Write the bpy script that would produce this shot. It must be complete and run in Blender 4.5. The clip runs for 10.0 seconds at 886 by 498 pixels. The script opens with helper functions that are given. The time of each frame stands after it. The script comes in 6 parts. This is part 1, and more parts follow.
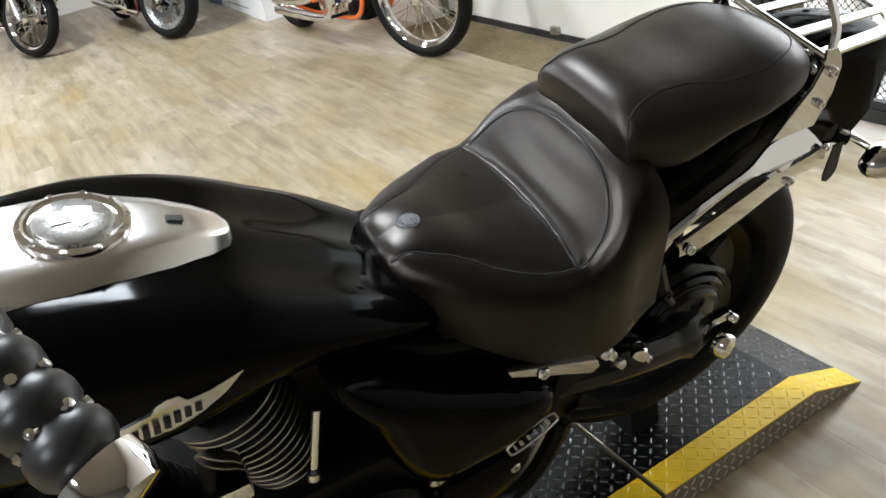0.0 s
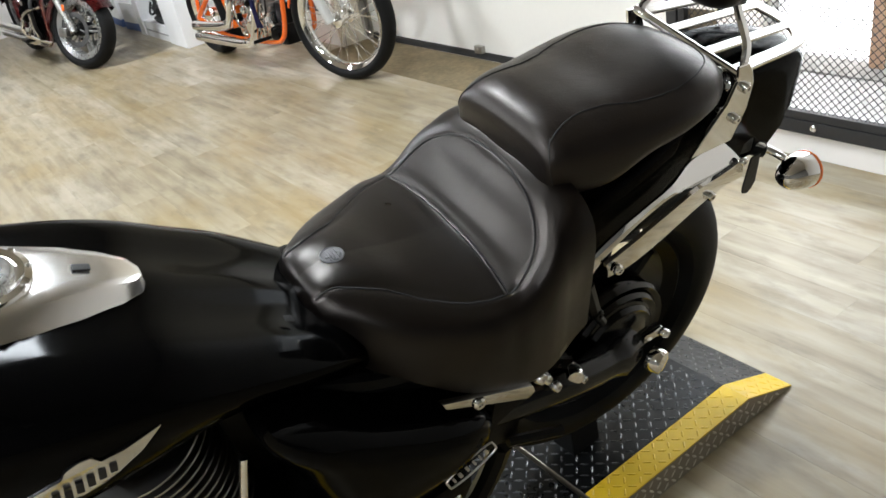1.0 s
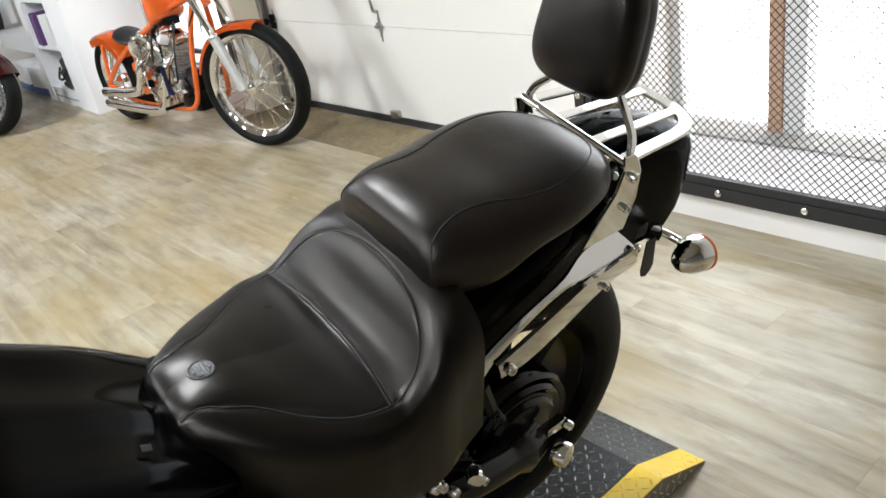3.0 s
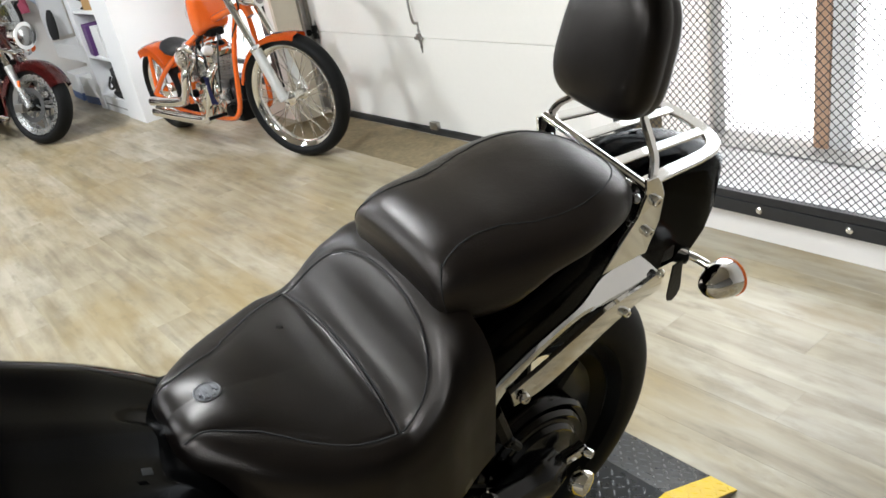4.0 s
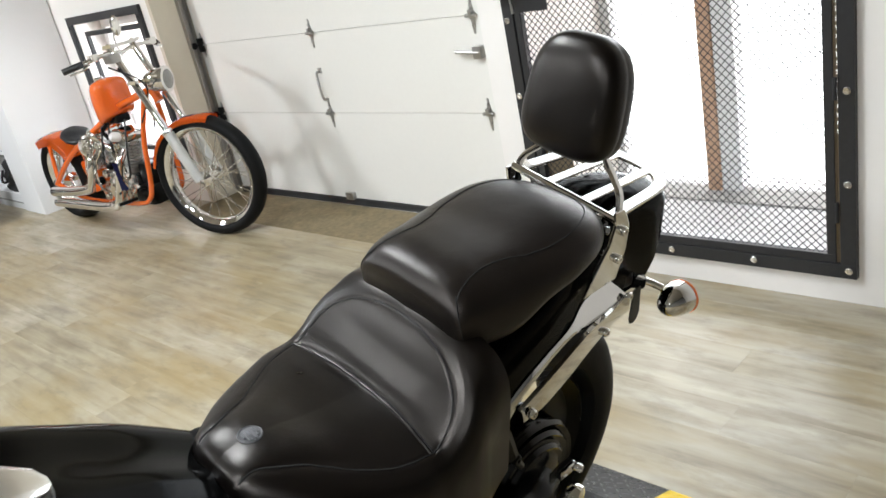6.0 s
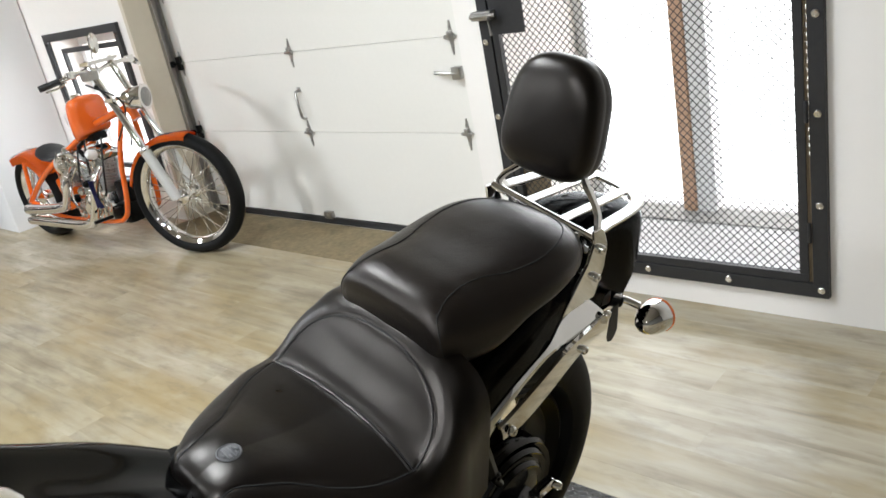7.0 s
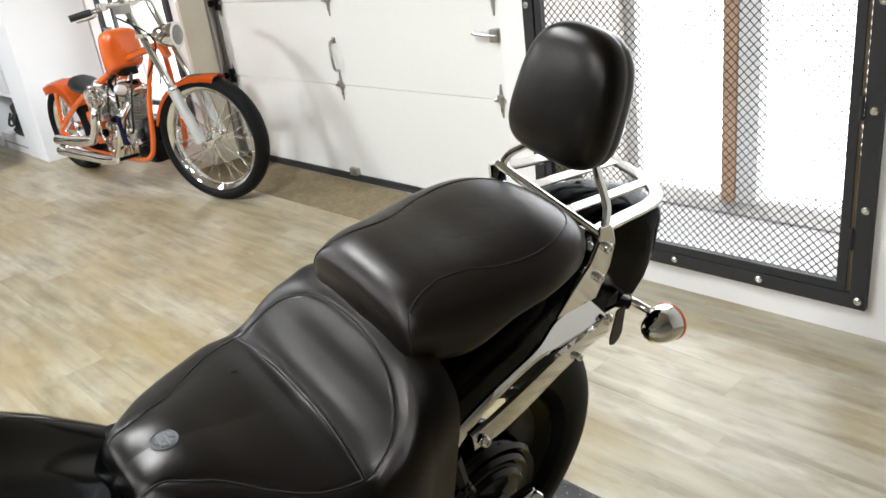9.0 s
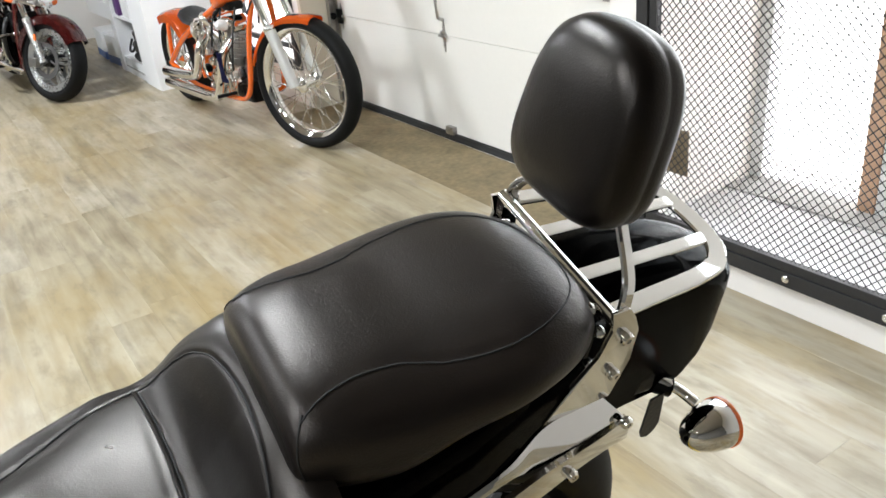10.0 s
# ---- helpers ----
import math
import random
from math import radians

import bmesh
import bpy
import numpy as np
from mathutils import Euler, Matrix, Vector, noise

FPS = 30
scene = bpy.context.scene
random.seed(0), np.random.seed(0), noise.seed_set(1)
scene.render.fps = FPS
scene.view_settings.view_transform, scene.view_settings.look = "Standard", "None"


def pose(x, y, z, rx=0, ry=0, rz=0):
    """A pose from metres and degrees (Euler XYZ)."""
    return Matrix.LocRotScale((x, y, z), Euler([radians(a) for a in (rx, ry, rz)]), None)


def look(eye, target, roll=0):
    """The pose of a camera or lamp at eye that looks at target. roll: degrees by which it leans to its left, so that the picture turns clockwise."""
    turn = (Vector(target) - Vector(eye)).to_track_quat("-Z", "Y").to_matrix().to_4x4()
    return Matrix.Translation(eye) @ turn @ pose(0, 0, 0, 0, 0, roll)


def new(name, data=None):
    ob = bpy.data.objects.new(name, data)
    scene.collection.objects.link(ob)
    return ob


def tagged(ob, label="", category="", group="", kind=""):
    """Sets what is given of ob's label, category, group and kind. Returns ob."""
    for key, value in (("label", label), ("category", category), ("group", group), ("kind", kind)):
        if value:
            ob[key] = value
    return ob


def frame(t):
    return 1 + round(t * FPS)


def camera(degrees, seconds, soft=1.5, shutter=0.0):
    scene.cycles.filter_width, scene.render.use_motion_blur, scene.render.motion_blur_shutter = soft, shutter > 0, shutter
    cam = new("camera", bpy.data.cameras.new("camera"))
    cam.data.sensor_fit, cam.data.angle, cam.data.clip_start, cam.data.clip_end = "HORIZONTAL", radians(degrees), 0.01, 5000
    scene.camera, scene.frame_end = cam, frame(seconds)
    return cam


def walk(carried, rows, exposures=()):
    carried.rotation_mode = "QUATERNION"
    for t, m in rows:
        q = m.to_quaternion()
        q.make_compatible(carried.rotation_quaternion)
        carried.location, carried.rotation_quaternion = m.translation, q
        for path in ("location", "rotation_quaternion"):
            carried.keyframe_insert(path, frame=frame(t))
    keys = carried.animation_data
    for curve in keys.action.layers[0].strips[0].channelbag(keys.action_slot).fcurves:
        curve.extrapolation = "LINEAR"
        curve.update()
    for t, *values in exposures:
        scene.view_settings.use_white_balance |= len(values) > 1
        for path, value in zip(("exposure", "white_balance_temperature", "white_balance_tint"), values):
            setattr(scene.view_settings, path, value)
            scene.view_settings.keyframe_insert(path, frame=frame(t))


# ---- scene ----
cam = camera(58.0, 10.0, soft=1.6)
PATH = [
    (0, (1.372, 1.24, 1.384), (-0.199, 1.995, 0.403), -11.6),
    (0.5, (1.363, 1.263, 1.383), (-0.163, 2.11, 0.406), -11.8),
    (1, (1.356, 1.271, 1.385), (-0.144, 2.17, 0.415), -11.9),
    (1.5, (1.372, 1.28, 1.407), (-0.119, 2.303, 0.554), -10.0),
    (2, (1.381, 1.246, 1.431), (-0.04, 2.418, 0.654), -8.3),
    (2.5, (1.341, 1.307, 1.418), (-0.049, 2.466, 0.566), -9.3),
    (3.8, (1.333, 1.439, 1.397), (-0.18, 2.417, 0.526), -12.0),
    (4, (1.34, 1.438, 1.405), (-0.167, 2.445, 0.558), -11.3),
    (4.5, (1.341, 1.415, 1.419), (-0.181, 2.452, 0.639), -11.0),
    (5, (1.321, 1.357, 1.436), (-0.189, 2.456, 0.719), -10.9),
    (5.5, (1.304, 1.274, 1.437), (-0.124, 2.467, 0.704), -11.7),
    (5.7, (1.318, 1.252, 1.439), (-0.062, 2.488, 0.685), -11.7),
    (6.8, (1.343, 1.222, 1.449), (-0.009, 2.525, 0.759), -12.4),
    (7, (1.336, 1.224, 1.444), (0.008, 2.545, 0.743), -11.5),
    (7.5, (1.317, 1.226, 1.453), (0.004, 2.575, 0.78), -10.3),
    (8, (1.308, 1.22, 1.438), (0.038, 2.588, 0.719), -9.3),
    (8.5, (1.296, 1.234, 1.422), (0.087, 2.593, 0.589), -6.7),
    (9, (1.297, 1.372, 1.418), (-0.08, 2.596, 0.642), -7.6),
    (9.5, (1.304, 1.581, 1.4), (-0.15, 2.647, 0.535), -2.9),
    (10, (1.159, 1.756, 1.398), (-0.379, 2.692, 0.529), -6.0),
]
EXPOSURES = [(0, 0.06), (1.5, -0.02), (2.5, -0.02), (4.5, -0.08), (5.5, -0.14), (7, -0.2), (8.5, -0.1), (10, 0.02)]
walk(cam, [(t, look(eye, target, roll)) for t, eye, target, roll in PATH], EXPOSURES)

from mathutils.bvhtree import BVHTree

# world: a bright overcast sky seen only through the openings
world = bpy.data.worlds.new("sky")
scene.world = world
world.use_nodes = True
wn = world.node_tree.nodes
sky = wn.new("ShaderNodeTexSky")
sky.sky_type = "NISHITA"
sky.sun_disc = False
sky.sun_elevation = radians(35)
sky.sun_rotation = radians(160)
world.node_tree.links.new(sky.outputs["Color"], wn["Background"].inputs["Color"])
wn["Background"].inputs["Strength"].default_value = 0.12


def area_lamp(name, m, sx, sy, watts, colour, shape="RECTANGLE"):
    data = bpy.data.lights.new(name, "AREA")
    data.shape, data.size, data.size_y, data.energy, data.color = shape, sx, sy, watts, colour
    ob = new(name, data)
    ob.matrix_world = m
    return ob


# daylight through the barred shop window and the small side window
area_lamp("window_daylight", look((-0.13, 3.72, 1.06), (-0.13, 2.0, 0.66)), 1.1, 1.65, 15, (0.86, 0.94, 1.0))
area_lamp("side_window_daylight", look((-4.4, 4.03, 0.85), (-4.4, 2.0, 0.6)), 0.95, 0.9, 9, (0.88, 0.95, 1.0))
# round ceiling lamps and one broad panel, all unseen: inferred from reflections, set by brightness
LAMPS = [(-5.0, 0.9), (-2.4, -1.2), (0.4, -0.6), (2.6, -2.0), (-5.2, -1.6)]
WATTS = [158, 90, 84, 108, 98]
for (lx, ly), watts in zip(LAMPS, WATTS):
    area_lamp("ceiling_lamp_light", pose(lx, ly, 3.12), 0.42, 0.42, watts, (0.885, 0.94, 1.0), "DISK")
PANEL = (-1.0, 1.85)
area_lamp("panel_lamp_light", pose(PANEL[0], PANEL[1], 3.12), 0.38, 0.98, 100, (0.86, 0.935, 1.0))


# ---- materials ----
def material(name, base, rough=0.5, metal=0.0, grain=60.0, vary=0.15, bump=0.0, bump_scale=200.0, coat=0.0, wear=0.0, alt=None, spec=0.5, stain=4.0, crease=0.0, tint=None):
    m = bpy.data.materials.new(name)
    m.use_nodes = True
    nt = m.node_tree
    b = nt.nodes["Principled BSDF"]
    b.inputs["Metallic"].default_value = metal
    b.inputs["Coat Weight"].default_value = coat
    b.inputs["Coat Roughness"].default_value = 0.03
    b.inputs["Specular IOR Level"].default_value = spec
    if tint:
        b.inputs["Specular Tint"].default_value = (*tint, 1)
    tc = nt.nodes.new("ShaderNodeTexCoord")
    n1 = nt.nodes.new("ShaderNodeTexNoise")
    n1.inputs["Scale"].default_value, n1.inputs["Detail"].default_value = grain, 5.0
    n2 = nt.nodes.new("ShaderNodeTexNoise")
    n2.inputs["Scale"].default_value, n2.inputs["Detail"].default_value = stain, 4.0
    for n in (n1, n2):
        nt.links.new(tc.outputs["Object"], n.inputs["Vector"])
    mix = nt.nodes.new("ShaderNodeMix")
    mix.data_type = "RGBA"
    lo = [c * (1 - vary) for c in base]
    hi = alt if alt else [min(1.0, c * (1 + vary)) for c in base]
    mix.inputs["A"].default_value, mix.inputs["B"].default_value = (*lo, 1), (*hi, 1)
    add = nt.nodes.new("ShaderNodeMath")
    add.operation = "MULTIPLY_ADD"
    add.inputs[1].default_value = 0.5
    half = nt.nodes.new("ShaderNodeMath")
    half.operation = "MULTIPLY"
    half.inputs[1].default_value = 0.5
    nt.links.new(n1.outputs["Fac"], half.inputs[0])
    nt.links.new(n2.outputs["Fac"], add.inputs[0])
    nt.links.new(half.outputs[0], add.inputs[2])
    nt.links.new(add.outputs[0], mix.inputs["Factor"])
    nt.links.new(mix.outputs["Result"], b.inputs["Base Color"])
    rr = nt.nodes.new("ShaderNodeMapRange")
    rr.inputs["To Min"].default_value = max(0.02, rough - 0.08 - wear)
    rr.inputs["To Max"].default_value = min(1.0, rough + 0.08 + wear) if rough > 0.1 else rough + 0.02
    nt.links.new(add.outputs[0], rr.inputs["Value"])
    nt.links.new(rr.outputs["Result"], b.inputs["Roughness"])
    if bump:
        n3 = nt.nodes.new("ShaderNodeTexNoise")
        n3.inputs["Scale"].default_value, n3.inputs["Detail"].default_value = bump_scale, 3.0
        nt.links.new(tc.outputs["Object"], n3.inputs["Vector"])
        bp = nt.nodes.new("ShaderNodeBump")
        bp.inputs["Strength"].default_value, bp.inputs["Distance"].default_value = bump, 0.002
        nt.links.new(n3.outputs["Fac"], bp.inputs["Height"])
        last = bp
        if crease:
            n4 = nt.nodes.new("ShaderNodeTexNoise")
            n4.inputs["Scale"].default_value, n4.inputs["Detail"].default_value, n4.inputs["Distortion"].default_value = 15.0, 4.0, 0.9
            nt.links.new(tc.outputs["Object"], n4.inputs["Vector"])
            last = nt.nodes.new("ShaderNodeBump")
            last.inputs["Strength"].default_value, last.inputs["Distance"].default_value = crease, 0.0015
            nt.links.new(n4.outputs["Fac"], last.inputs["Height"])
            nt.links.new(bp.outputs["Normal"], last.inputs["Normal"])
        nt.links.new(last.outputs["Normal"], b.inputs["Normal"])
    return m


M = {
    "leather": material("leather", (0.0016, 0.0010, 0.0008), 0.315, spec=0.37, tint=(1.0, 0.91, 0.83), grain=28, vary=0.35, bump=0.14, bump_scale=480, stain=9, wear=0.03, crease=0.32),
    # worn leather, its base also raised to hold the pillion's sheen
    "leather_worn": material("leather_worn", (0.0052, 0.0038, 0.0031), 0.34, spec=0.42, tint=(1.0, 0.90, 0.83), grain=28, vary=0.5, bump=0.2, bump_scale=420, stain=9, wear=0.05, crease=0.4),
    "leather_side": material("leather_side", (0.006, 0.0065, 0.008), 0.42, spec=0.35, grain=120, vary=0.3, bump=0.25, bump_scale=380, stain=7),
    "thread": material("thread", (0.008, 0.008, 0.008), 0.7),
    "gloss_black": material("gloss_black", (0.0012, 0.0012, 0.0013), 0.11, spec=0.06, vary=0.1),
    "satin_black": material("satin_black", (0.003, 0.003, 0.003), 0.36, spec=0.13, vary=0.2),
    "cast_black": material("cast_black", (0.003, 0.003, 0.003), 0.3, spec=0.14, vary=0.3, bump=0.2, bump_scale=150),
    "gloss_cast": material("gloss_cast", (0.003, 0.003, 0.003), 0.16, spec=0.5, vary=0.3),
    "rubber": material("rubber", (0.006, 0.006, 0.006), 0.6, spec=0.15, vary=0.25, bump=0.15, bump_scale=300),
    "grip_rubber": material("grip_rubber", (0.014, 0.014, 0.015), 0.38, vary=0.25),
    "chrome": material("chrome", (0.82, 0.81, 0.79), 0.06, metal=1.0, vary=0.05),
    "chrome_soft": material("chrome_soft", (0.82, 0.81, 0.79), 0.24, metal=1.0, vary=0.06),
    "steel": material("steel", (0.42, 0.41, 0.39), 0.34, metal=1.0, vary=0.2),
    "rusty_steel": material("rusty_steel", (0.22, 0.17, 0.11), 0.55, metal=0.5, vary=0.4, grain=40),
    "lamp_glass": material("lamp_glass", (0.30, 0.30, 0.29), 0.22, metal=0.8, grain=90, vary=0.6, bump=0.3, bump_scale=70),
    "alloy": material("alloy", (0.5, 0.5, 0.49), 0.28, metal=0.9, vary=0.15),
    "slider_alloy": material("slider_alloy", (0.62, 0.62, 0.60), 0.42, metal=0.5, vary=0.1),
    "orange": material("orange", (0.78, 0.13, 0.012), 0.22, coat=1.0, vary=0.06),
    "dark_red": material("dark_red", (0.07, 0.005, 0.005), 0.12, coat=1.0, vary=0.1),
    "blue_cloth": material("blue_cloth", (0.015, 0.017, 0.09), 0.8, vary=0.3, bump=0.4),
    "amber": material("amber", (0.85, 0.16, 0.03), 0.2, vary=0.1),
    "red_lens": material("red_lens", (0.25, 0.008, 0.005), 0.08, coat=1.0),
    "white_wall": material("white_wall", (0.85, 0.815, 0.775), 0.6, grain=25, vary=0.03, bump=0.08, bump_scale=90, stain=1.3),
    # darker copy of white_wall: an unlit room's shade put into the base colour
    "dim_wall": material("dim_wall", (0.16, 0.155, 0.145), 0.7, grain=25, vary=0.06, bump=0.08, bump_scale=90),
    "door_white": material("door_white", (0.80, 0.78, 0.73), 0.5, grain=40, vary=0.035, bump=0.25, bump_scale=45, stain=1.6),
    # tan for the shade on the door return and for the rack's reflection
    "tan_wall": material("tan_wall", (0.62, 0.56, 0.45), 0.65, grain=25, vary=0.06, bump=0.08, bump_scale=90),
    "sill_white": material("sill_white", (0.50, 0.50, 0.50), 0.6, grain=20, vary=0.12, stain=3),
    "white_board": material("white_board", (0.8, 0.8, 0.8), 0.45, grain=30, vary=0.02),
    "ceiling_pale": material("ceiling_pale", (0.34, 0.32, 0.29), 0.7, grain=20, vary=0.12),
    "frame_black": material("frame_black", (0.035, 0.035, 0.037), 0.45, metal=0.4, vary=0.35, bump=0.15, bump_scale=80),
    "mesh_black": material("mesh_black", (0.03, 0.03, 0.032), 0.5, metal=0.3, vary=0.3),
    "timber": material("timber", (0.5, 0.31, 0.2), 0.6, grain=30, vary=0.3, bump=0.2, bump_scale=60),
    "concrete": material("concrete", (0.195, 0.150, 0.082), 0.75, grain=34, vary=1.0, bump=0.5, bump_scale=60, stain=8),
    "ledge_grey": material("ledge_grey", (0.36, 0.355, 0.34), 0.8, grain=22, vary=0.6, bump=0.3, bump_scale=50, stain=6),
    "snow": material("snow", (0.9, 0.9, 0.9), 0.8, grain=8, vary=0.04),
    "plate_black": material("plate_black", (0.0035, 0.0037, 0.004), 0.30, spec=0.3, vary=0.35, wear=0.06),
    "emboss": material("emboss", (0.13, 0.13, 0.135), 0.5, vary=0.35),
    # lighter than the black deck: tread glints put into the colour
    "plate_tread": material("plate_tread", (0.05, 0.053, 0.058), 0.28, spec=0.6, vary=0.3, wear=0.05),
    "plate_yellow": material("plate_yellow", (0.72, 0.48, 0.012), 0.42, vary=0.2, wear=0.06, grain=30),
    # paler than plate_bare, for the treads on the side
    "plate_pale": material("plate_pale", (0.55, 0.52, 0.45), 0.35, metal=0.5, vary=0.2),
    "disc_grey": material("disc_grey", (0.16, 0.16, 0.16), 0.35, metal=0.8, vary=0.3),
    "plate_bare": material("plate_bare", (0.24, 0.21, 0.165), 0.42, metal=0.5, vary=0.25, wear=0.06),
    "seal": material("seal", (0.012, 0.012, 0.012), 0.6, vary=0.2),
    "cardboard": material("cardboard", (0.42, 0.25, 0.1), 0.8, vary=0.12),
    "yellow_cloth": material("yellow_cloth", (0.55, 0.50, 0.04), 0.8, vary=0.2),
    "pink_cloth": material("pink_cloth", (0.50, 0.10, 0.16), 0.8, vary=0.2),
    "pale_blue": material("pale_blue", (0.55, 0.62, 0.72), 0.5, vary=0.05),
    # white whose brightness stands in for a glare
    "sill_bright": material("sill_bright", (0.88, 0.88, 0.88), 0.4, vary=0.02),
    "purple": material("purple", (0.09, 0.03, 0.14), 0.5, vary=0.2),
    "bag_black": material("bag_black", (0.02, 0.02, 0.02), 0.7, vary=0.3, bump=0.4, bump_scale=60),
    "box_white": material("box_white", (0.75, 0.75, 0.74), 0.6, vary=0.05),
    "box_blue": material("box_blue", (0.08, 0.13, 0.28), 0.6, vary=0.1),
}


def glass_material(name, tint, rough=0.02):
    m = bpy.data.materials.new(name)
    m.use_nodes = True
    b = m.node_tree.nodes["Principled BSDF"]
    b.inputs["Base Color"].default_value = (*tint, 1)
    b.inputs["Transmission Weight"].default_value = 1.0
    b.inputs["Roughness"].default_value = rough
    b.inputs["IOR"].default_value = 1.1
    return m


M["glass"] = glass_material("glass", (0.97, 0.98, 0.98))
M["windshield"] = glass_material("windshield", (0.9, 0.93, 0.94), 0.05)


def glow(name, colour, strength):
    m = bpy.data.materials.new(name)
    m.use_nodes = True
    b = m.node_tree.nodes["Principled BSDF"]
    b.inputs["Emission Color"].default_value = (*colour, 1)
    b.inputs["Emission Strength"].default_value = strength
    b.inputs["Base Color"].default_value = (0.8, 0.8, 0.8, 1)
    return m


M["daylight"] = glow("daylight", (0.97, 0.98, 1.0), 3.4)
M["lamp_glow"] = glow("lamp_glow", (0.95, 0.97, 1.0), 10.0)


def floor_material():
    m = bpy.data.materials.new("vinyl_plank")
    m.use_nodes = True
    nt = m.node_tree
    b = nt.nodes["Principled BSDF"]
    tc, info = nt.nodes.new("ShaderNodeTexCoord"), nt.nodes.new("ShaderNodeObjectInfo")
    geo = nt.nodes.new("ShaderNodeNewGeometry")
    mp = nt.nodes.new("ShaderNodeMapping")
    mp.inputs["Scale"].default_value = (1.1, 13.0, 1.0)
    off = nt.nodes.new("ShaderNodeVectorMath")
    off.operation = "ADD"
    rnd = nt.nodes.new("ShaderNodeMath")
    rnd.operation = "MULTIPLY_ADD"
    rnd.inputs[1].default_value = 37.0
    isl = nt.nodes.new("ShaderNodeMath")
    isl.operation = "MULTIPLY"
    isl.inputs[1].default_value = 53.0
    nt.links.new(geo.outputs["Random Per Island"], isl.inputs[0])
    nt.links.new(info.outputs["Random"], rnd.inputs[0])
    nt.links.new(isl.outputs[0], rnd.inputs[2])
    nt.links.new(tc.outputs["Object"], off.inputs[0])
    nt.links.new(rnd.outputs[0], off.inputs[1])
    nt.links.new(off.outputs[0], mp.inputs["Vector"])
    grain = nt.nodes.new("ShaderNodeTexNoise")
    grain.inputs["Scale"].default_value, grain.inputs["Detail"].default_value, grain.inputs["Distortion"].default_value = 1.6, 7.0, 0.6
    nt.links.new(mp.outputs["Vector"], grain.inputs["Vector"])
    blotch = nt.nodes.new("ShaderNodeTexNoise")
    blotch.inputs["Scale"].default_value, blotch.inputs["Detail"].default_value = 2.6, 4.0
    mp2 = nt.nodes.new("ShaderNodeMapping")
    mp2.inputs["Scale"].default_value = (0.9, 4.0, 1.0)
    nt.links.new(off.outputs[0], mp2.inputs["Vector"])
    nt.links.new(mp2.outputs["Vector"], blotch.inputs["Vector"])
    ramp = nt.nodes.new("ShaderNodeValToRGB")
    r = ramp.color_ramp
    r.elements[0].position, r.elements[0].color = 0.30, (0.165, 0.128, 0.076, 1)
    r.elements[1].position, r.elements[1].color = 0.74, (0.46, 0.404, 0.298, 1)
    mid = r.elements.new(0.5)
    mid.color = (0.332, 0.282, 0.190, 1)
    mixf = nt.nodes.new("ShaderNodeMath")
    mixf.operation = "MULTIPLY_ADD"
    mixf.inputs[1].default_value = 0.45
    hb = nt.nodes.new("ShaderNodeMath")
    hb.operation = "MULTIPLY"
    hb.inputs[1].default_value = 0.55
    nt.links.new(blotch.outputs["Fac"], hb.inputs[0])
    nt.links.new(grain.outputs["Fac"], mixf.inputs[0])
    nt.links.new(hb.outputs[0], mixf.inputs[2])
    nt.links.new(mixf.outputs[0], ramp.inputs["Fac"])
    # each plank has its own tone, some greyer
    tone = nt.nodes.new("ShaderNodeMath")
    tone.operation = "ADD"
    nt.links.new(info.outputs["Random"], tone.inputs[0])
    nt.links.new(geo.outputs["Random Per Island"], tone.inputs[1])
    frac = nt.nodes.new("ShaderNodeMath")
    frac.operation = "FRACT"
    nt.links.new(tone.outputs[0], frac.inputs[0])
    hsv = nt.nodes.new("ShaderNodeHueSaturation")
    val = nt.nodes.new("ShaderNodeMapRange")
    val.inputs["To Min"].default_value, val.inputs["To Max"].default_value = 0.92, 1.06
    sat = nt.nodes.new("ShaderNodeMapRange")
    sat.inputs["To Min"].default_value, sat.inputs["To Max"].default_value = 1.1, 0.8
    for n in (val, sat):
        nt.links.new(frac.outputs[0], n.inputs["Value"])
    nt.links.new(val.outputs[0], hsv.inputs["Value"])
    nt.links.new(sat.outputs[0], hsv.inputs["Saturation"])
    nt.links.new(ramp.outputs["Color"], hsv.inputs["Color"])
    # wear that crosses the planks: pale scuffs, ochre and dark stains
    wpos = nt.nodes.new("ShaderNodeMapping")
    wpos.inputs["Scale"].default_value = (0.55, 1.5, 1.0)
    nt.links.new(geo.outputs["Position"], wpos.inputs["Vector"])
    last = hsv.outputs["Color"]
    for sc, det, lo, hi, colour, amount in ((2.3, 6.0, 0.44, 0.68, (0.285, 0.205, 0.085), 0.78), (5.5, 7.0, 0.53, 0.70, (0.13, 0.105, 0.065), 0.5), (3.4, 5.0, 0.55, 0.75, (0.52, 0.49, 0.41), 0.45), (11.0, 6.0, 0.54, 0.70, (0.13, 0.105, 0.065), 0.42)):
        tex = nt.nodes.new("ShaderNodeTexNoise")
        tex.inputs["Scale"].default_value, tex.inputs["Detail"].default_value, tex.inputs["Roughness"].default_value = sc, det, 0.62
        sh = nt.nodes.new("ShaderNodeVectorMath")
        sh.operation = "ADD"
        sh.inputs[1].default_value = (sc * 7, det * 3, sc)
        nt.links.new(wpos.outputs["Vector"], sh.inputs[0])
        nt.links.new(sh.outputs[0], tex.inputs["Vector"])
        fac = nt.nodes.new("ShaderNodeMapRange")
        fac.inputs["From Min"].default_value, fac.inputs["From Max"].default_value, fac.inputs["To Max"].default_value = lo, hi, amount
        nt.links.new(tex.outputs["Fac"], fac.inputs["Value"])
        mx = nt.nodes.new("ShaderNodeMix")
        mx.data_type = "RGBA"
        mx.inputs["B"].default_value = (*colour, 1)
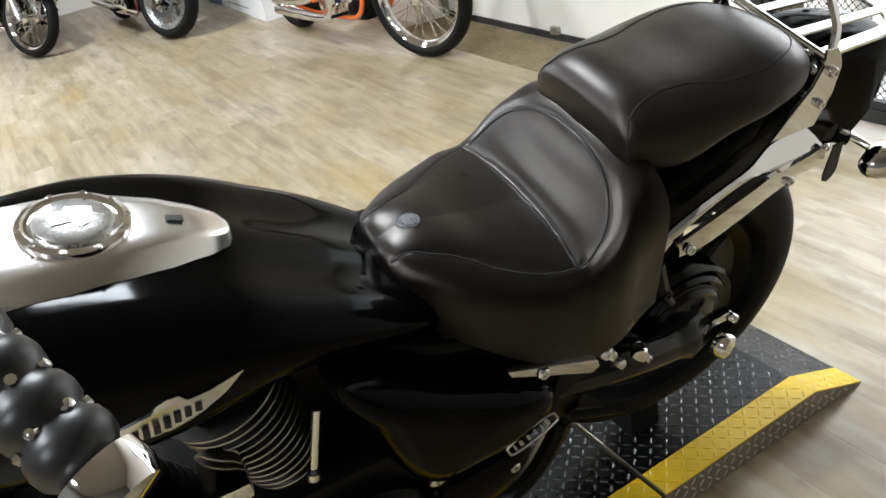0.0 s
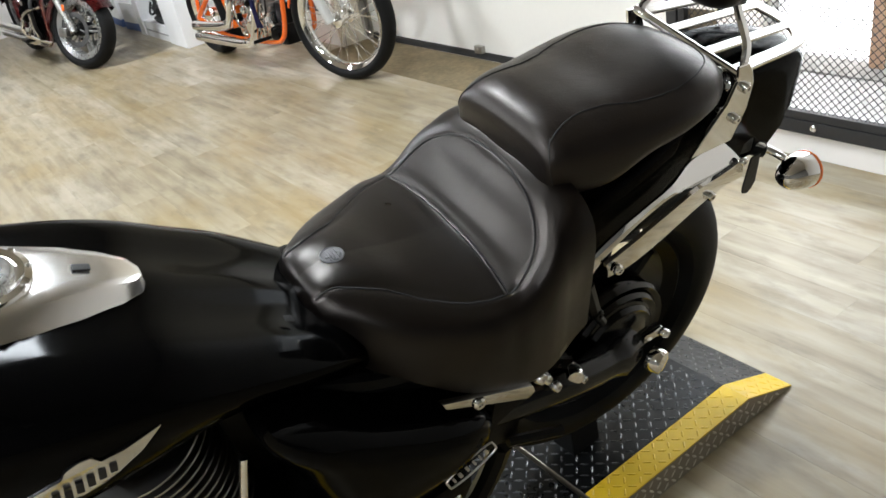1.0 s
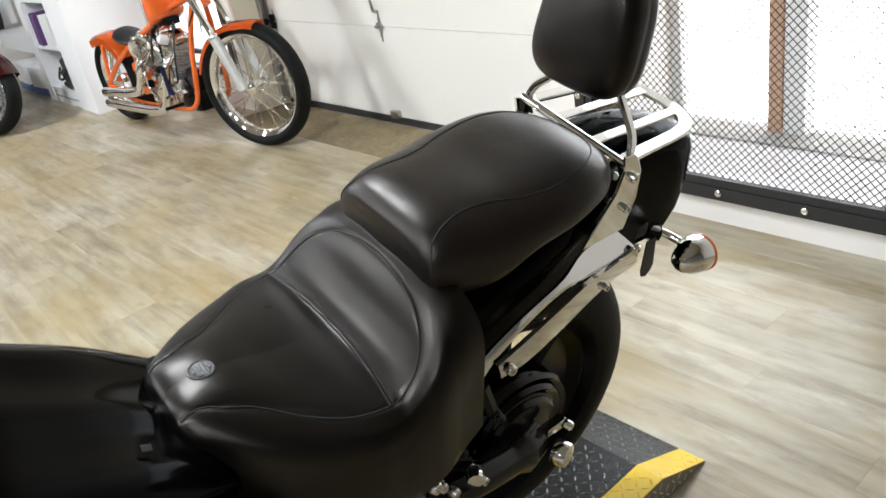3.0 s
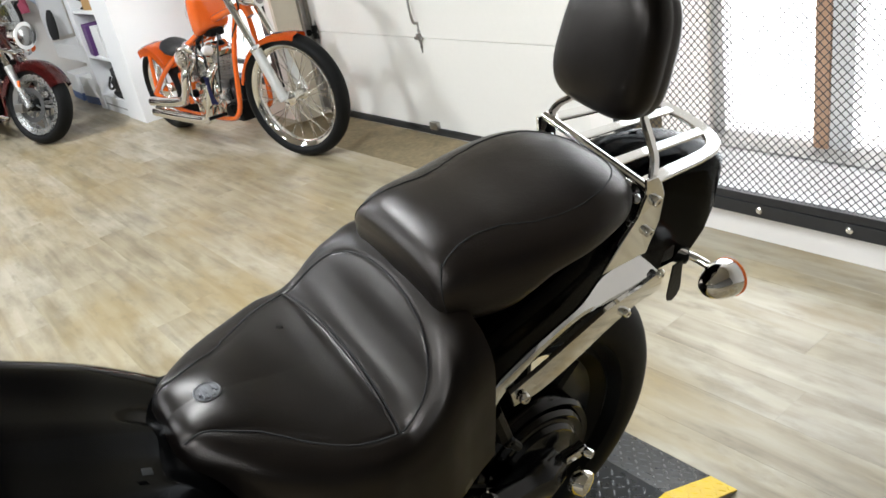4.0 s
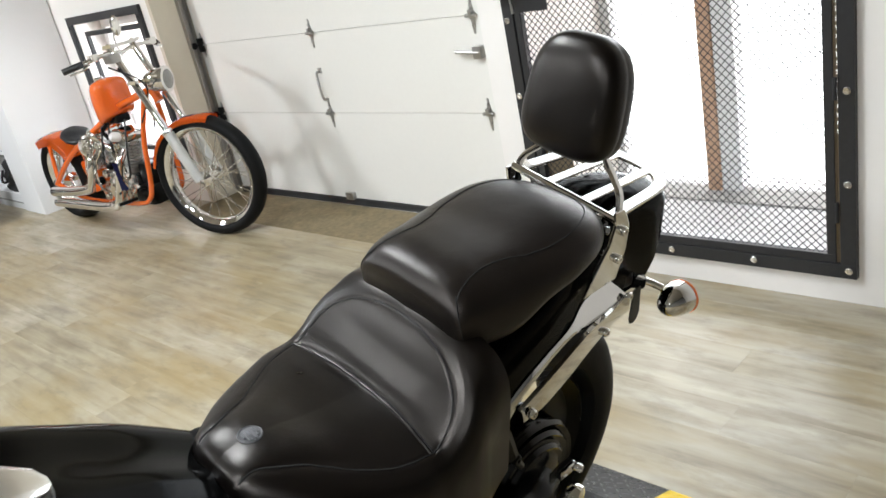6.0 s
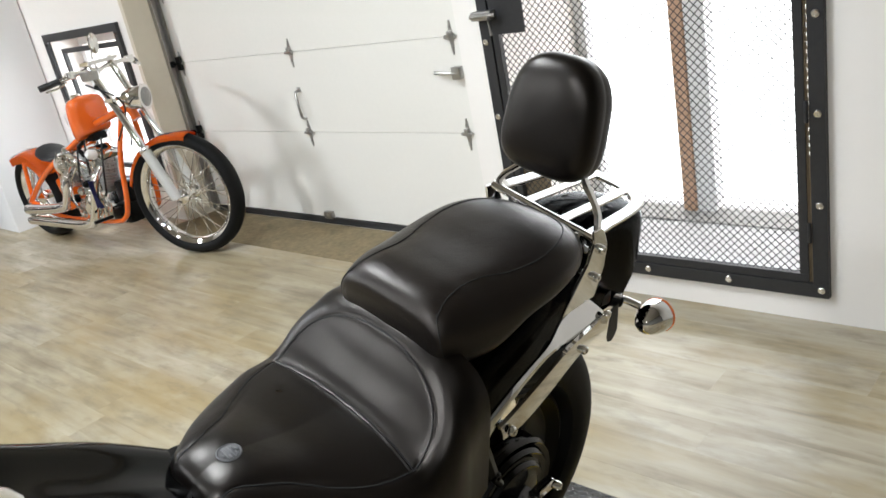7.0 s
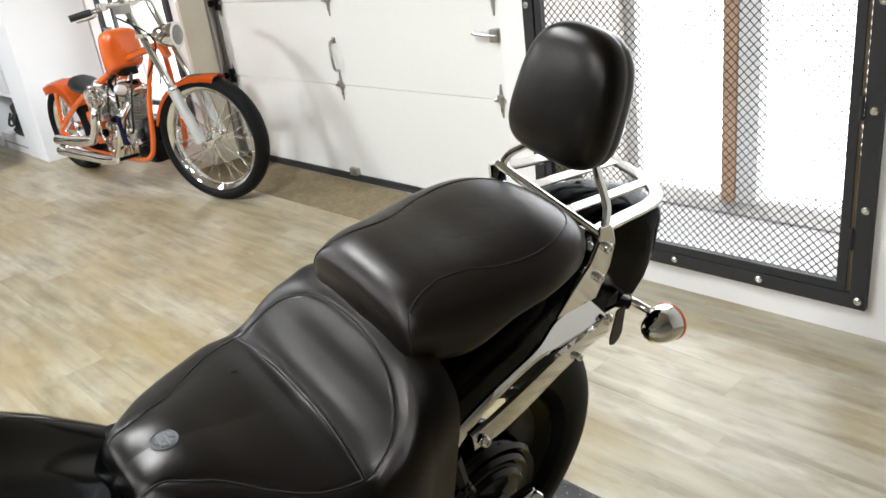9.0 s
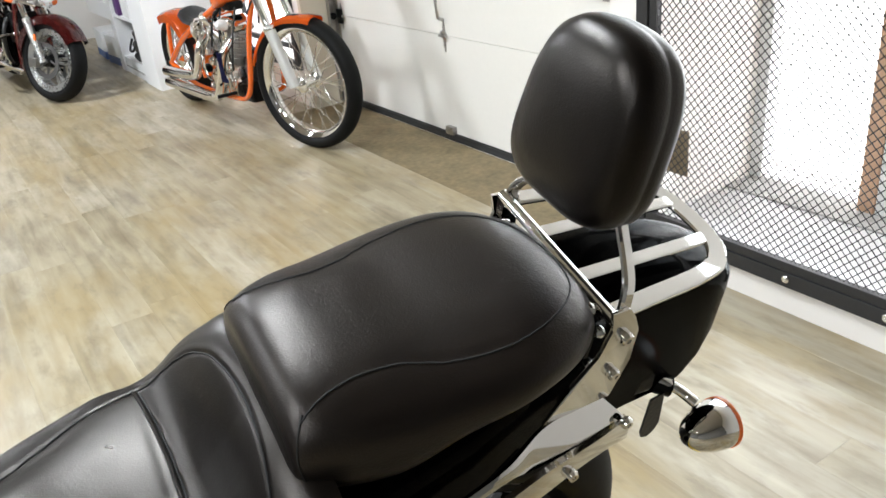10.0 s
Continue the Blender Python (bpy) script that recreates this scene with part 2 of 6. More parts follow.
        nt.links.new(fac.outputs["Result"], mx.inputs["Factor"])
        nt.links.new(last, mx.inputs["A"])
        last = mx.outputs["Result"]
    nt.links.new(last, b.inputs["Base Color"])
    rough = nt.nodes.new("ShaderNodeMapRange")
    rough.inputs["To Min"].default_value, rough.inputs["To Max"].default_value = 0.40, 0.29
    nt.links.new(grain.outputs["Fac"], rough.inputs["Value"])
    nt.links.new(rough.outputs["Result"], b.inputs["Roughness"])
    bp = nt.nodes.new("ShaderNodeBump")
    bp.inputs["Strength"].default_value, bp.inputs["Distance"].default_value = 0.12, 0.001
    nt.links.new(grain.outputs["Fac"], bp.inputs["Height"])
    nt.links.new(bp.outputs["Normal"], b.inputs["Normal"])
    return m


M["plank"] = floor_material()


# ---- mesh helpers ----
def part(name, bm, mat, parent=None, label="", smooth=True, sharp=40):
    me = bpy.data.meshes.new(name)
    bmesh.ops.recalc_face_normals(bm, faces=bm.faces)
    bm.to_mesh(me)
    bm.free()
    for m in mat if isinstance(mat, (list, tuple)) else (mat,):
        me.materials.append(M[m])
    if smooth:
        me.shade_smooth()
        if sharp:
            me.set_sharp_from_angle(angle=radians(sharp))
    ob = new(name, me)
    if parent is not None:
        ob.parent = parent
    return tagged(ob, label)


def thing(name, label, category, m=None, group="", kind=""):
    ob = new(name)
    if m is not None:
        ob.matrix_world = m
    return tagged(ob, label, category, group, kind)


def box(bm, size, at, bevel=0.0, turn=None, mat=0):
    r = bmesh.ops.create_cube(bm, size=1.0)
    vs = r["verts"]
    m = Matrix.Translation(at) @ (turn.to_4x4() if turn else Matrix()) @ Matrix.Diagonal((*size, 1))
    bmesh.ops.transform(bm, matrix=m, verts=vs)
    fs = list({f for v in vs for f in v.link_faces})
    for f in fs:
        f.material_index = mat
    if bevel:
        es = list({e for v in vs for e in v.link_edges})
        bmesh.ops.bevel(bm, geom=es, offset=bevel, segments=2, affect="EDGES", profile=0.6)
    return bm


def span(bm, lo, hi, bevel=0.0, mat=0):
    lo, hi = Vector(lo), Vector(hi)
    return box(bm, hi - lo, (lo + hi) / 2, bevel, None, mat)


def frame_at(p, d):
    d = Vector(d).normalized()
    return Matrix.Translation(p) @ d.to_track_quat("Z", "Y").to_matrix().to_4x4()


def lathe(bm, profile, m=None, seg=32, mat=0):
    """profile: (radius, height) pairs turned round z, then laid by m."""
    m = m or Matrix()
    rings = []
    for r, h in profile:
        if r < 1e-6:
            rings.append([bm.verts.new(m @ Vector((0, 0, h)))])
        else:
            rings.append([bm.verts.new(m @ Vector((r * math.cos(a), r * math.sin(a), h))) for a in (2 * math.pi * k / seg for k in range(seg))])
    for a, b in zip(rings, rings[1:]):
        for k in range(seg):
            q = [a[k % len(a)], a[(k + 1) % len(a)], b[(k + 1) % len(b)], b[k % len(b)]]
            q = list(dict.fromkeys(q))
            if len(q) > 2:
                f = bm.faces.new(q)
                f.material_index = mat
    for ring, h in ((rings[0], 0), (rings[-1], 1)):
        if len(ring) > 2 and profile[0] != profile[-1]:
            bm.faces.new(ring).material_index = mat
    return bm


def rod(bm, a, b, r, seg=12, r2=None, mat=0):
    a, b = Vector(a), Vector(b)
    return lathe(bm, [(r, 0), (r if r2 is None else r2, (b - a).length)], frame_at(a, b - a), seg, mat)


def bolt(bm, at, d, r=0.008, h=0.005, mat=0):
    return lathe(bm, [(r, 0), (r, h * 0.6), (r * 0.75, h), (r * 0.35, h), (r * 0.3, h * 0.6), (0, h * 0.6)], frame_at(at, d), 12, mat)


def spline(pts, n):
    """n points on a Catmull-Rom curve through pts, even in the parameter."""
    p = [Vector(q) for q in pts]
    p = [p[0] * 2 - p[1], *p, p[-1] * 2 - p[-2]]
    out = []
    for k in range(n):
        u = k / (n - 1) * (len(p) - 3)
        i = min(int(u), len(p) - 4)
        t = u - i
        a, b, c, d = p[i : i + 4]
        out.append(0.5 * (2 * b + (c - a) * t + (2 * a - 5 * b + 4 * c - d) * t * t + (3 * b - a - 3 * c + d) * t**3))
    return out


def tube(bm, pts, r, seg=10, closed=False, flat=1.0, up=(0, 0, 1), mat=0, caps=True):
    """A tube along pts; flat squeezes it along up."""
    p = [Vector(q) for q in pts]
    rings = []
    n = len(p)
    for k, q in enumerate(p):
        a, b = (p[(k - 1) % n], p[(k + 1) % n]) if closed else (p[max(k - 1, 0)], p[min(k + 1, n - 1)])
        d = (b - a).normalized()
        side = d.cross(Vector(up))
        if side.length < 1e-4:
            side = d.cross(Vector((1, 0, 0.01)))
        side.normalize()
        top = side.cross(d).normalized()
        rr = r[k] if isinstance(r, (list, tuple)) else r
        rings.append([bm.verts.new(q + side * rr * math.cos(s) + top * rr * flat * math.sin(s)) for s in (2 * math.pi * j / seg for j in range(seg))])
    pairs = list(zip(rings, rings[1:] + rings[:1])) if closed else list(zip(rings, rings[1:]))
    for a, b in pairs:
        for j in range(seg):
            bm.faces.new((a[j], a[(j + 1) % seg], b[(j + 1) % seg], b[j])).material_index = mat
    if not closed and caps:
        bm.faces.new(rings[0]).material_index = mat
        bm.faces.new(rings[-1]).material_index = mat
    return bm


def loft(bm, rings, closed=True, caps=True, mat=0):
    vs = [[bm.verts.new(p) for p in ring] for ring in rings]
    n = len(vs[0])
    for a, b in zip(vs, vs[1:]):
        for j in range(n if closed else n - 1):
            bm.faces.new((a[j], a[(j + 1) % n], b[(j + 1) % n], b[j])).material_index = mat
    if caps and closed:
        for ring in (vs[0], vs[-1]):
            bm.faces.new(ring).material_index = mat
    return bm


def plate(bm, outline, n0, thick, mat=0, bevel=0.0):
    """A flat plate: outline points, grown by thick along n0."""
    d = Vector(n0).normalized() * thick
    lo = [bm.verts.new(Vector(p)) for p in outline]
    hi = [bm.verts.new(Vector(p) + d) for p in outline]
    k = len(lo)
    fs = [bm.faces.new(lo), bm.faces.new(hi)]
    fs += [bm.faces.new((lo[j], lo[(j + 1) % k], hi[(j + 1) % k], hi[j])) for j in range(k)]
    for f in fs:
        f.material_index = mat
    if bevel:
        bmesh.ops.bevel(bm, geom=list({e for f in fs for e in f.edges}), offset=bevel, segments=2, affect="EDGES", profile=0.6)
    return bm


def B():
    return bmesh.new()


def lerp_rows(rows, x, k):
    return float(np.interp(x, [r[0] for r in rows], [r[k] for r in rows]))


# ---- the room ----
def setting(name, bm, mat, label, category="wall", smooth=False):
    return tagged(part(name, bm, mat, None, label, smooth), "", category, "", "structure")


WY, GY, LY = 3.80, 4.095, 3.85  # window wall, garage door, wall beside the chopper
X0, X1, Y0, ZC = -8.6, 5.0, -4.2, 3.2
RX, LX = -0.92, -3.70  # the door recess

b = B()
span(b, (X0, Y0, -0.1), (X1, 4.5, -0.012))
setting("floor", b, "concrete", "concrete slab under the wood-look plank floor", "floor")
b = B()
span(b, (X0 - 0.2, Y0 - 0.2, ZC), (X1 + 0.2, 4.6, ZC + 0.15))
setting("ceiling", b, "ceiling_pale", "plain pale showroom ceiling", "ceiling")
b = B()
OX0, OX1, OZ0, OZ1 = -0.70, 0.490, 0.155, 1.95
span(b, (RX, WY, 0), (OX0, 4.4, ZC))
span(b, (OX1, WY, 0), (X1, 4.4, ZC))
span(b, (OX0, WY, 0), (OX1, 4.4, OZ0))
span(b, (OX0, WY, OZ1), (OX1, 4.4, ZC))
setting("wall_north", b, "white_wall", "white painted wall round the barred shop window")
b = B()
LW0, LW1, LZ0, LZ1 = -4.92, -3.88, 0.3, 1.315
span(b, (X0, LY, 0), (LW0, 4.4, ZC))
span(b, (LW1, LY, 0), (LX - 0.03, 4.4, ZC))
span(b, (LW0, LY, 0), (LW1, 4.4, LZ0))
span(b, (LW0, LY, LZ1), (LW1, 4.4, ZC))
setting("wall_northwest", b, "white_wall", "white painted wall with a small dark-framed window")
# return wall; its tan colour stands in for shade
b = B()
span(b, (LX - 0.028, LY - 0.004, 0), (LX + 0.01, 4.3, ZC))
setting("trim", b, "tan_wall", "wall return beside the garage door, shade put into tan colour", "trim")
# out of view; coloured tan to give the chrome rack a tan reflection
b = B()
span(b, (LX + 0.01, 3.86, 1.93), (RX, 4.4, ZC))
setting("wall_lintel", b, "tan_wall", "unseen wall above the garage door, tan for the rack's reflection")
b = B()
span(b, (LX, 4.22, 0), (RX, 4.4, 2.35))
setting("wall_behind_door", b, "white_wall", "plain outer face behind the garage door")
# south and east are unseen, dark to keep reflections in black paint low
for nm, lo, hi in (("wall_west", (X0 - 0.15, Y0, 0), (X0, 4.4, ZC)), ("wall_east", (X1, Y0, 0), (X1 + 0.15, 4.4, ZC)), ("wall_south", (X0, Y0 - 0.15, 0), (X1, Y0, ZC))):
    b = B()
    span(b, lo, hi)
    setting(nm, b, "white_wall" if nm == "wall_west" else "dim_wall", "plain painted showroom wall")

# bare strip of concrete in the recess of the garage door
b = B()
span(b, (-3.73, 3.655, -0.012), (RX, 4.12, -0.002))
setting("pavement", b, "concrete", "worn brown concrete strip before the garage door", "threshold")

# backdrop of bright overcast day outside
b = B()
span(b, (-2.6, 4.80, -0.5), (2.6, 4.82, 4.0))
setting("backdrop", b, "daylight", "bright overcast daylight outside the windows", "backdrop")
b = B()
span(b, (-6.0, 4.80, -0.5), (-2.62, 4.82, 4.0))
setting("backdrop_west", b, "daylight", "bright overcast daylight outside the side window", "backdrop")
b = B()
span(b, (-6.0, 4.4, -0.1), (2.6, 4.8, 0.05))
setting("ground", b, "snow", "snow-covered ground outside the windows", "ground")

# ---- garage door ----
door = thing("garage_door", "closed off-white sectional garage door with steel hinges", "garage door", kind="structure")
DX0, DX1 = LX + 0.03, RX - 0.02
SEAMS = [0.035, 0.572, 1.041, 1.51, 1.98, 2.4]
for k, (z0, z1) in enumerate(zip(SEAMS, SEAMS[1:])):
    b = B()
    span(b, (DX0, GY, z0 + 0.001), (DX1, GY + 0.045, z1 - 0.001), 0.003)
    part("panel", b, "door_white", door, smooth=False)
b = B()
span(b, (DX0, GY - 0.012, 0.0), (DX1, GY + 0.03, 0.034), 0.006)
part("bottom_seal", b, "seal", door, "black rubber seal along the floor")
# bright strip stands in for the daylight leaking under the seal
b = B()
span(b, (DX0, GY - 0.035, -0.002), (DX1, GY - 0.013, 0.006), 0.002)
part("sill_strip", b, "chrome_soft", door, "bright strip standing in for daylight under the door")


def door_hinge(x, z, s=1.0):
    b = B()
    y = GY - 0.001
    plate(b, [(x - 0.028 * s, y, z), (x - 0.012 * s, y, z + 0.02), (x - 0.004, y, z + 0.075 * s), (x + 0.004, y, z + 0.075 * s), (x + 0.012 * s, y, z + 0.02), (x + 0.028 * s, y, z), (x + 0.012 * s, y, z - 0.02), (x + 0.004, y, z - 0.085 * s), (x - 0.004, y, z - 0.085 * s), (x - 0.012 * s, y, z - 0.02)], (0, -1, 0), 0.004)
    rod(b, (x - 0.032 * s, y - 0.012, z), (x + 0.032 * s, y - 0.012, z), 0.009, 10)
    box(b, (0.02, 0.02, 0.03), (x, y - 0.012, z + 0.012), 0.003)
    for dz in (0.045, -0.05):
        bolt(b, (x, y - 0.004, z + dz * s), (0, -1, 0), 0.007, 0.005)
    h = part("hinge", b, "steel", door, "pointed grey steel hinge")
    return h


for zz in SEAMS[1:4]:
    for xx in (-2.44, -1.215, DX0 + 0.05):
        door_hinge(xx, zz)
b = B()
box(b, (0.07, 0.03, 0.045), (-2.44, GY - 0.014, 0.055), 0.004)
bolt(b, (-2.44, GY - 0.03, 0.06), (0, -1, 0))
part("foot_bracket", b, "steel", door)
b = B()
tube(b, spline([(-2.446, GY, 0.82), (-2.446, GY - 0.03, 0.815), (-2.432, GY - 0.045, 0.76), (-2.428, GY - 0.045, 0.71), (-2.438, GY - 0.03, 0.665), (-2.44, GY, 0.655)], 20), 0.008, 8)
box(b, (0.03, 0.006, 0.03), (-2.446, GY - 0.003, 0.825), 0.002)
part("pull_handle", b, "steel", door, "bent steel pull handle")
b = B()
box(b, (0.05, 0.035, 0.06), (-1.20, GY - 0.02, 0.873), 0.004)
tube(b, [(-1.335, GY - 0.03, 0.881), (-1.26, GY - 0.03, 0.875), (-1.19, GY - 0.03, 0.873)], 0.009, 8)
box(b, (0.03, 0.02, 0.11), (-1.13, GY - 0.012, 0.873), 0.003)
part("slide_lock", b, "steel", door, "steel slide bolt lock")
b = B()
x = DX0 + 0.005
for pts in ([(x - 0.025, GY - 0.07), (x + 0.012, GY - 0.07), (x + 0.012, GY - 0.066), (x - 0.021, GY - 0.066), (x - 0.021, GY - 0.02), (x + 0.012, GY - 0.02), (x + 0.012, GY - 0.016), (x - 0.025, GY - 0.016)],):
    plate(b, [(p[0], p[1], 0.02) for p in pts], (0, 0, 1), 2.4)
part("track", b, "steel", door, "vertical steel roller track", smooth=False)
for zz in SEAMS[1:4]:
    b = B()
    rod(b, (x + 0.06, GY - 0.03, zz), (x, GY - 0.045, zz), 0.006, 8)
    lathe(b, [(0.008, -0.012), (0.022, -0.01), (0.022, 0.01), (0.008, 0.012)], frame_at((x, GY - 0.045, zz), (1, 0, 0)), 14)
    box(b, (0.05, 0.02, 0.09), (x + 0.05, GY - 0.02, zz), 0.003)
    part("roller", b, "cast_black", door)

# ---- barred shop window ----
gate = thing("window_1", "shop window behind a black steel mesh gate", "window gate", kind="structure")
FY = WY - 0.025
b = B()
FX0, FX1, FZ0, FZ1 = -0.775, 0.530, 0.102, 2.02


def bar_frame(b, x0, x1, z0, z1, w, y0, y1, wl=None):
    span(b, (x0, y0, z0), (x1, y1, z0 + w), 0.002)
    span(b, (x0, y0, z1 - w), (x1, y1, z1), 0.002)
    span(b, (x0, y0, z0 + w), (x0 + (wl or w), y1, z1 - w), 0.002)
    span(b, (x1 - w, y0, z0 + w), (x1, y1, z1 - w), 0.002)


bar_frame(b, FX0, FX1, FZ0, FZ1, 0.05, FY, WY)
part("outer_frame", b, "frame_black", gate, "bolted black angle-iron frame", smooth=False)
b = B()
bar_frame(b, FX0 + 0.055, FX1 - 0.064, FZ0 + 0.052, FZ1 - 0.052, 0.03, FY + 0.004, FY + 0.03)
part("gate_frame", b, "frame_black", gate, "inner black frame of the hinged gate", smooth=False)
# slotted hinge strip that lets daylight through above its solid foot
for xa, xb in ((FX1 - 0.064, FX1 - 0.0595), (FX1 - 0.0535, FX1 - 0.050)):
    b = B()
    span(b, (xa, FY + 0.010, FZ0 + 0.052), (xb, FY + 0.026, FZ1 - 0.052))
    part("hinge_strip", b, "rusty_steel", gate, "brown-stained hinge strip", smooth=False)
b = B()
span(b, (FX1 - 0.0594, FY + 0.014, FZ0 + 0.052), (FX1 - 0.0536, FY + 0.024, 0.60))
part("strip_foot", b, "rusty_steel", gate, smooth=False)
for k in range(50):
    b = B()
    span(b, (FX1 - 0.0594, FY + 0.014, 0.616 + k * 0.027), (FX1 - 0.0536, FY + 0.024, 0.627 + k * 0.027))
    part("slot_bar", b, "rusty_steel", gate, smooth=False)
for zz in (0.34, 0.75, 1.15, 1.6):
    b = B()
    rod(b, (FX1 - 0.056, FY - 0.004, zz - 0.035), (FX1 - 0.056, FY - 0.004, zz + 0.035), 0.007, 10)
    part("hinge_pin", b, "frame_black", gate)
for xx, zz in [(0.507, 0.132 + 0.3055 * k) for k in range(7)] + [(0.507 - 0.3205 * k, 0.131) for k in range(1, 4)] + [(-0.752, 0.132 + 0.3055 * k) for k in range(1, 7)]:
    b = B()
    bolt(b, (xx, FY, zz), (0, -1, 0), 0.013, 0.008)
    part("bolt", b, "chrome_soft", gate)
b = B()
span(b, (-0.70, FY - 0.004, 1.075), (-0.55, FY - 0.001, 1.232))
part("latch_plate", b, "frame_black", gate, "square sheet behind the latch", smooth=False)
b = B()
span(b, (-0.705, FY + 0.031, 0.35), (-0.56, FY + 0.034, 0.51))
part("lock_plate", b, "rusty_steel", gate, "brown sheet behind the mesh", smooth=False)
b = B()
box(b, (0.10, 0.04, 0.035), (-0.73, FY - 0.02, 1.155), 0.005)
rod(b, (-0.785, FY - 0.035, 1.155), (-0.66, FY - 0.035, 1.155), 0.009)
tube(b, [(-0.69, FY - 0.03, 1.155), (-0.685, FY - 0.05, 1.145), (-0.68, FY - 0.05, 1.08)], 0.006, 8)
part("latch", b, "steel", gate, "steel slide latch")


def expanded_mesh(x0, x1, z0, z1, y, pitch, rise, width, depth):
    """Zig-zag strands of expanded metal as one mesh."""
    verts, faces = [], []
    nx, nz = int((x1 - x0) / pitch * 2), int((z1 - z0) / rise)
    for j in range(nz + 1):
        z = z0 + j * rise
        first = len(verts)
        for i in range(nx + 1):
            up = (i + j) % 2
            xx, zz = x0 + i * pitch / 2, z + (rise * 0.5 if up else -rise * 0.5) * 0.96
            dy = depth * (0.6 if up else -0.6)
            verts += [(xx, y + dy - depth / 2, zz - width / 2), (xx, y + dy - depth / 2, zz + width / 2), (xx, y + dy + depth / 2, zz + width / 2), (xx, y + dy + depth / 2, zz - width / 2)]
        for i in range(nx):
            a, c = first + 4 * i, first + 4 * (i + 1)
            for k in range(4):
                m = (k + 1) % 4
                faces.append((a + k, a + m, c + m, c + k))
    me = bpy.data.meshes.new("mesh_screen")
    me.from_pydata(verts, [], faces)
    return me


me = expanded_mesh(FX0 + 0.07, FX1 - 0.08, FZ0 + 0.07, FZ1 - 0.07, FY + 0.017, 0.029, 0.0145, 0.0040, 0.0018)
me.materials.append(M["mesh_black"])
screen = new("mesh_screen", me)
screen.parent = gate
tagged(screen, "black expanded metal mesh", kind="stuff")

# window joinery behind the gate
b = B()
span(b, (OX0, WY + 0.005, 0.14), (OX1, 4.42, 0.162), 0.004)
part("window_sill", b, "sill_white", gate, "white painted sill", smooth=False)
b = B()
span(b, (OX0 + 0.002, 4.19, 0.1625), (OX1 - 0.002, 4.36, 0.170), 0.003)
part("sill_ledge", b, "ledge_grey", gate, "stained grey ledge below the panes", smooth=False)
b = B()
span(b, (-0.231, 4.30, 0.162), (-0.174, 4.38, 1.95), 0.003)
part("timber_mullion", b, "timber", gate, "bare brown timber mullion", smooth=False)
b = B()
span(b, (-0.172, 4.31, 0.162), (-0.085, 4.40, 1.95), 0.003)
part("mullion", b, "white_board", gate, "white window mullion", smooth=False)
b = B()
span(b, (-0.72, 4.34, 0.162), (-0.65, 4.41, 1.95), 0.003)
part("mullion", b, "white_board", gate, "white window mullion", smooth=False)
for xa, xb in ((-0.64, -0.24), (-0.08, 0.50)):
    b = B()
    span(b, (xa, 4.372, 0.19), (xb, 4.378, 1.95))
    p = part("pane", b, "glass", gate, "clear window pane", smooth=False)
    p.visible_shadow = False

# small window behind the chopper
win = thing("window_2", "small window with a bolted dark steel frame", "window", kind="structure")
b = B()
bar_frame(b, LW0 - 0.06, LW1 + 0.06, LZ0 - 0.06, LZ1 + 0.06, 0.055, LY - 0.025, LY)
part("outer_frame", b, "frame_black", win, smooth=False)
b = B()
bar_frame(b, LW0 + 0.06, LW1 - 0.06, LZ0 + 0.05, LZ1 - 0.06, 0.035, LY + 0.03, LY + 0.055)
part("inner_frame", b, "frame_black", win, smooth=False)
b = B()
bar_frame(b, LW0, LW1, LZ0, LZ1, 0.06, LY + 0.2, LY + 0.25)
part("window_frame", b, "white_board", win, smooth=False)
b = B()
span(b, (LW0 + 0.06, LY + 0.22, LZ0 + 0.06), (LW1 - 0.06, LY + 0.225, LZ1 - 0.06))
p = part("pane", b, "glass", win, "clear window pane", smooth=False)
p.visible_shadow = False
for xx, zz in ((LW0 - 0.03, 1.30), (LW1 + 0.03, 1.30), (-4.2, 1.30), (LW1 + 0.03, 0.95), (LW1 + 0.03, 0.6)):
    b = B()
    bolt(b, (xx, LY - 0.025, zz), (0, -1, 0), 0.012, 0.008)
    part("bolt", b, "frame_black", win)

# ceiling lamps, none of them in view
for lx, ly in LAMPS:
    lamp = thing("ceiling_lamp", "round white ceiling lamp, lit", "ceiling lamp", pose(lx, ly, 3.2), "ceiling lamps")
    b = B()
    lathe(b, [(0.2, 0.0), (0.2, -0.05), (0.18, -0.06), (0.175, -0.02)])
    part("rim", b, "white_board", lamp)
    b = B()
    lathe(b, [(0.0, -0.052), (0.172, -0.05), (0.172, -0.03)])
    part("diffuser", b, "lamp_glow", lamp, "glowing round diffuser")


# unseen panel, put where it gives the rider seat a broad sheen
panel = thing("panel_lamp", "long white ceiling panel lamp, lit", "ceiling lamp", pose(PANEL[0], PANEL[1], 3.2), "ceiling lamps")
b = B()
for u, v, sx, sy in ((0, 0.51, 0.44, 0.02), (0, -0.51, 0.44, 0.02), (0.21, 0, 0.02, 1.0), (-0.21, 0, 0.02, 1.0)):
    box(b, (sx, sy, 0.05), (u, v, -0.025), 0.002)
part("frame", b, "white_board", panel, smooth=False)
b = B()
box(b, (0.398, 0.998, 0.008), (0, 0, -0.03), 0.001)
part("diffuser", b, "lamp_glow", panel, "glowing flat diffuser", smooth=False)


# ---- wheel dock under the motorcycle ----
DECK = 0.072
dock = thing("wheel_dock", "black diamond-plate motorcycle platform with yellow edges", "platform")
DXL, DXR, DYF, DYR, DYT = -0.12, 0.495, 0.2, 2.675, 2.508
YW = 0.072


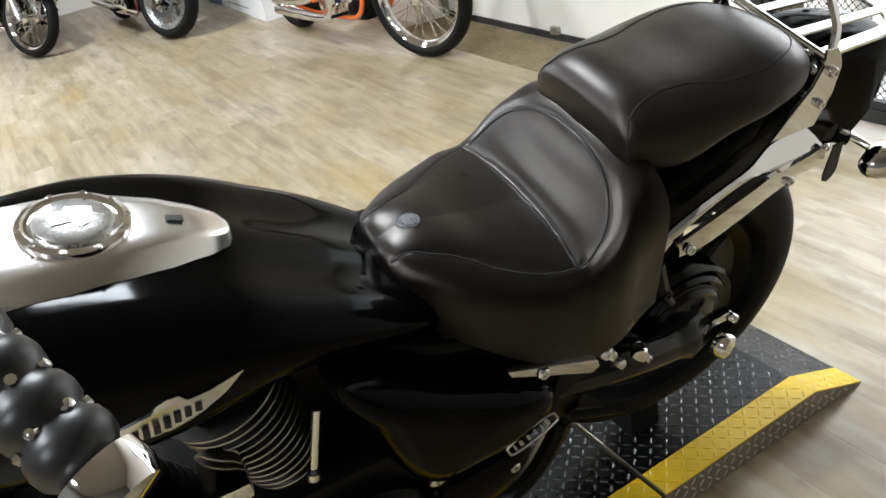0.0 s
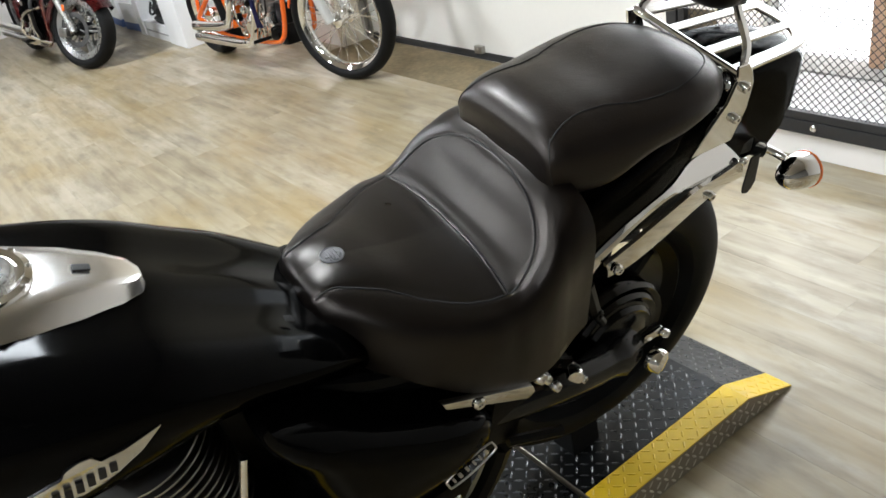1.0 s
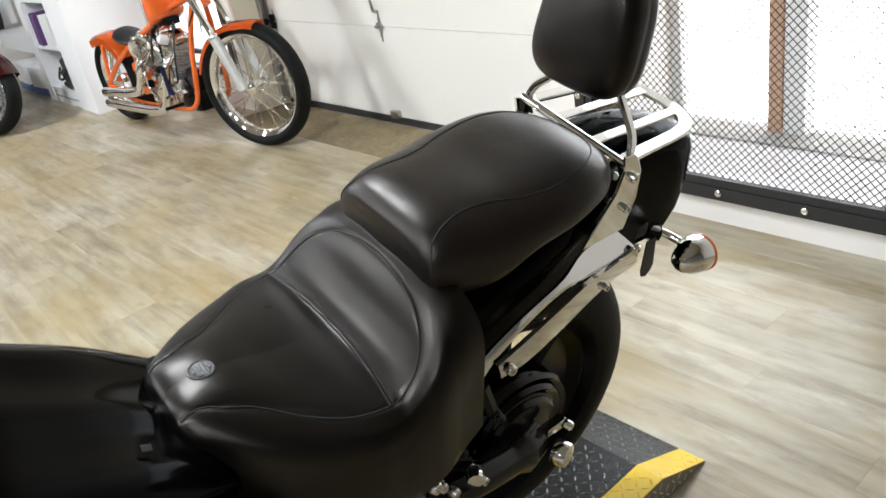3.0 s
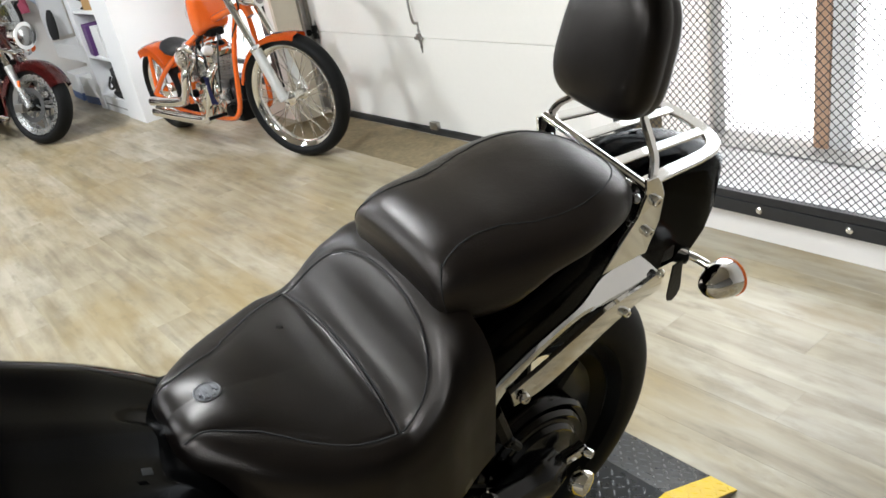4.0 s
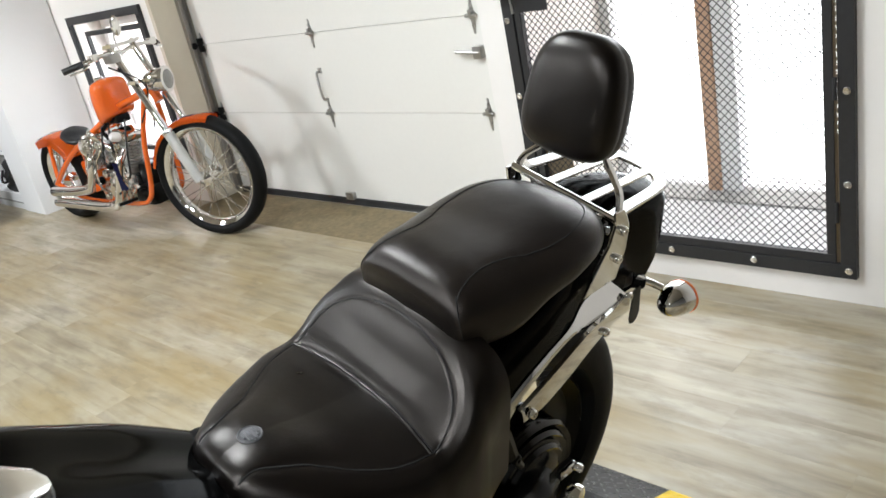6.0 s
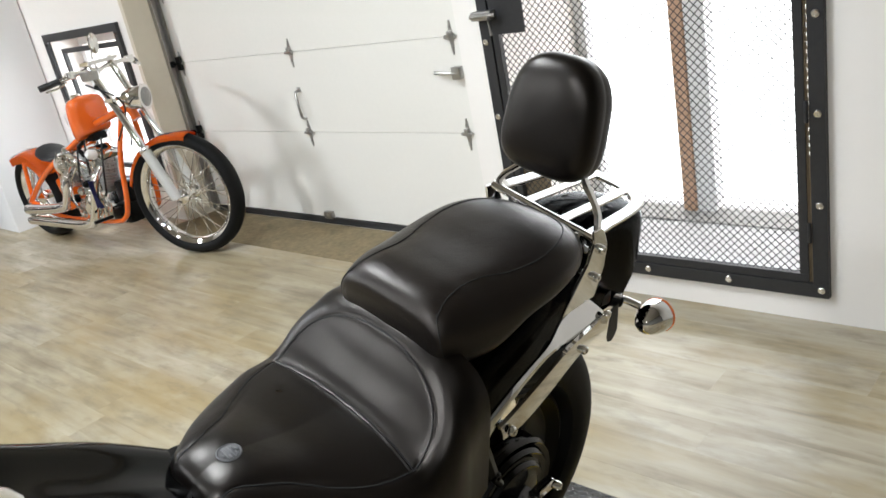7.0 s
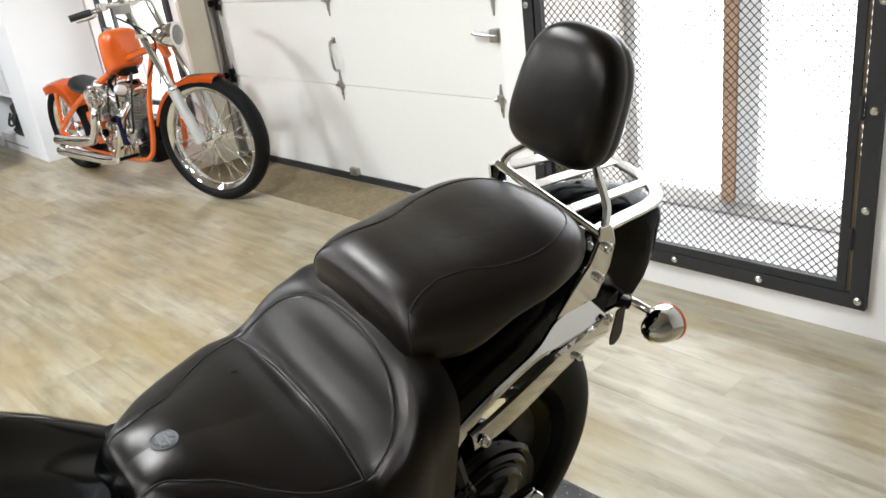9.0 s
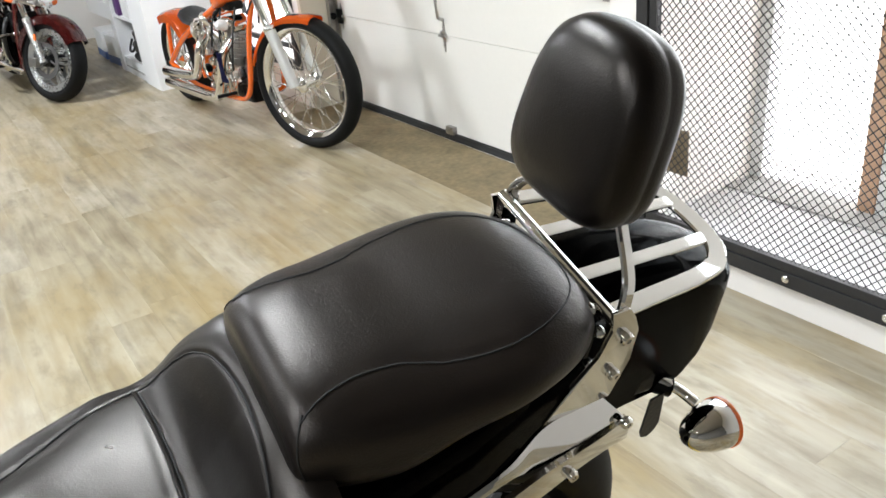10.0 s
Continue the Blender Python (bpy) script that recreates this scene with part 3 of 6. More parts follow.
def dock_piece(y0, y1, ramp):
    ym = DYT if ramp else y1
    b = B()
    # body with sloping rear end
    side = [(y0, 0.001), (y1, 0.001), (ym, DECK - 0.002), (y0, DECK - 0.002)] if ramp else [(y0, 0.001), (y1, 0.001), (y1, DECK - 0.002), (y0, DECK - 0.002)]
    plate(b, [(DXL, y, z) for y, z in side], (1, 0, 0), DXR - DXL, 0, 0.002)
    body = part("side_plate", b, "plate_bare", dock, "bare scuffed metal side", smooth=False)
    b = B()
    span(b, (DXL + YW, y0 + 0.002, DECK - 0.003), (DXR - YW, ym, DECK), 0.001)
    if ramp:
        plate(b, [(DXL + YW, ym, DECK - 0.003), (DXL + YW, ym, DECK), (DXL + YW, y1, 0.004), (DXL + YW, y1, 0.001)], (1, 0, 0), DXR - DXL - 2 * YW)
    part("deck", b, "plate_black", dock, "black diamond plate", smooth=False)
    for xa, xb in ((DXL, DXL + YW - 0.001), (DXR - YW + 0.001, DXR)):
        b = B()
        span(b, (xa, y0 + 0.002, DECK - 0.0035), (xb, ym, DECK + 0.0006), 0.001)
        if ramp:
            plate(b, [(xa, ym, DECK - 0.003), (xa, ym, DECK + 0.0006), (xa, y1, 0.0046), (xa, y1, 0.001)], (1, 0, 0), xb - xa)
        part("edge_stripe", b, "plate_yellow", dock, "worn yellow painted edge", smooth=False)


dock_piece(DYF, 2.035, False)
dock_piece(2.046, DYR, True)


def lozenge(verts, faces, at, ax, ay, az, l=0.0108, w=0.0028, h=0.0016):
    k = len(verts)
    at, ax, ay, az = Vector(at), Vector(ax), Vector(ay), Vector(az)
    for u, v, t in ((-l, 0, 0), (-l * 0.5, -w, 0), (l * 0.5, -w, 0), (l, 0, 0), (l * 0.5, w, 0), (-l * 0.5, w, 0), (-l * 0.55, 0, h), (l * 0.55, 0, h)):
        verts.append(tuple(at + ax * u + ay * v + az * t))
    faces += [(k, k + 1, k + 6), (k + 1, k + 2, k + 7, k + 6), (k + 2, k + 3, k + 7), (k + 3, k + 4, k + 7), (k + 4, k + 5, k + 6, k + 7), (k + 5, k, k + 6)]


def treads(name, mat, x0, x1, y0, y1, z, slope=0.0, label=""):
    verts, faces = [], []
    s, pitch = 1 / math.sqrt(2), 0.0235
    ny = int((y1 - y0) / pitch)
    for j in range(ny):
        for i in range(int((x1 - x0) / pitch)):
            x, y = x0 + (i + 0.5) * pitch, y0 + (j + 0.5) * pitch
            d = 1 if (i + j) % 2 else -1
            zz = z - slope * (y - y0)
            n = Vector((0, slope, 1)).normalized()
            fwd = Vector((0, 1, -slope)).normalized()
            ax = (Vector((1, 0, 0)) * s + fwd * s * d)
            lozenge(verts, faces, (x, y, zz), ax, n.cross(ax), n)
    me = bpy.data.meshes.new(name)
    me.from_pydata(verts, [], faces)
    me.materials.append(M[mat])
    ob = new(name, me)
    ob.parent = dock
    return tagged(ob, label or "raised diamond treads", kind="stuff")


slope = (DECK - 0.004) / (DYR - DYT)
treads("treads", "plate_tread", DXL + YW, DXR - YW, DYF, 2.035, DECK)
treads("treads", "plate_tread", DXL + YW, DXR - YW, 2.048, DYT, DECK)
treads("treads", "plate_tread", DXL + YW, DXR - YW, DYT, DYR, DECK, slope)
treads("treads", "plate_yellow", DXR - YW, DXR, DYF, 2.035, DECK + 0.0006)
treads("treads", "plate_yellow", DXR - YW, DXR, 2.048, DYT, DECK + 0.0006)
treads("treads", "plate_yellow", DXR - YW, DXR, DYT, DYR, DECK + 0.0006, slope)
verts, faces = [], []
for j in range(106):
    for i in range(3):
        y = DYF + 0.02 + j * 0.0235
        zz = 0.014 + i * 0.0205
        if y < 2.655 and zz < DECK - 0.012 - max(0, y - DYT) * slope:
            d = 1 if (i + j) % 2 else -1
            ax = Vector((0, 0.7071, 0.7071 * d))
            lozenge(verts, faces, (DXR, y, zz), ax, Vector((1, 0, 0)).cross(ax), (1, 0, 0))
me = bpy.data.meshes.new("side_treads")
me.from_pydata(verts, [], faces)
me.materials.append(M["plate_pale"])
ob = new("side_treads", me)
ob.parent = dock
tagged(ob, "raised diamond treads of bare metal", kind="stuff")


# ---- the black cruiser on the dock ----
bike = thing("motorcycle", "black cruiser motorcycle with chrome rack and backrest, leaning on the platform", "motorcycle",
             pose(0.2747, 2.278, 0.0292, -14.28, 0.89, -95.92))


def half_ring(pts, n):
    """Closed ring in the y-z plane from a right-half profile at x: mirrored."""
    right = spline(pts, n)
    left = [Vector((p.x, -p.y, p.z)) for p in reversed(right)]
    return right + [p for p in left if True]


# rider seat: rows of x, centre z, seam y, seam z, bulge y, bulge z, skirt y, skirt z
SEAT = [
    (0.664, 0.842, 0.036, 0.842, 0.060, 0.825, 0.064, 0.795),
    (0.652, 0.857, 0.046, 0.856, 0.078, 0.832, 0.092, 0.785),
    (0.630, 0.866, 0.053, 0.864, 0.100, 0.832, 0.124, 0.770),
    (0.595, 0.867, 0.064, 0.860, 0.133, 0.828, 0.152, 0.750),
    (0.555, 0.858, 0.084, 0.849, 0.162, 0.820, 0.176, 0.725),
    (0.510, 0.845, 0.116, 0.836, 0.187, 0.811, 0.193, 0.695),
    (0.460, 0.836, 0.152, 0.827, 0.206, 0.805, 0.201, 0.668),
    (0.425, 0.833, 0.166, 0.824, 0.207, 0.800, 0.203, 0.655),
    (0.407, 0.832, 0.168, 0.825, 0.208, 0.803, 0.203, 0.650),
    (0.385, 0.844, 0.169, 0.840, 0.207, 0.812, 0.202, 0.648),
    (0.360, 0.872, 0.163, 0.866, 0.205, 0.835, 0.200, 0.650),
    (0.340, 0.900, 0.140, 0.892, 0.200, 0.856, 0.196, 0.655),
    (0.322, 0.920, 0.100, 0.917, 0.194, 0.875, 0.191, 0.662),
    (0.300, 0.934, 0.080, 0.932, 0.189, 0.892, 0.186, 0.672),
    (0.275, 0.936, 0.080, 0.933, 0.185, 0.897, 0.182, 0.682),
]


def seat_at(x, k):
    xs = [r[0] for r in SEAT]
    i = max(0, min(len(SEAT) - 2, sum(1 for q in xs[1:-1] if q > x)))
    a, c = SEAT[i], SEAT[i + 1]
    t = (x - a[0]) / (c[0] - a[0])
    pa, pc = SEAT[max(i - 1, 0)], SEAT[min(i + 2, len(SEAT) - 1)]
    ma = (c[k] - pa[k]) / (c[0] - pa[0]) * (c[0] - a[0])
    mc = (pc[k] - a[k]) / (pc[0] - a[0]) * (c[0] - a[0])
    return (2 * t**3 - 3 * t**2 + 1) * a[k] + (t**3 - 2 * t**2 + t) * ma + (-2 * t**3 + 3 * t**2) * c[k] + (t**3 - t**2) * mc


def seat_ring(x, n1=36, n2=30):
    zc, ys, zs, ym, zm, yb, zb = (seat_at(x, k) for k in range(1, 8))
    top = [Vector((x, ys * u, zc + (zs - zc) * u * u + 0.006 * (1 - u * u) * u)) for u in (i / n1 for i in range(n1))]
    side = spline([(x, ys, zs), (x, ys + (ym - ys) * 0.38, zs - (zs - zm) * 0.205), (x, ys + (ym - ys) * 0.77, zs - (zs - zm) * 0.67), (x, ym, zm - 0.14 * (zm - zb)), (x, ym * 0.5 + yb * 0.5 + 0.002, zm * 0.45 + zb * 0.55), (x, yb, zb)], n2)
    right = top + side + [Vector((x, yb - 0.03, zb - 0.004))]
    return right


def seat_mesh():
    b = B()
    xs = [0.664 - (0.664 - 0.275) * k / 190 for k in range(191)]
    rings = []
    for x in xs:
        right = seat_ring(x)
        rings.append([Vector((p.x, -p.y, p.z)) for p in reversed(right)] + right[1:])
    loft(b, rings, closed=True, caps=True)
    return b




def groove(b, paths, depth, width):
    """Press shallow stitched valleys into a mesh along paths."""
    pts = np.array([tuple(q) for path in paths for q in path])
    b.normal_update()
    move = []
    for v in b.verts:
        d = float(np.sqrt(((pts - np.array(v.co)) ** 2).sum(1).min()))
        if d < 3 * width:
            move.append((v, v.normal * (-depth * math.exp(-((d / width) ** 2)))))
    for v, m in move:
        v.co += m


def dense(path, step=0.003):
    out = []
    for a, c in zip(path, path[1:]):
        a, c = Vector(a), Vector(c)
        n = max(1, int((c - a).length / step))
        out += [a.lerp(c, k / n) for k in range(n)]
    return out + [Vector(path[-1])]


def on_surface(b, path, axis=(0, 0, 1), lift=0.0):
    """The path dropped on to a mesh along axis."""
    tree = BVHTree.FromBMesh(b)
    d = Vector(axis).normalized()
    out = []
    for q in dense(path):
        hit = tree.ray_cast(q + d * 0.08, -d, 0.2)
        if hit[0] is not None:
            out.append(hit[0] + hit[1].normalized() * lift if hit[1].dot(d) > 0 else hit[0])
    return out


sb = seat_mesh()
SEAM_SIDE = [(0.650, 0.052), (0.621, 0.056), (0.592, 0.072), (0.562, 0.088), (0.526, 0.119), (0.484, 0.150), (0.450, 0.164), (0.415, 0.171)]
SEAM_BACK = [(0.415, 0.171), (0.377, 0.165), (0.352, 0.146), (0.334, 0.110), (0.325, 0.070), (0.320, 0.032), (0.318, 0.0)]
SIDE_SEAMS = [spline([(x, s * y, 0.86) for x, y in SEAM_SIDE], 60) for s in (1, -1)]
CROSS = [(0.415 - 0.014 * (1 - (i / 20 - 1) ** 2), 0.170 * (i / 20 - 1), 0.84) for i in range(41)]
back_half = spline([(x, y, 0.90) for x, y in SEAM_BACK], 40)
BACK = back_half + [Vector((p.x, -p.y, p.z)) for p in reversed(back_half[:-1])]
seat_lines = [on_surface(sb, q) for q in (*SIDE_SEAMS, CROSS, BACK)]
groove(sb, seat_lines, 0.0019, 0.0022)
seat_lines = [on_surface(sb, q, lift=0.0006) for q in (*SIDE_SEAMS, CROSS, BACK)]
seat = part("rider_seat", sb, "leather", bike, "black stitched leather rider seat", sharp=75)


def seam_line(pts, name, parent, r=0.0016):
    b = B()
    tube(b, pts, r, 6)
    part(name, b, "thread", parent, "dark stitched seam")


for line, nm in zip(seat_lines, ("side_seam", "side_seam", "cross_seam", "back_seam")):
    seam_line(line, nm, seat, 0.0012)
# raised welt along the cross seam
b = B()
tube(b, [q + Vector((0.004, 0, 0.0004)) for q in seat_lines[2]], 0.0028, 8)
part("welt", b, "leather", seat)
# embossed round mark on the nose
b = B()
mm = Matrix.Translation((0.597, 0.0, 0.8690)) @ pose(0, 0, 0, 0, -4, 0)
lathe(b, [(0.0150, 0.0), (0.0165, 0.0014), (0.018, 0.0)], mm, 28)
for u, v, l in ((0.010, 0, 0.008), (0.006, 0.001, 0.022), (0.002, -0.004, 0.014), (0.002, 0.008, 0.008), (-0.003, 0.002, 0.022), (-0.008, -0.005, 0.010), (-0.008, 0.006, 0.008), (-0.011, 0, 0.006)):
    box(b, (0.0026, l, 0.0018), mm @ Vector((u, v, 0.0008)), 0.0004)
part("embossed_mark", b, "emboss", seat, "small round embossed mark")

# pillion seat: x, half width, top z, edge z, bottom z
PILL = [
    (0.309, 0.098, 0.962, 0.940, 0.912),
    (0.304, 0.114, 0.980, 0.938, 0.896),
    (0.285, 0.124, 0.997, 0.936, 0.882),
    (0.250, 0.135, 1.003, 0.935, 0.874),
    (0.200, 0.143, 1.001, 0.935, 0.874),
    (0.140, 0.149, 0.998, 0.948, 0.906),
    (0.080, 0.151, 1.000, 0.954, 0.918),
    (0.030, 0.143, 1.001, 0.958, 0.924),
    (-0.010, 0.127, 0.996, 0.956, 0.924),
    (-0.045, 0.099, 0.984, 0.948, 0.918),
    (-0.068, 0.065, 0.968, 0.937, 0.910),
    (-0.080, 0.030, 0.952, 0.933, 0.915),
]


def pill_ring(x, n=44):
    w, zt, ze, zb = (lerp_rows(sorted(PILL), x, k) for k in (1, 2, 3, 4))
    right = []
    for k in range(n):
        a = math.pi * k / (n - 1)
        s, c = math.sin(a), math.cos(a)
        y = w * max(s, 0.0) ** (0.67 if c > 0 else 0.5)
        z = ze + (zt - ze) * max(c, 0) ** 0.78 - (ze - zb) * max(-c, 0) ** 0.7
        right.append(Vector((x, y, z)))
    return right


def smooth_rows(rows, n):
    xs = spline([(r[0], r[1], r[2]) for r in rows], n)
    ys = spline([(r[0], r[3], r[4]) for r in rows], n)
    return [(a.x, a.y, a.z, c.y, c.z) for a, c in zip(xs, ys)]


PILL = smooth_rows(PILL, 120)
b = B()
rings = []
for row in PILL:
    right = pill_ring(row[0])
    rings.append([Vector((p.x, -p.y, p.z)) for p in reversed(right)][:-1] + right)
loft(b, rings)
PS = [(0.294, 0.097), (0.275, 0.090), (0.25, 0.084), (0.217, 0.081), (0.18, 0.086), (0.138, 0.102), (0.09, 0.111), (0.055, 0.110), (0.02, 0.101), (-0.015, 0.082), (-0.038, 0.055), (-0.048, 0.02), (-0.05, 0.0)]
half = spline([(x, y, 1.0) for x, y in PS], 60)
TOPSEAM = half + [Vector((p.x, -p.y, p.z)) for p in reversed(half[:-1])]  # open at the front
pill_lines = [on_surface(b, TOPSEAM)]
groove(b, pill_lines, 0.0015, 0.0024)
top_line = on_surface(b, TOPSEAM, lift=0.0005)
corner_lines = [on_surface(b, [(0.294, s * 0.097, 0.985), (0.30, s * 0.110, 0.955), (0.295, s * 0.114, 0.92), (0.29, s * 0.112, 0.89)], (0.75, s * 0.66, 0.1), 0.0005) for s in (1, -1)]
pill = part("pillion_seat", b, "leather_worn", bike, "black worn leather pillion seat with stitched top panel, base lightened for its sheen", sharp=75)
seam_line(top_line, "top_seam", pill, 0.0011)
for line in corner_lines:
    if len(line) > 3:
        seam_line(line, "corner_seam", pill, 0.0011)

# backrest pad
b = B()
rings = []
pad_mid = Vector((-0.0474, 0, 1.1597))
up = Vector((-math.sin(0.27), 0, math.cos(0.27)))
nrm = Vector((-up.z, 0, up.x))  # towards the rear


def pad_outline(scale, n=72):
    pts = []
    for k in range(n):
        a = 2 * math.pi * k / n
        c, s = math.cos(a), math.sin(a)
        e = 2 / (2.75 if s > 0 else 3.5)
        v = math.copysign(abs(s) ** e, s)
        wide = 0.0925 - 0.0075 * v
        pts.append((math.copysign(abs(c) ** e, c) * (wide * (1 - (1 - scale) * 1.0)), v * 0.1035 * scale))
    return pts


for dpt, sc in ((-0.004, 0.04), (-0.0035, 0.30), (-0.002, 0.55), (0.001, 0.72), (0.006, 0.86), (0.015, 0.95), (0.026, 0.988), (0.036, 1.0), (0.043, 0.994), (0.0465, 0.982), (0.049, 0.978), (0.053, 0.982), (0.064, 0.972), (0.073, 0.935), (0.079, 0.86), (0.082, 0.6), (0.082, 0.04)):
    mid = pad_mid + nrm * dpt
    rings.append([mid + Vector((0, y, 0)) + up * v for y, v in pad_outline(sc)])
loft(b, rings)
backrest = part("backrest", b, "leather", bike, "padded black leather passenger backrest", sharp=70)

# backrest stays and luggage rack
def strap(bm, pts, width, thick, wide):
    """A flat metal strap along pts; wide gives the direction of its width, one or one for each point."""
    p = [Vector(q) for q in pts]
    rings = []
    for k, q in enumerate(p):
        d = (p[min(k + 1, len(p) - 1)] - p[max(k - 1, 0)]).normalized()
        w = Vector(wide[k] if isinstance(wide, list) else wide)
        w = (w - d * w.dot(d)).normalized()
        n = w.cross(d)
        h, t, e = width / 2, thick / 2, thick * 0.3
        rings.append([q + w * u + n * v for u, v in ((-h, -t + e), (-h + e, -t), (h - e, -t), (h, -t + e), (h, t - e), (h - e, t), (-h + e, t), (-h, t - e))])
    return loft(bm, rings)


for s in (1, -1):
    b = B()
    line = spline([(-0.100, s * 0.046, 1.090), (-0.094, s * 0.060, 1.050), (-0.084, s * 0.086, 1.026), (-0.074, s * 0.107, 1.006), (-0.064, s * 0.116, 0.975), (-0.060, s * 0.118, 0.945)], 28)
    strap(b, line, 0.016, 0.009, (1.0, 0.0, 0.35))
    part("backrest_stay", b, "chrome", bike, "bent chrome stay", sharp=30)
RAIL = [(-0.066, 0.103, 0.978), (-0.12, 0.098, 0.973), (-0.195, 0.092, 0.966), (-0.235, 0.082, 0.962), (-0.258, 0.058, 0.960), (-0.266, 0.030, 0.959), (-0.268, 0.0, 0.959)]
rail = [q + Vector((0, 0, -0.10 * q.y)) for q in spline(RAIL + [(x, -y, z) for x, y, z in reversed(RAIL[:-1])], 72)]
inward = [Vector((-0.13 - q.x, -q.y * 0.8, 0.0)) for q in rail]
inward = [Vector((0.0, -math.copysign(1.0, q.y), 0.10 * math.copysign(1.0, q.y))) if q.x > -0.19 else w - Vector((0, 0, 0.10 * w.y)) for q, w in zip(rail, inward)]
part("rack_rail", strap(B(), rail, 0.024, 0.007, inward), "chrome", bike, "flat chrome luggage rack rail", sharp=30)
b = B()
tube(b, [(-0.058, -0.116, 0.990), (-0.058, 0.116, 0.967)], 0.0075, 12)
part("rack_bar", b, "chrome", bike, "front cross bar of the rack")
for y in (0.043, -0.036):
    b = B()
    strap(b, spline([(-0.058, y, 0.980 - 0.1 * y), (-0.16, y * 0.97, 0.970 - 0.1 * y), (-0.262, y * 0.92, 0.960 - 0.1 * y)], 14), 0.019, 0.005, (0, 1, -0.1))
    part("rack_slat", b, "chrome", bike, sharp=30)
for x, y, z in ((-0.228, 0.080, 0.954), (-0.228, -0.080, 0.954), (-0.052, 0.055, 0.973), (-0.052, 0.03, 0.973), (-0.052, -0.06, 0.973)):
    b = B()
    bolt(b, (x, y, z), (0, 0, -1), 0.008, 0.014)
    part("rack_bolt", b, "chrome", bike)

# chrome side plates, struts and fender rails
SIDE = [(-0.044, 0.990), (-0.068, 0.988), (-0.078, 0.972), (-0.086, 0.950), (-0.082, 0.905), (-0.068, 0.846), (0.030, 0.855), (-0.002, 0.892), (-0.036, 0.928), (-0.050, 0.962)]
UPPER = [(0.330, 0.162, 0.605), (0.308, 0.166, 0.691), (0.284, 0.167, 0.764), (0.258, 0.165, 0.800), (0.204, 0.162, 0.824), (0.147, 0.155, 0.834), (0.088, 0.146, 0.842), (0.031, 0.126, 0.850), (-0.020, 0.116, 0.846), (-0.062, 0.110, 0.840)]
LOWER = [(0.318, 0.166, 0.605), (0.295, 0.172, 0.694), (0.270, 0.173, 0.762), (0.246, 0.172, 0.789), (0.200, 0.168, 0.811), (0.146, 0.160, 0.822), (0.088, 0.153, 0.828), (0.052, 0.148, 0.818), (-0.020, 0.140, 0.808), (-0.092, 0.128, 0.803)]
RLOW = [(-0.098, 0.766), (-0.030, 0.783), (0.045, 0.781), (0.120, 0.769), (0.190, 0.760), (0.242, 0.764)]
RUP = [(-0.094, 0.803), (-0.030, 0.811), (0.045, 0.819), (0.120, 0.812), (0.190, 0.801), (0.246, 0.790)]
RY = [0.128, 0.143, 0.156, 0.167, 0.175, 0.179]
for s in (1, -1):
    b = B()
    plate(b, [(x, s * (0.119 - max(0, 0.90 - z) * 0.10 + max(0, x) * 0.2), z) for x, z in SIDE], (0, s, 0), 0.005, 0, 0.0012)
    sp = part("side_plate", b, "chrome", bike, "polished chrome side plate", smooth=False)
    b = B()
    up_line = spline([(x, s * y, z) for x, y, z in UPPER], 60)
    low_line = spline([(x, s * y, z) for x, y, z in LOWER], 60)
    back = Vector((0, -s * 0.006, -0.003))
    loft(b, [[c, c.lerp(a, 0.5) + Vector((0, s * 0.0015, 0.001)), a, a + back, c + back] for a, c in zip(up_line, low_line)])
    part("fender_strut", b, "chrome", bike, "bright chrome strut widening towards the tail", sharp=30)
    b = B()
    lo = spline([(x, s * y, z) for (x, z), y in zip(RLOW, RY)], 40)
    hi = spline([(x, s * y, z) for (x, z), y in zip(RUP, RY)], 40)
    loft(b, [[a + Vector((0, -s * 0.003, 0)), a + Vector((0, s * 0.005, 0)), a.lerp(c, 0.5) + Vector((0, s * 0.006, 0)), c + Vector((0, s * 0.003, 0)), c + Vector((0, -s * 0.004, 0.001))] for a, c in zip(lo, hi)])
    part("fender_rail", b, "chrome", bike, "chrome fender rail", sharp=25)
    for x, y, z, r in ((-0.066, 0.124, 0.948, 0.009), (-0.060, 0.122, 0.893, 0.008), (-0.086, 0.134, 0.806, 0.008), (0.008, 0.156, 0.792, 0.008), (0.228, 0.186, 0.777, 0.009)):
        b = B()
        bolt(b, (x, s * y, z), (0, s, 0), r, 0.009)
        part("bolt", b, "chrome", bike)
    # black bracket inside the plate with its three bright bolts
    b = B()
    strap(b, spline([(-0.048, s * 0.060, 0.968), (-0.050, s * 0.092, 0.962), (-0.046, s * 0.104, 0.94), (-0.030, s * 0.109, 0.90), (-0.004, s * 0.112, 0.86)], 16), 0.020, 0.006, (1, 0, 0.3))
    part("grab_bracket", b, "gloss_cast", bike, "black bracket beside the seat")
    for x, y, z in ((-0.046, 0.086, 0.966), (-0.044, 0.106, 0.950), (-0.030, 0.113, 0.912)):
        b = B()
        lathe(b, [(0.0, 0.009), (0.004, 0.0085), (0.007, 0.005), (0.008, 0.0)], frame_at((x, s * y, z), (0.35, s * 0.8, 0.45)), 12)
        part("bracket_bolt", b, "chrome", bike)

# rear fender
WC = Vector((0.125, 0, 0.470))
b = B()
rings = []
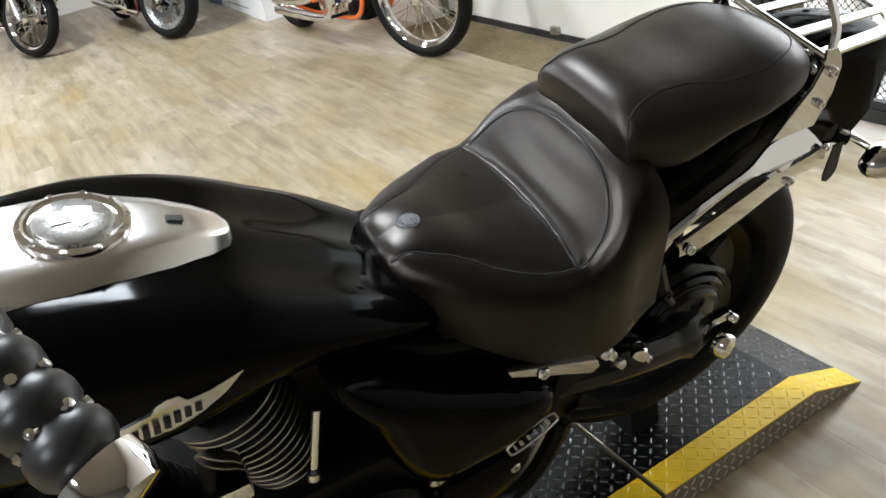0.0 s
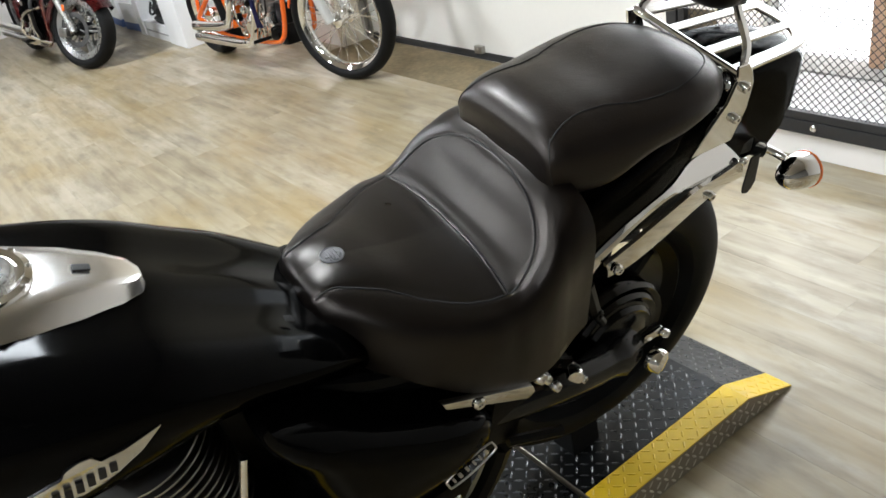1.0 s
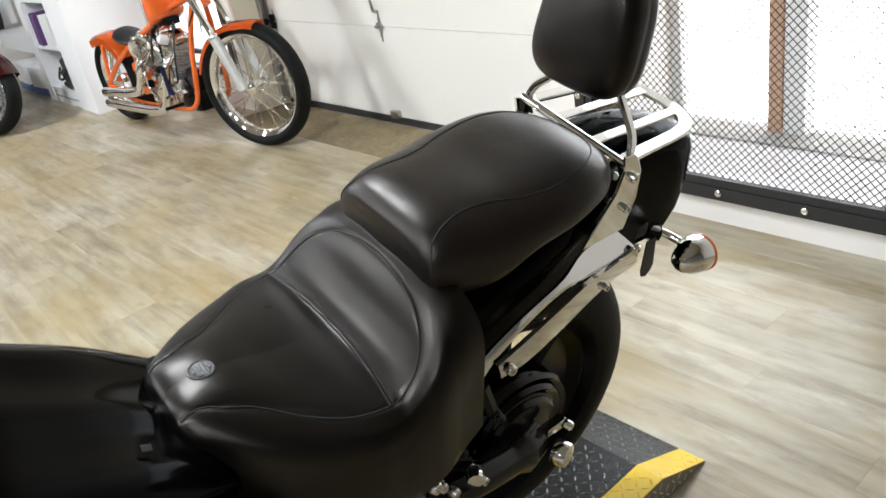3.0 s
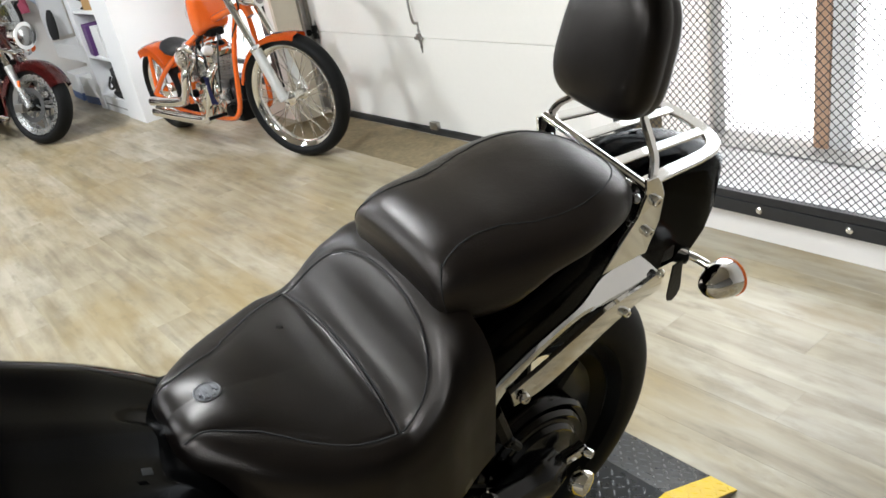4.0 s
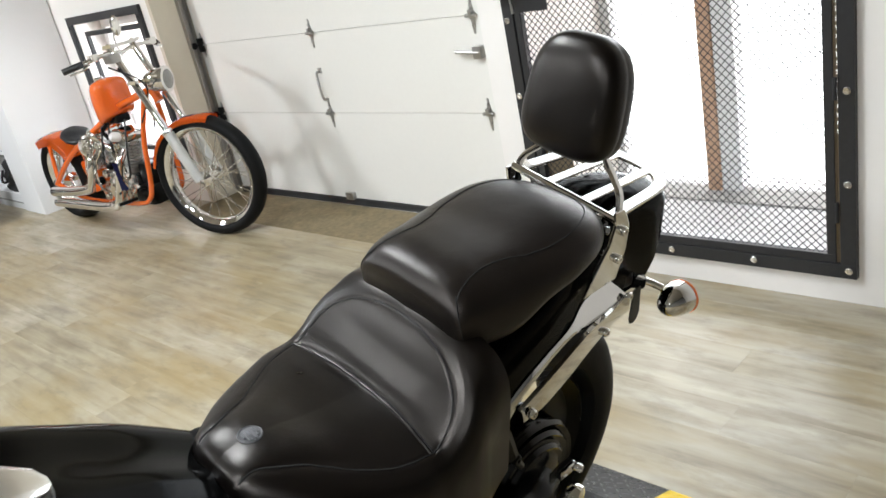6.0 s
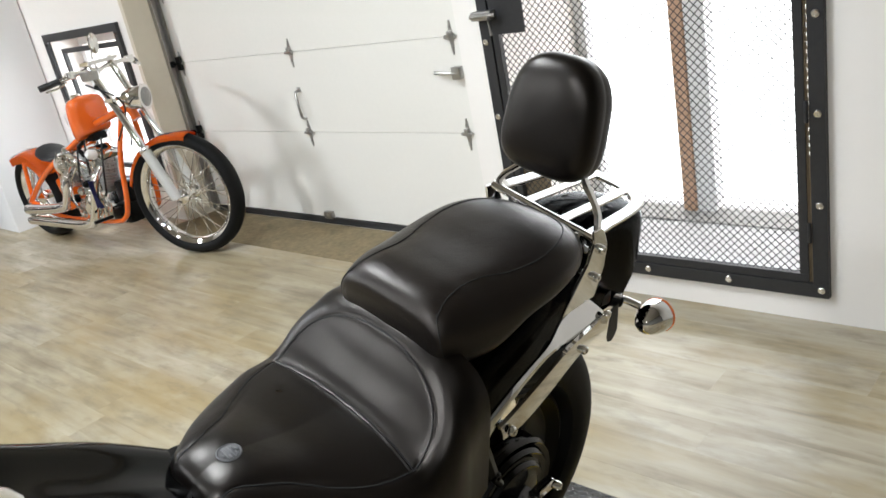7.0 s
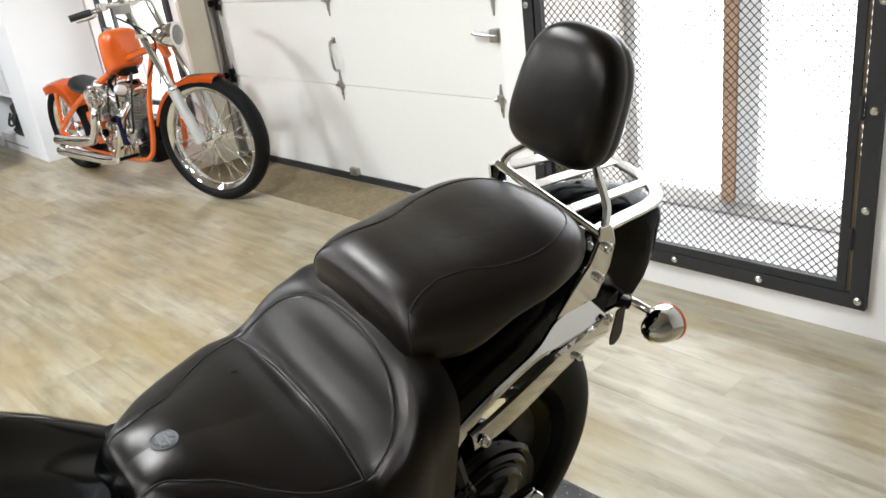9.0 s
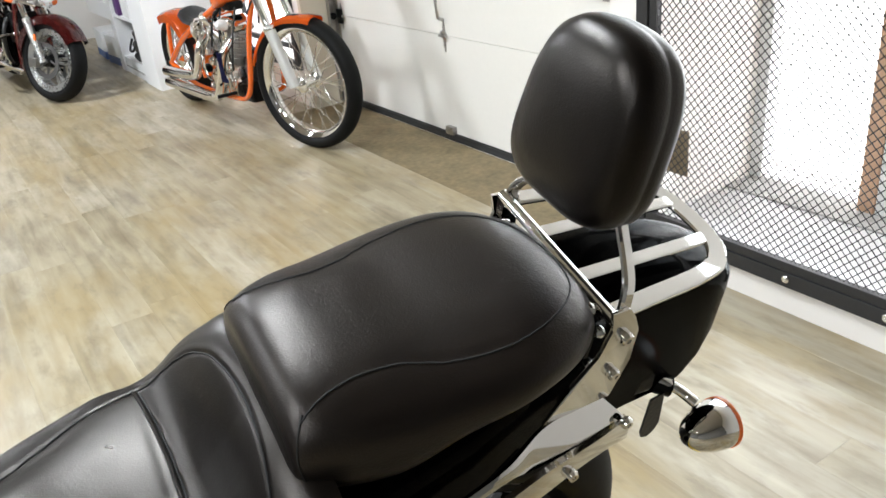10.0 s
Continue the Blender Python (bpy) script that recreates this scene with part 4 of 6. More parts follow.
# x, top z, half width, lower edge of the side
FEND = [(0.42, 0.80, 0.145, 0.68), (0.34, 0.865, 0.145, 0.72), (0.24, 0.890, 0.140, 0.75), (0.12, 0.905, 0.128, 0.765), (0.02, 0.925, 0.106, 0.762), (-0.08, 0.945, 0.088, 0.755), (-0.14, 0.952, 0.080, 0.745), (-0.20, 0.944, 0.076, 0.738), (-0.24, 0.933, 0.074, 0.745), (-0.27, 0.922, 0.070, 0.768), (-0.295, 0.910, 0.062, 0.800), (-0.315, 0.898, 0.050, 0.835), (-0.328, 0.886, 0.030, 0.862)]
for x, z, w, zl in FEND:
    tail = 0.008 * min(1.0, max(0.0, (-0.1 - x) / 0.16))
    rings.append(half_ring([(x - tail, 0.0001, z), (x - tail * 0.7, w * 0.55, z - 0.003), (x - tail * 0.3, w * 0.9, z - 0.012), (x, w, z - 0.03), (x, w, (z - 0.03) * 0.5 + zl * 0.5), (x, w * 0.98, zl)], 16))
loft(b, rings, closed=False)
bmesh.ops.solidify(b, geom=b.faces[:], thickness=0.004)
part("rear_fender", b, "gloss_black", bike, "gloss black rear fender", sharp=60)
b = B()
lathe(b, [(0.0, 0.03), (0.03, 0.026), (0.042, 0.012), (0.044, 0.0), (0.044, -0.02)], frame_at((-0.250, 0, 0.800), (-1, 0, -0.35)), 24)
part("tail_light", b, "red_lens", bike, "dark red tail light")

# turn signals
for s in (1, -1):
    b = B()
    tube(b, spline([(-0.15, s * 0.03, 0.760), (-0.19, s * 0.055, 0.748), (-0.222, s * 0.078, 0.738)], 8), 0.015, 10)
    box(b, (0.06, 0.045, 0.032), (-0.16, s * 0.055, 0.765), 0.006)
    plate(b, [(-0.180, s * 0.085, 0.742), (-0.205, s * 0.083, 0.742), (-0.212, s * 0.081, 0.675), (-0.207, s * 0.080, 0.660), (-0.196, s * 0.080, 0.652), (-0.184, s * 0.081, 0.658), (-0.179, s * 0.082, 0.672)], (0, s, 0), 0.003)
    arm = part("signal_arm", b, "cast_black", bike, "black signal bracket")
    b = B()
    tube(b, spline([(-0.200, s * 0.062, 0.752), (-0.224, s * 0.085, 0.742), (-0.236, s * 0.115, 0.734)], 10), [0.010] * 4 + [0.0075] * 6, 10)
    part("signal_stem", b, "chrome", bike)
    mm = frame_at((-0.226, s * 0.150, 0.727), (-1, 0.0, -0.12))
    b = B()
    lathe(b, [(0.0, -0.042), (0.012, -0.039), (0.023, -0.028), (0.031, -0.008), (0.034, 0.012), (0.034, 0.022)], mm, 28)
    part("signal_body", b, "chrome", bike, "chrome bullet turn signal")
    b = B()
    lathe(b, [(0.035, 0.022), (0.035, 0.027), (0.028, 0.034), (0.0, 0.038)], mm, 28)
    part("signal_lens", b, "amber", bike, "amber signal lens")

# rear wheel
wheel = part("rear_wheel", lathe(B(), [(0.200, -0.06), (0.208, -0.055), (0.200, -0.045), (0.185, -0.03), (0.185, 0.03), (0.200, 0.045), (0.208, 0.055), (0.200, 0.06), (0.178, 0.04), (0.178, -0.04), (0.200, -0.06)], frame_at(WC, (0, 1, 0)), 56), "satin_black", bike, "black cast rear wheel")
b = B()
prof = []
for k in range(25):
    a = math.radians(-118 + 236 * k / 24)
    prof.append((0.254 + 0.076 * math.cos(a) ** 1 * (1 if abs(a) < 1.5 else 0.7), 0.082 * math.sin(a)))
prof.append(prof[0])
lathe(b, prof, frame_at(WC, (0, 1, 0)), 72)
part("tyre", b, "rubber", wheel, "wide black rear tyre")
b = B()
for k in range(7):
    a = 2 * math.pi * k / 7
    d = Vector((math.cos(a), 0, math.sin(a)))
    tube(b, [WC + d * 0.05 + Vector((0, 0.03, 0)), WC + d * 0.12 + Vector((0, 0.02, 0)), WC + d * 0.195], [0.02, 0.017, 0.02], 8)
part("spokes", b, "satin_black", wheel)
b = B()
lathe(b, [(0.0, 0.10), (0.045, 0.095), (0.075, 0.085), (0.105, 0.07), (0.118, 0.05), (0.12, 0.0), (0.09, -0.06), (0.0, -0.06)], frame_at(WC + Vector((0.005, 0.03, 0.01)), (0, 1, 0)), 40)
hub = part("final_drive", b, "gloss_cast", bike, "black shaft-drive housing")
b = B()
for r in (0.07, 0.092, 0.11):
    lathe(b, [(r, 0.072 + (0.11 - r) * 0.4), (r + 0.006, 0.076 + (0.11 - r) * 0.4), (r + 0.012, 0.068 + (0.11 - r) * 0.4)], frame_at(WC + Vector((0.005, 0.03, 0.01)), (0, 1, 0)), 40)
part("housing_ribs", b, "gloss_cast", hub)
b = B()
lathe(b, [(0.024, 0.0), (0.026, 0.014), (0.022, 0.026), (0.012, 0.03), (0.0, 0.03)], frame_at((0.096, 0.166, 0.462), (-0.35, 1, 0)), 24)
part("axle_cap", b, "chrome", bike, "chrome axle cap")
b = B()
box(b, (0.045, 0.02, 0.018), (0.090, 0.152, 0.512), 0.003)
bolt(b, (0.072, 0.160, 0.512), (-0.3, 1, 0), 0.009, 0.016)
part("chain_adjuster", b, "chrome", bike)
b = B()
tube(b, spline([(0.125, 0.12, 0.475), (0.19, 0.142, 0.49), (0.30, 0.15, 0.52), (0.45, 0.13, 0.53)], 14), [0.045] * 4 + [0.034] * 10, 12)
tube(b, spline([(0.125, -0.12, 0.47), (0.30, -0.14, 0.50), (0.45, -0.13, 0.53)], 14), 0.03, 10)
tube(b, [(0.44, 0.14, 0.53), (0.44, -0.14, 0.53)], 0.04, 10)
part("swingarm", b, "gloss_cast", bike, "black swingarm")
b = B()
tube(b, [(0.235, 0.15, 0.66), (0.255, 0.15, 0.73)], 0.014, 8)
tube(b, [(0.20, 0.14, 0.60), (0.235, 0.15, 0.66)], 0.008, 8)
bolt(b, (0.232, 0.158, 0.655), (0, 1, 0), 0.010, 0.008)
part("brake_stay", b, "cast_black", bike)
b = B()
lathe(b, [(0.0, 0.0), (0.013, 0.002), (0.017, 0.012), (0.014, 0.03), (0.0, 0.034)], frame_at((0.270, 0.150, 0.543), (0.5, 1, 0.1)), 16)
part("peg_cap", b, "chrome", bike, "chrome end cap of the passenger peg")
b = B()
tube(b, [(0.270, 0.15, 0.545), (0.30, 0.13, 0.545), (0.36, 0.12, 0.55)], 0.016, 8)
part("passenger_peg", b, "cast_black", bike)

# frame, battery cover and under-seat parts
for s in (1, -1):
    b = B()
    tube(b, spline([(0.05, s * 0.10, 0.80), (0.25, s * 0.12, 0.77), (0.42, s * 0.125, 0.70), (0.60, s * 0.12, 0.72), (0.80, s * 0.08, 0.80), (1.15, s * 0.03, 0.93)], 30), 0.019, 8)
    part("frame_tube", b, "cast_black", bike, "black frame tube")
    b = B()
    tube(b, spline([(0.42, s * 0.125, 0.70), (0.43, s * 0.14, 0.55), (0.42, s * 0.14, 0.40), (0.55, s * 0.13, 0.22), (0.95, s * 0.13, 0.20), (1.15, s * 0.10, 0.40), (1.25, s * 0.04, 0.85)], 30), 0.02, 8)
    part("frame_tube", b, "cast_black", bike, "black frame tube")
b = B()
span(b, (0.36, -0.13, 0.50), (0.62, 0.13, 0.77), 0.03)
part("under_seat_box", b, "satin_black", bike)
b = B()
plate(b, [(0.555, 0.192, 0.712), (0.548, 0.192, 0.694), (0.41, 0.198, 0.622), (0.395, 0.198, 0.630), (0.40, 0.198, 0.648)], (0, 1, 0), 0.012, 0, 0.003)
trim = part("seat_trim", b, "chrome", bike, "short chrome trim below the seat")
b = B()
bolt(b, (0.497, 0.207, 0.678), (0, 1, 0), 0.011, 0.007)
part("bolt", b, "chrome", trim)
for x, y, z, r in ((0.375, 0.185, 0.63, 0.012), (0.36, 0.18, 0.612, 0.010), (0.33, 0.17, 0.56, 0.010), (0.268, 0.165, 0.53, 0.009)):
    b = B()
    bolt(b, (x, y, z), (-0.2, 1, 0), r, 0.016)
    part("bolt", b, "chrome_soft", bike)

# side cover with its badge
COVER = [(0.790, 0.828), (0.700, 0.772), (0.600, 0.700), (0.500, 0.640), (0.462, 0.600), (0.468, 0.555), (0.520, 0.522), (0.600, 0.514), (0.690, 0.518), (0.740, 0.60), (0.775, 0.73), (0.800, 0.80)]
b = B()
c0 = Vector((0.63, 0, 0.655))
ring = spline([(x, 0, z) for x, z in COVER + COVER[:1]], 49)[:-1]
loft(b, [[Vector((c0.x + (p.x - c0.x) * sc, 0.15 + d, c0.z + (p.z - c0.z) * sc)) for p in ring] for sc, d in ((1.0, -0.02), (1.0, 0.02), (0.96, 0.045), (0.84, 0.064), (0.6, 0.076), (0.25, 0.080))])
cover = part("side_cover", b, "gloss_black", bike, "gloss black pointed side cover", sharp=60)
b = B()
mm = Matrix.Translation((0.526, 0.2235, 0.562)) @ pose(0, 0, 0, 0, 23, 0) @ pose(0, 0, 0, 30, 0, 0)
cap = [(0.046 * math.copysign(min(1, abs(math.cos(a)) * 1.3), math.cos(a)), 0.0105 * math.sin(a)) for a in (2 * math.pi * k / 32 for k in range(32))]
tube(b, [mm @ Vector((u, 0, v)) for u, v in cap], 0.0018, 6, closed=True, up=(0, 1, 0))
for u, l in ((-0.030, 0.012), (-0.018, 0.006), (-0.006, 0.008), (0.008, 0.010), (0.022, 0.012), (0.034, 0.008)):
    box(b, (l * 0.5, 0.0025, 0.009), mm @ Vector((u, 0, 0)), 0.001, mm.to_3x3())
part("badge", b, "steel", cover, "oval chrome badge with plain bars")
b = B()
bolt(b, (0.682, 0.200, 0.530), (0, 1, -0.2), 0.016, 0.008)
part("bolt", b, "chrome", cover)
# lower cover and foot bracket
b = B()
ring = spline([(x, 0, z) for x, z in ((0.66, 0.475), (0.56, 0.48), (0.51, 0.49), (0.50, 0.45), (0.54, 0.39), (0.62, 0.35), (0.70, 0.37), (0.70, 0.44), (0.66, 0.475))], 33)[:-1]
c1 = Vector((0.6, 0, 0.42))
loft(b, [[Vector((c1.x + (p.x - c1.x) * sc, 0.14 + d, c1.z + (p.z - c1.z) * sc)) for p in ring] for sc, d in ((1, 0), (1, 0.03), (0.9, 0.05), (0.4, 0.056))])
lower = part("lower_cover", b, "gloss_black", bike, "gloss black lower cover")
b = B()
bolt(b, (0.541, 0.188, 0.435), (0, 1, 0), 0.011, 0.008)
part("bolt", b, "chrome", lower)
b = B()
plate(b, [(0.44, 0.16, 0.60), (0.37, 0.16, 0.585), (0.40, 0.16, 0.47), (0.46, 0.16, 0.47)], (0, 1, 0), 0.006, 0, 0.002)
tube(b, [(0.42, 0.17, 0.47), (0.32, 0.19, 0.445)], 0.010, 8)
part("footpeg_bracket", b, "cast_black", bike, "black foot peg bracket")

# tank: x, top z, half width, widest z, bottom z
TANK = [
    (1.34, 1.020, 0.060, 0.960, 0.900), (1.30, 1.045, 0.115, 0.960, 0.870), (1.22, 1.058, 0.160, 0.955, 0.850), (1.10, 1.052, 0.183, 0.950, 0.842),
    (1.00, 1.034, 0.196, 0.945, 0.846), (0.92, 1.006, 0.196, 0.93, 0.855), (0.85, 0.972, 0.190, 0.911, 0.860), (0.78, 0.926, 0.178, 0.882, 0.846),
    (0.72, 0.888, 0.166, 0.852, 0.818), (0.67, 0.852, 0.150, 0.822, 0.785), (0.62, 0.815, 0.130, 0.79, 0.755),
]
b = B()
rings = []
for x, zt, w, zm, zb in smooth_rows(TANK, 48):
    right = spline([(x, 0, zt), (x, w * 0.35, zt - 0.008), (x, w * 0.72, zt - 0.13 * (zt - zm)), (x, w * 0.95, zm + 0.42 * (zt - zm)), (x, w, zm), (x, w * 0.97, (zm * 0.45 + zb * 0.55)), (x, w * 0.88, zb), (x, w * 0.5, zb + 0.01), (x, 0.0001, zb + 0.015)], 26)
    rings.append([Vector((p.x, -p.y, p.z)) for p in reversed(right)][:-1] + right)
loft(b, rings)
tank = part("fuel_tank", b, "gloss_black", bike, "gloss black teardrop fuel tank", sharp=60)


def tank_surface(x, z):
    """The tank's left side at height z."""
    rows = sorted(TANK)
    zt, w, zm, zb = (lerp_rows(rows, x, k) for k in (1, 2, 3, 4))
    return float(np.interp(z, [zb, zm * 0.45 + zb * 0.55, zm, zm + 0.42 * (zt - zm), zt - 0.13 * (zt - zm), zt - 0.008, zt], [w * 0.88, w * 0.97, w, w * 0.95, w * 0.72, w * 0.35, 0]))


# chrome wing emblem on the tank
WING = [(0.888, 0.928), (0.93, 0.923), (0.956, 0.921), (0.962, 0.935), (0.976, 0.936), (0.990, 0.931), (0.996, 0.920), (1.050, 0.907), (1.052, 0.887), (1.020, 0.877), (0.990, 0.871), (0.966, 0.875), (0.945, 0.890), (0.915, 0.907)]
b = B()
vs = [(x, tank_surface(x, z) + 0.001, z) for x, z in WING]
plate(b, vs, (0, 1, 0), 0.004, 0, 0.001)
emblem = part("emblem", b, "chrome_soft", tank, "chrome wing emblem", smooth=False)
for k in range(7):
    x, z = 0.948 + k * 0.0125, 0.904 - k * 0.0026
    b = B()
    box(b, (0.0078, 0.003, 0.0145), (x, tank_surface(x, z) + 0.0055, z), 0.001, Euler((0, radians(-12), 0)).to_matrix())
    part("emblem_bar", b, "seal", emblem)

# chrome console with the filler cap
CON = [(0.838, 0.012, 0.978), (0.846, 0.030, 0.986), (0.87, 0.047, 1.0), (0.91, 0.062, 1.022), (0.96, 0.077, 1.042), (1.02, 0.088, 1.058), (1.10, 0.094, 1.068), (1.20, 0.090, 1.070), (1.26, 0.070, 1.064)]
b = B()
rings = []
for x, w, z in CON:
    zl = lerp_rows(sorted(TANK), x, 1)
    e = 0.028
    right = [Vector((x, 0.0001, z)), Vector((x, w * 0.45, z - 0.0005)), Vector((x, w * 0.72, z - 0.002)), Vector((x, w * 0.80, z - 0.006)), Vector((x, w * 0.97, z - 0.022)), Vector((x, w * 1.21, min(z - 0.043, zl - 0.016))), Vector((x, w * 1.16, zl - 0.05))]
    rings.append([Vector((p.x, -p.y, p.z)) for p in reversed(right)][:-1] + right)
loft(b, rings, closed=True)
console = part("tank_console", b, "chrome_soft", bike, "polished chrome tank console", sharp=35)
b = B()
mm = Matrix.Translation((1.0, 0.0, 1.052)) @ Matrix.Rotation(radians(-14), 4, "Y")
lathe(b, [(0.062, -0.006), (0.062, 0.004), (0.055, 0.007), (0.050, 0.003), (0.046, 0.003)], mm, 40)
part("filler_ring", b, "chrome", console, "chrome ring round the filler cap")
b = B()
lathe(b, [(0.044, -0.004), (0.044, 0.007), (0.040, 0.010), (0.0, 0.010)], mm, 40)
cap = part("filler_cap", b, "alloy", console, "flat grey filler cap")
b = B()
plate(b, [mm @ Vector(p) for p in ((-0.022, -0.016, 0.010), (0.006, -0.022, 0.010), (0.010, -0.008, 0.010), (0.026, -0.006, 0.010), (0.024, 0.012, 0.010), (0.004, 0.008, 0.010), (-0.006, 0.020, 0.010), (-0.020, 0.012, 0.010))], mm.to_3x3() @ Vector((0, 0, 1)), 0.002)
part("key_flap", b, "steel", cap, smooth=False)
for k in range(10):
    a = 2 * math.pi * k / 10
    b = B()
    bolt(b, mm @ Vector((0.0585 * math.cos(a), 0.0585 * math.sin(a), 0.004)), mm.to_3x3() @ Vector((0, 0, 1)), 0.0045, 0.003)
    part("cap_screw", b, "chrome", console)
b = B()
box(b, (0.020, 0.012, 0.002), (0.895, 0.004, 1.0165), 0.0006, Euler((0, radians(-27), 0)).to_matrix())
part("indicator_window", b, "seal", console, "small dark indicator window")
b = B()
box(b, (0.013, 0.010, 0.0012), (0.700, 0.085, 0.878), 0.0004, Euler((radians(-12), radians(-32), 0)).to_matrix())
part("warning_label", b, "seal", tank, "tiny dark metal label by the seat")

# engine with finned cylinder
b = B()
span(b, (0.55, -0.15, 0.24), (1.08, 0.15, 0.56), 0.06)
lathe(b, [(0.12, 0.0), (0.12, 0.04), (0.10, 0.06), (0.0, 0.065)], frame_at((0.80, 0.13, 0.40), (0, 1, 0)), 36)
part("crankcase", b, "cast_black", bike, "black engine case")
# black block added to hide bright floor behind the engine gap
b = B()
span(b, (0.60, -0.12, 0.52), (0.99, 0.045, 0.83), 0.03)
part("air_box", b, "satin_black", bike, "added black block filling the gap under the tank")
for x0, z0, x1, z1, nm in ((0.86, 0.52, 0.935, 0.82, "cylinder"), (1.02, 0.50, 1.20, 0.74, "front_cylinder")):
    a, c = Vector((x0, 0.06, z0)), Vector((x1, 0.06, z1))
    b = B()
    d = (c - a).normalized()
    rod(b, a, c, 0.062, 28)
    cyl = part(nm, b, "cast_black", bike, "black finned cylinder")
    for k in range(12):
        q = a + d * (0.06 + k * 0.0185)
        b = B()
        r = 0.066 + 0.024 * k / 11
        lathe(b, [(0.06, 0), (r, 0.0), (r + 0.001, 0.0015), (r, 0.0035), (0.06, 0.0035)], frame_at(q, d), 36)
        part("fin", b, "steel" if nm == "cylinder" else "cast_black", cyl)
b = B()
span(b, (0.93, 0.12, 0.70), (0.99, 0.205, 0.735), 0.012)
part("clutch_lever_arm", b, "chrome", bike, "chrome lever on the engine")
b = B()
rod(b, (0.822, 0.17, 0.775), (0.85, 0.185, 0.68), 0.006, 10)
lathe(b, [(0.0, 0), (0.010, 0.002), (0.010, 0.016), (0.0, 0.018)], frame_at((0.852, 0.186, 0.675), (0.2, 0, -1)), 12)
part("linkage_rod", b, "chrome_soft", bike)

# handlebar end with its grip
b = B()
ga, gb = Vector((1.030, 0.438, 1.350)), Vector((0.975, 0.548, 1.288))
gd = (gb - ga).normalized()
tube(b, spline([(1.33, 0.0, 1.16), (1.30, 0.10, 1.26), (1.17, 0.27, 1.37), ga, gb], 24), 0.0125, 12)
bar = part("handlebar", b, "chrome", bike, "pulled-back chrome handlebar")
b = B()
prof = [(0.014, 0.0)]
for k in range(5):
    h = 0.002 + k * 0.026
    prof += [(0.0185, h), (0.0225, h + 0.005), (0.0238, h + 0.012), (0.0228, h + 0.019), (0.0185, h + 0.0245)]
prof += [(0.014, 0.134)]
lathe(b, prof, frame_at(ga, gd), 28)
grip = part("grip", b, "grip_rubber", bar, "ribbed black rubber grip")
for k in range(1, 5):
    for j in range(6):
        a = 2 * math.pi * (j + 0.5 * (k % 2)) / 6
        q = frame_at(ga, gd) @ Vector((0.019 * math.cos(a), 0.019 * math.sin(a), 0.001 + k * 0.026))
        b = B()
        lathe(b, [(0.0, 0.004), (0.003, 0.003), (0.004, 0.0)], frame_at(q, q - (ga + gd * (0.001 + k * 0.026))), 8)
        part("grip_stud", b, "chrome", grip)
b = B()
lathe(b, [(0.016, 0.0), (0.024, 0.004), (0.025, 0.018), (0.021, 0.027), (0.0, 0.031)], frame_at(ga + gd * 0.131, gd), 28)
part("grip_end", b, "chrome", grip, "chrome grip end cap")
b = B()
tube(b, spline([(1.13, 0.33, 1.35), (1.14, 0.39, 1.32), (1.10, 0.49, 1.28)], 12), 0.007, 8, flat=0.5)
box(b, (0.05, 0.05, 0.04), (1.10, 0.35, 1.365), 0.008)
part("clutch_lever", b, "cast_black", bar)
b = B()
tube(b, spline([(1.33, 0.0, 1.16), (1.36, -0.10, 1.26), (1.36, -0.28, 1.37), (1.32, -0.44, 1.35), (1.29, -0.55, 1.29)], 24), 0.0125, 12)
bar = part("handlebar", b, "chrome", bike, "pulled-back chrome handlebar")
b = B()
rod(b, (1.318, -0.445, 1.349), (1.288, -0.56, 1.285), 0.021, 16)
part("grip", b, "grip_rubber", bar, "ribbed black rubber grip")
# steering head that carries the bar
b = B()
rod(b, (1.37, 0, 0.90), (1.31, 0, 1.15), 0.03, 16)
part("steering_head", b, "cast_black", bike)
# side stand down to the deck
b = B()
sa = Vector((0.62, 0.12, 0.25))
tube(b, [sa, (0.60, 0.20, 0.14), (0.59, 0.28, 0.085)], 0.014, 8)
part("side_stand", b, "cast_black", bike, "black side stand")


# ---- wheels shared by the other motorcycles ----
def tyre_profile(r, w, rim):
    k = (r - rim) / 2
    pts = [((rim + r) / 2 + k * math.cos(a), w / 2 * math.sin(a)) for a in (math.radians(-140 + 280 * i / 18) for i in range(19))]
    return pts + pts[:1]


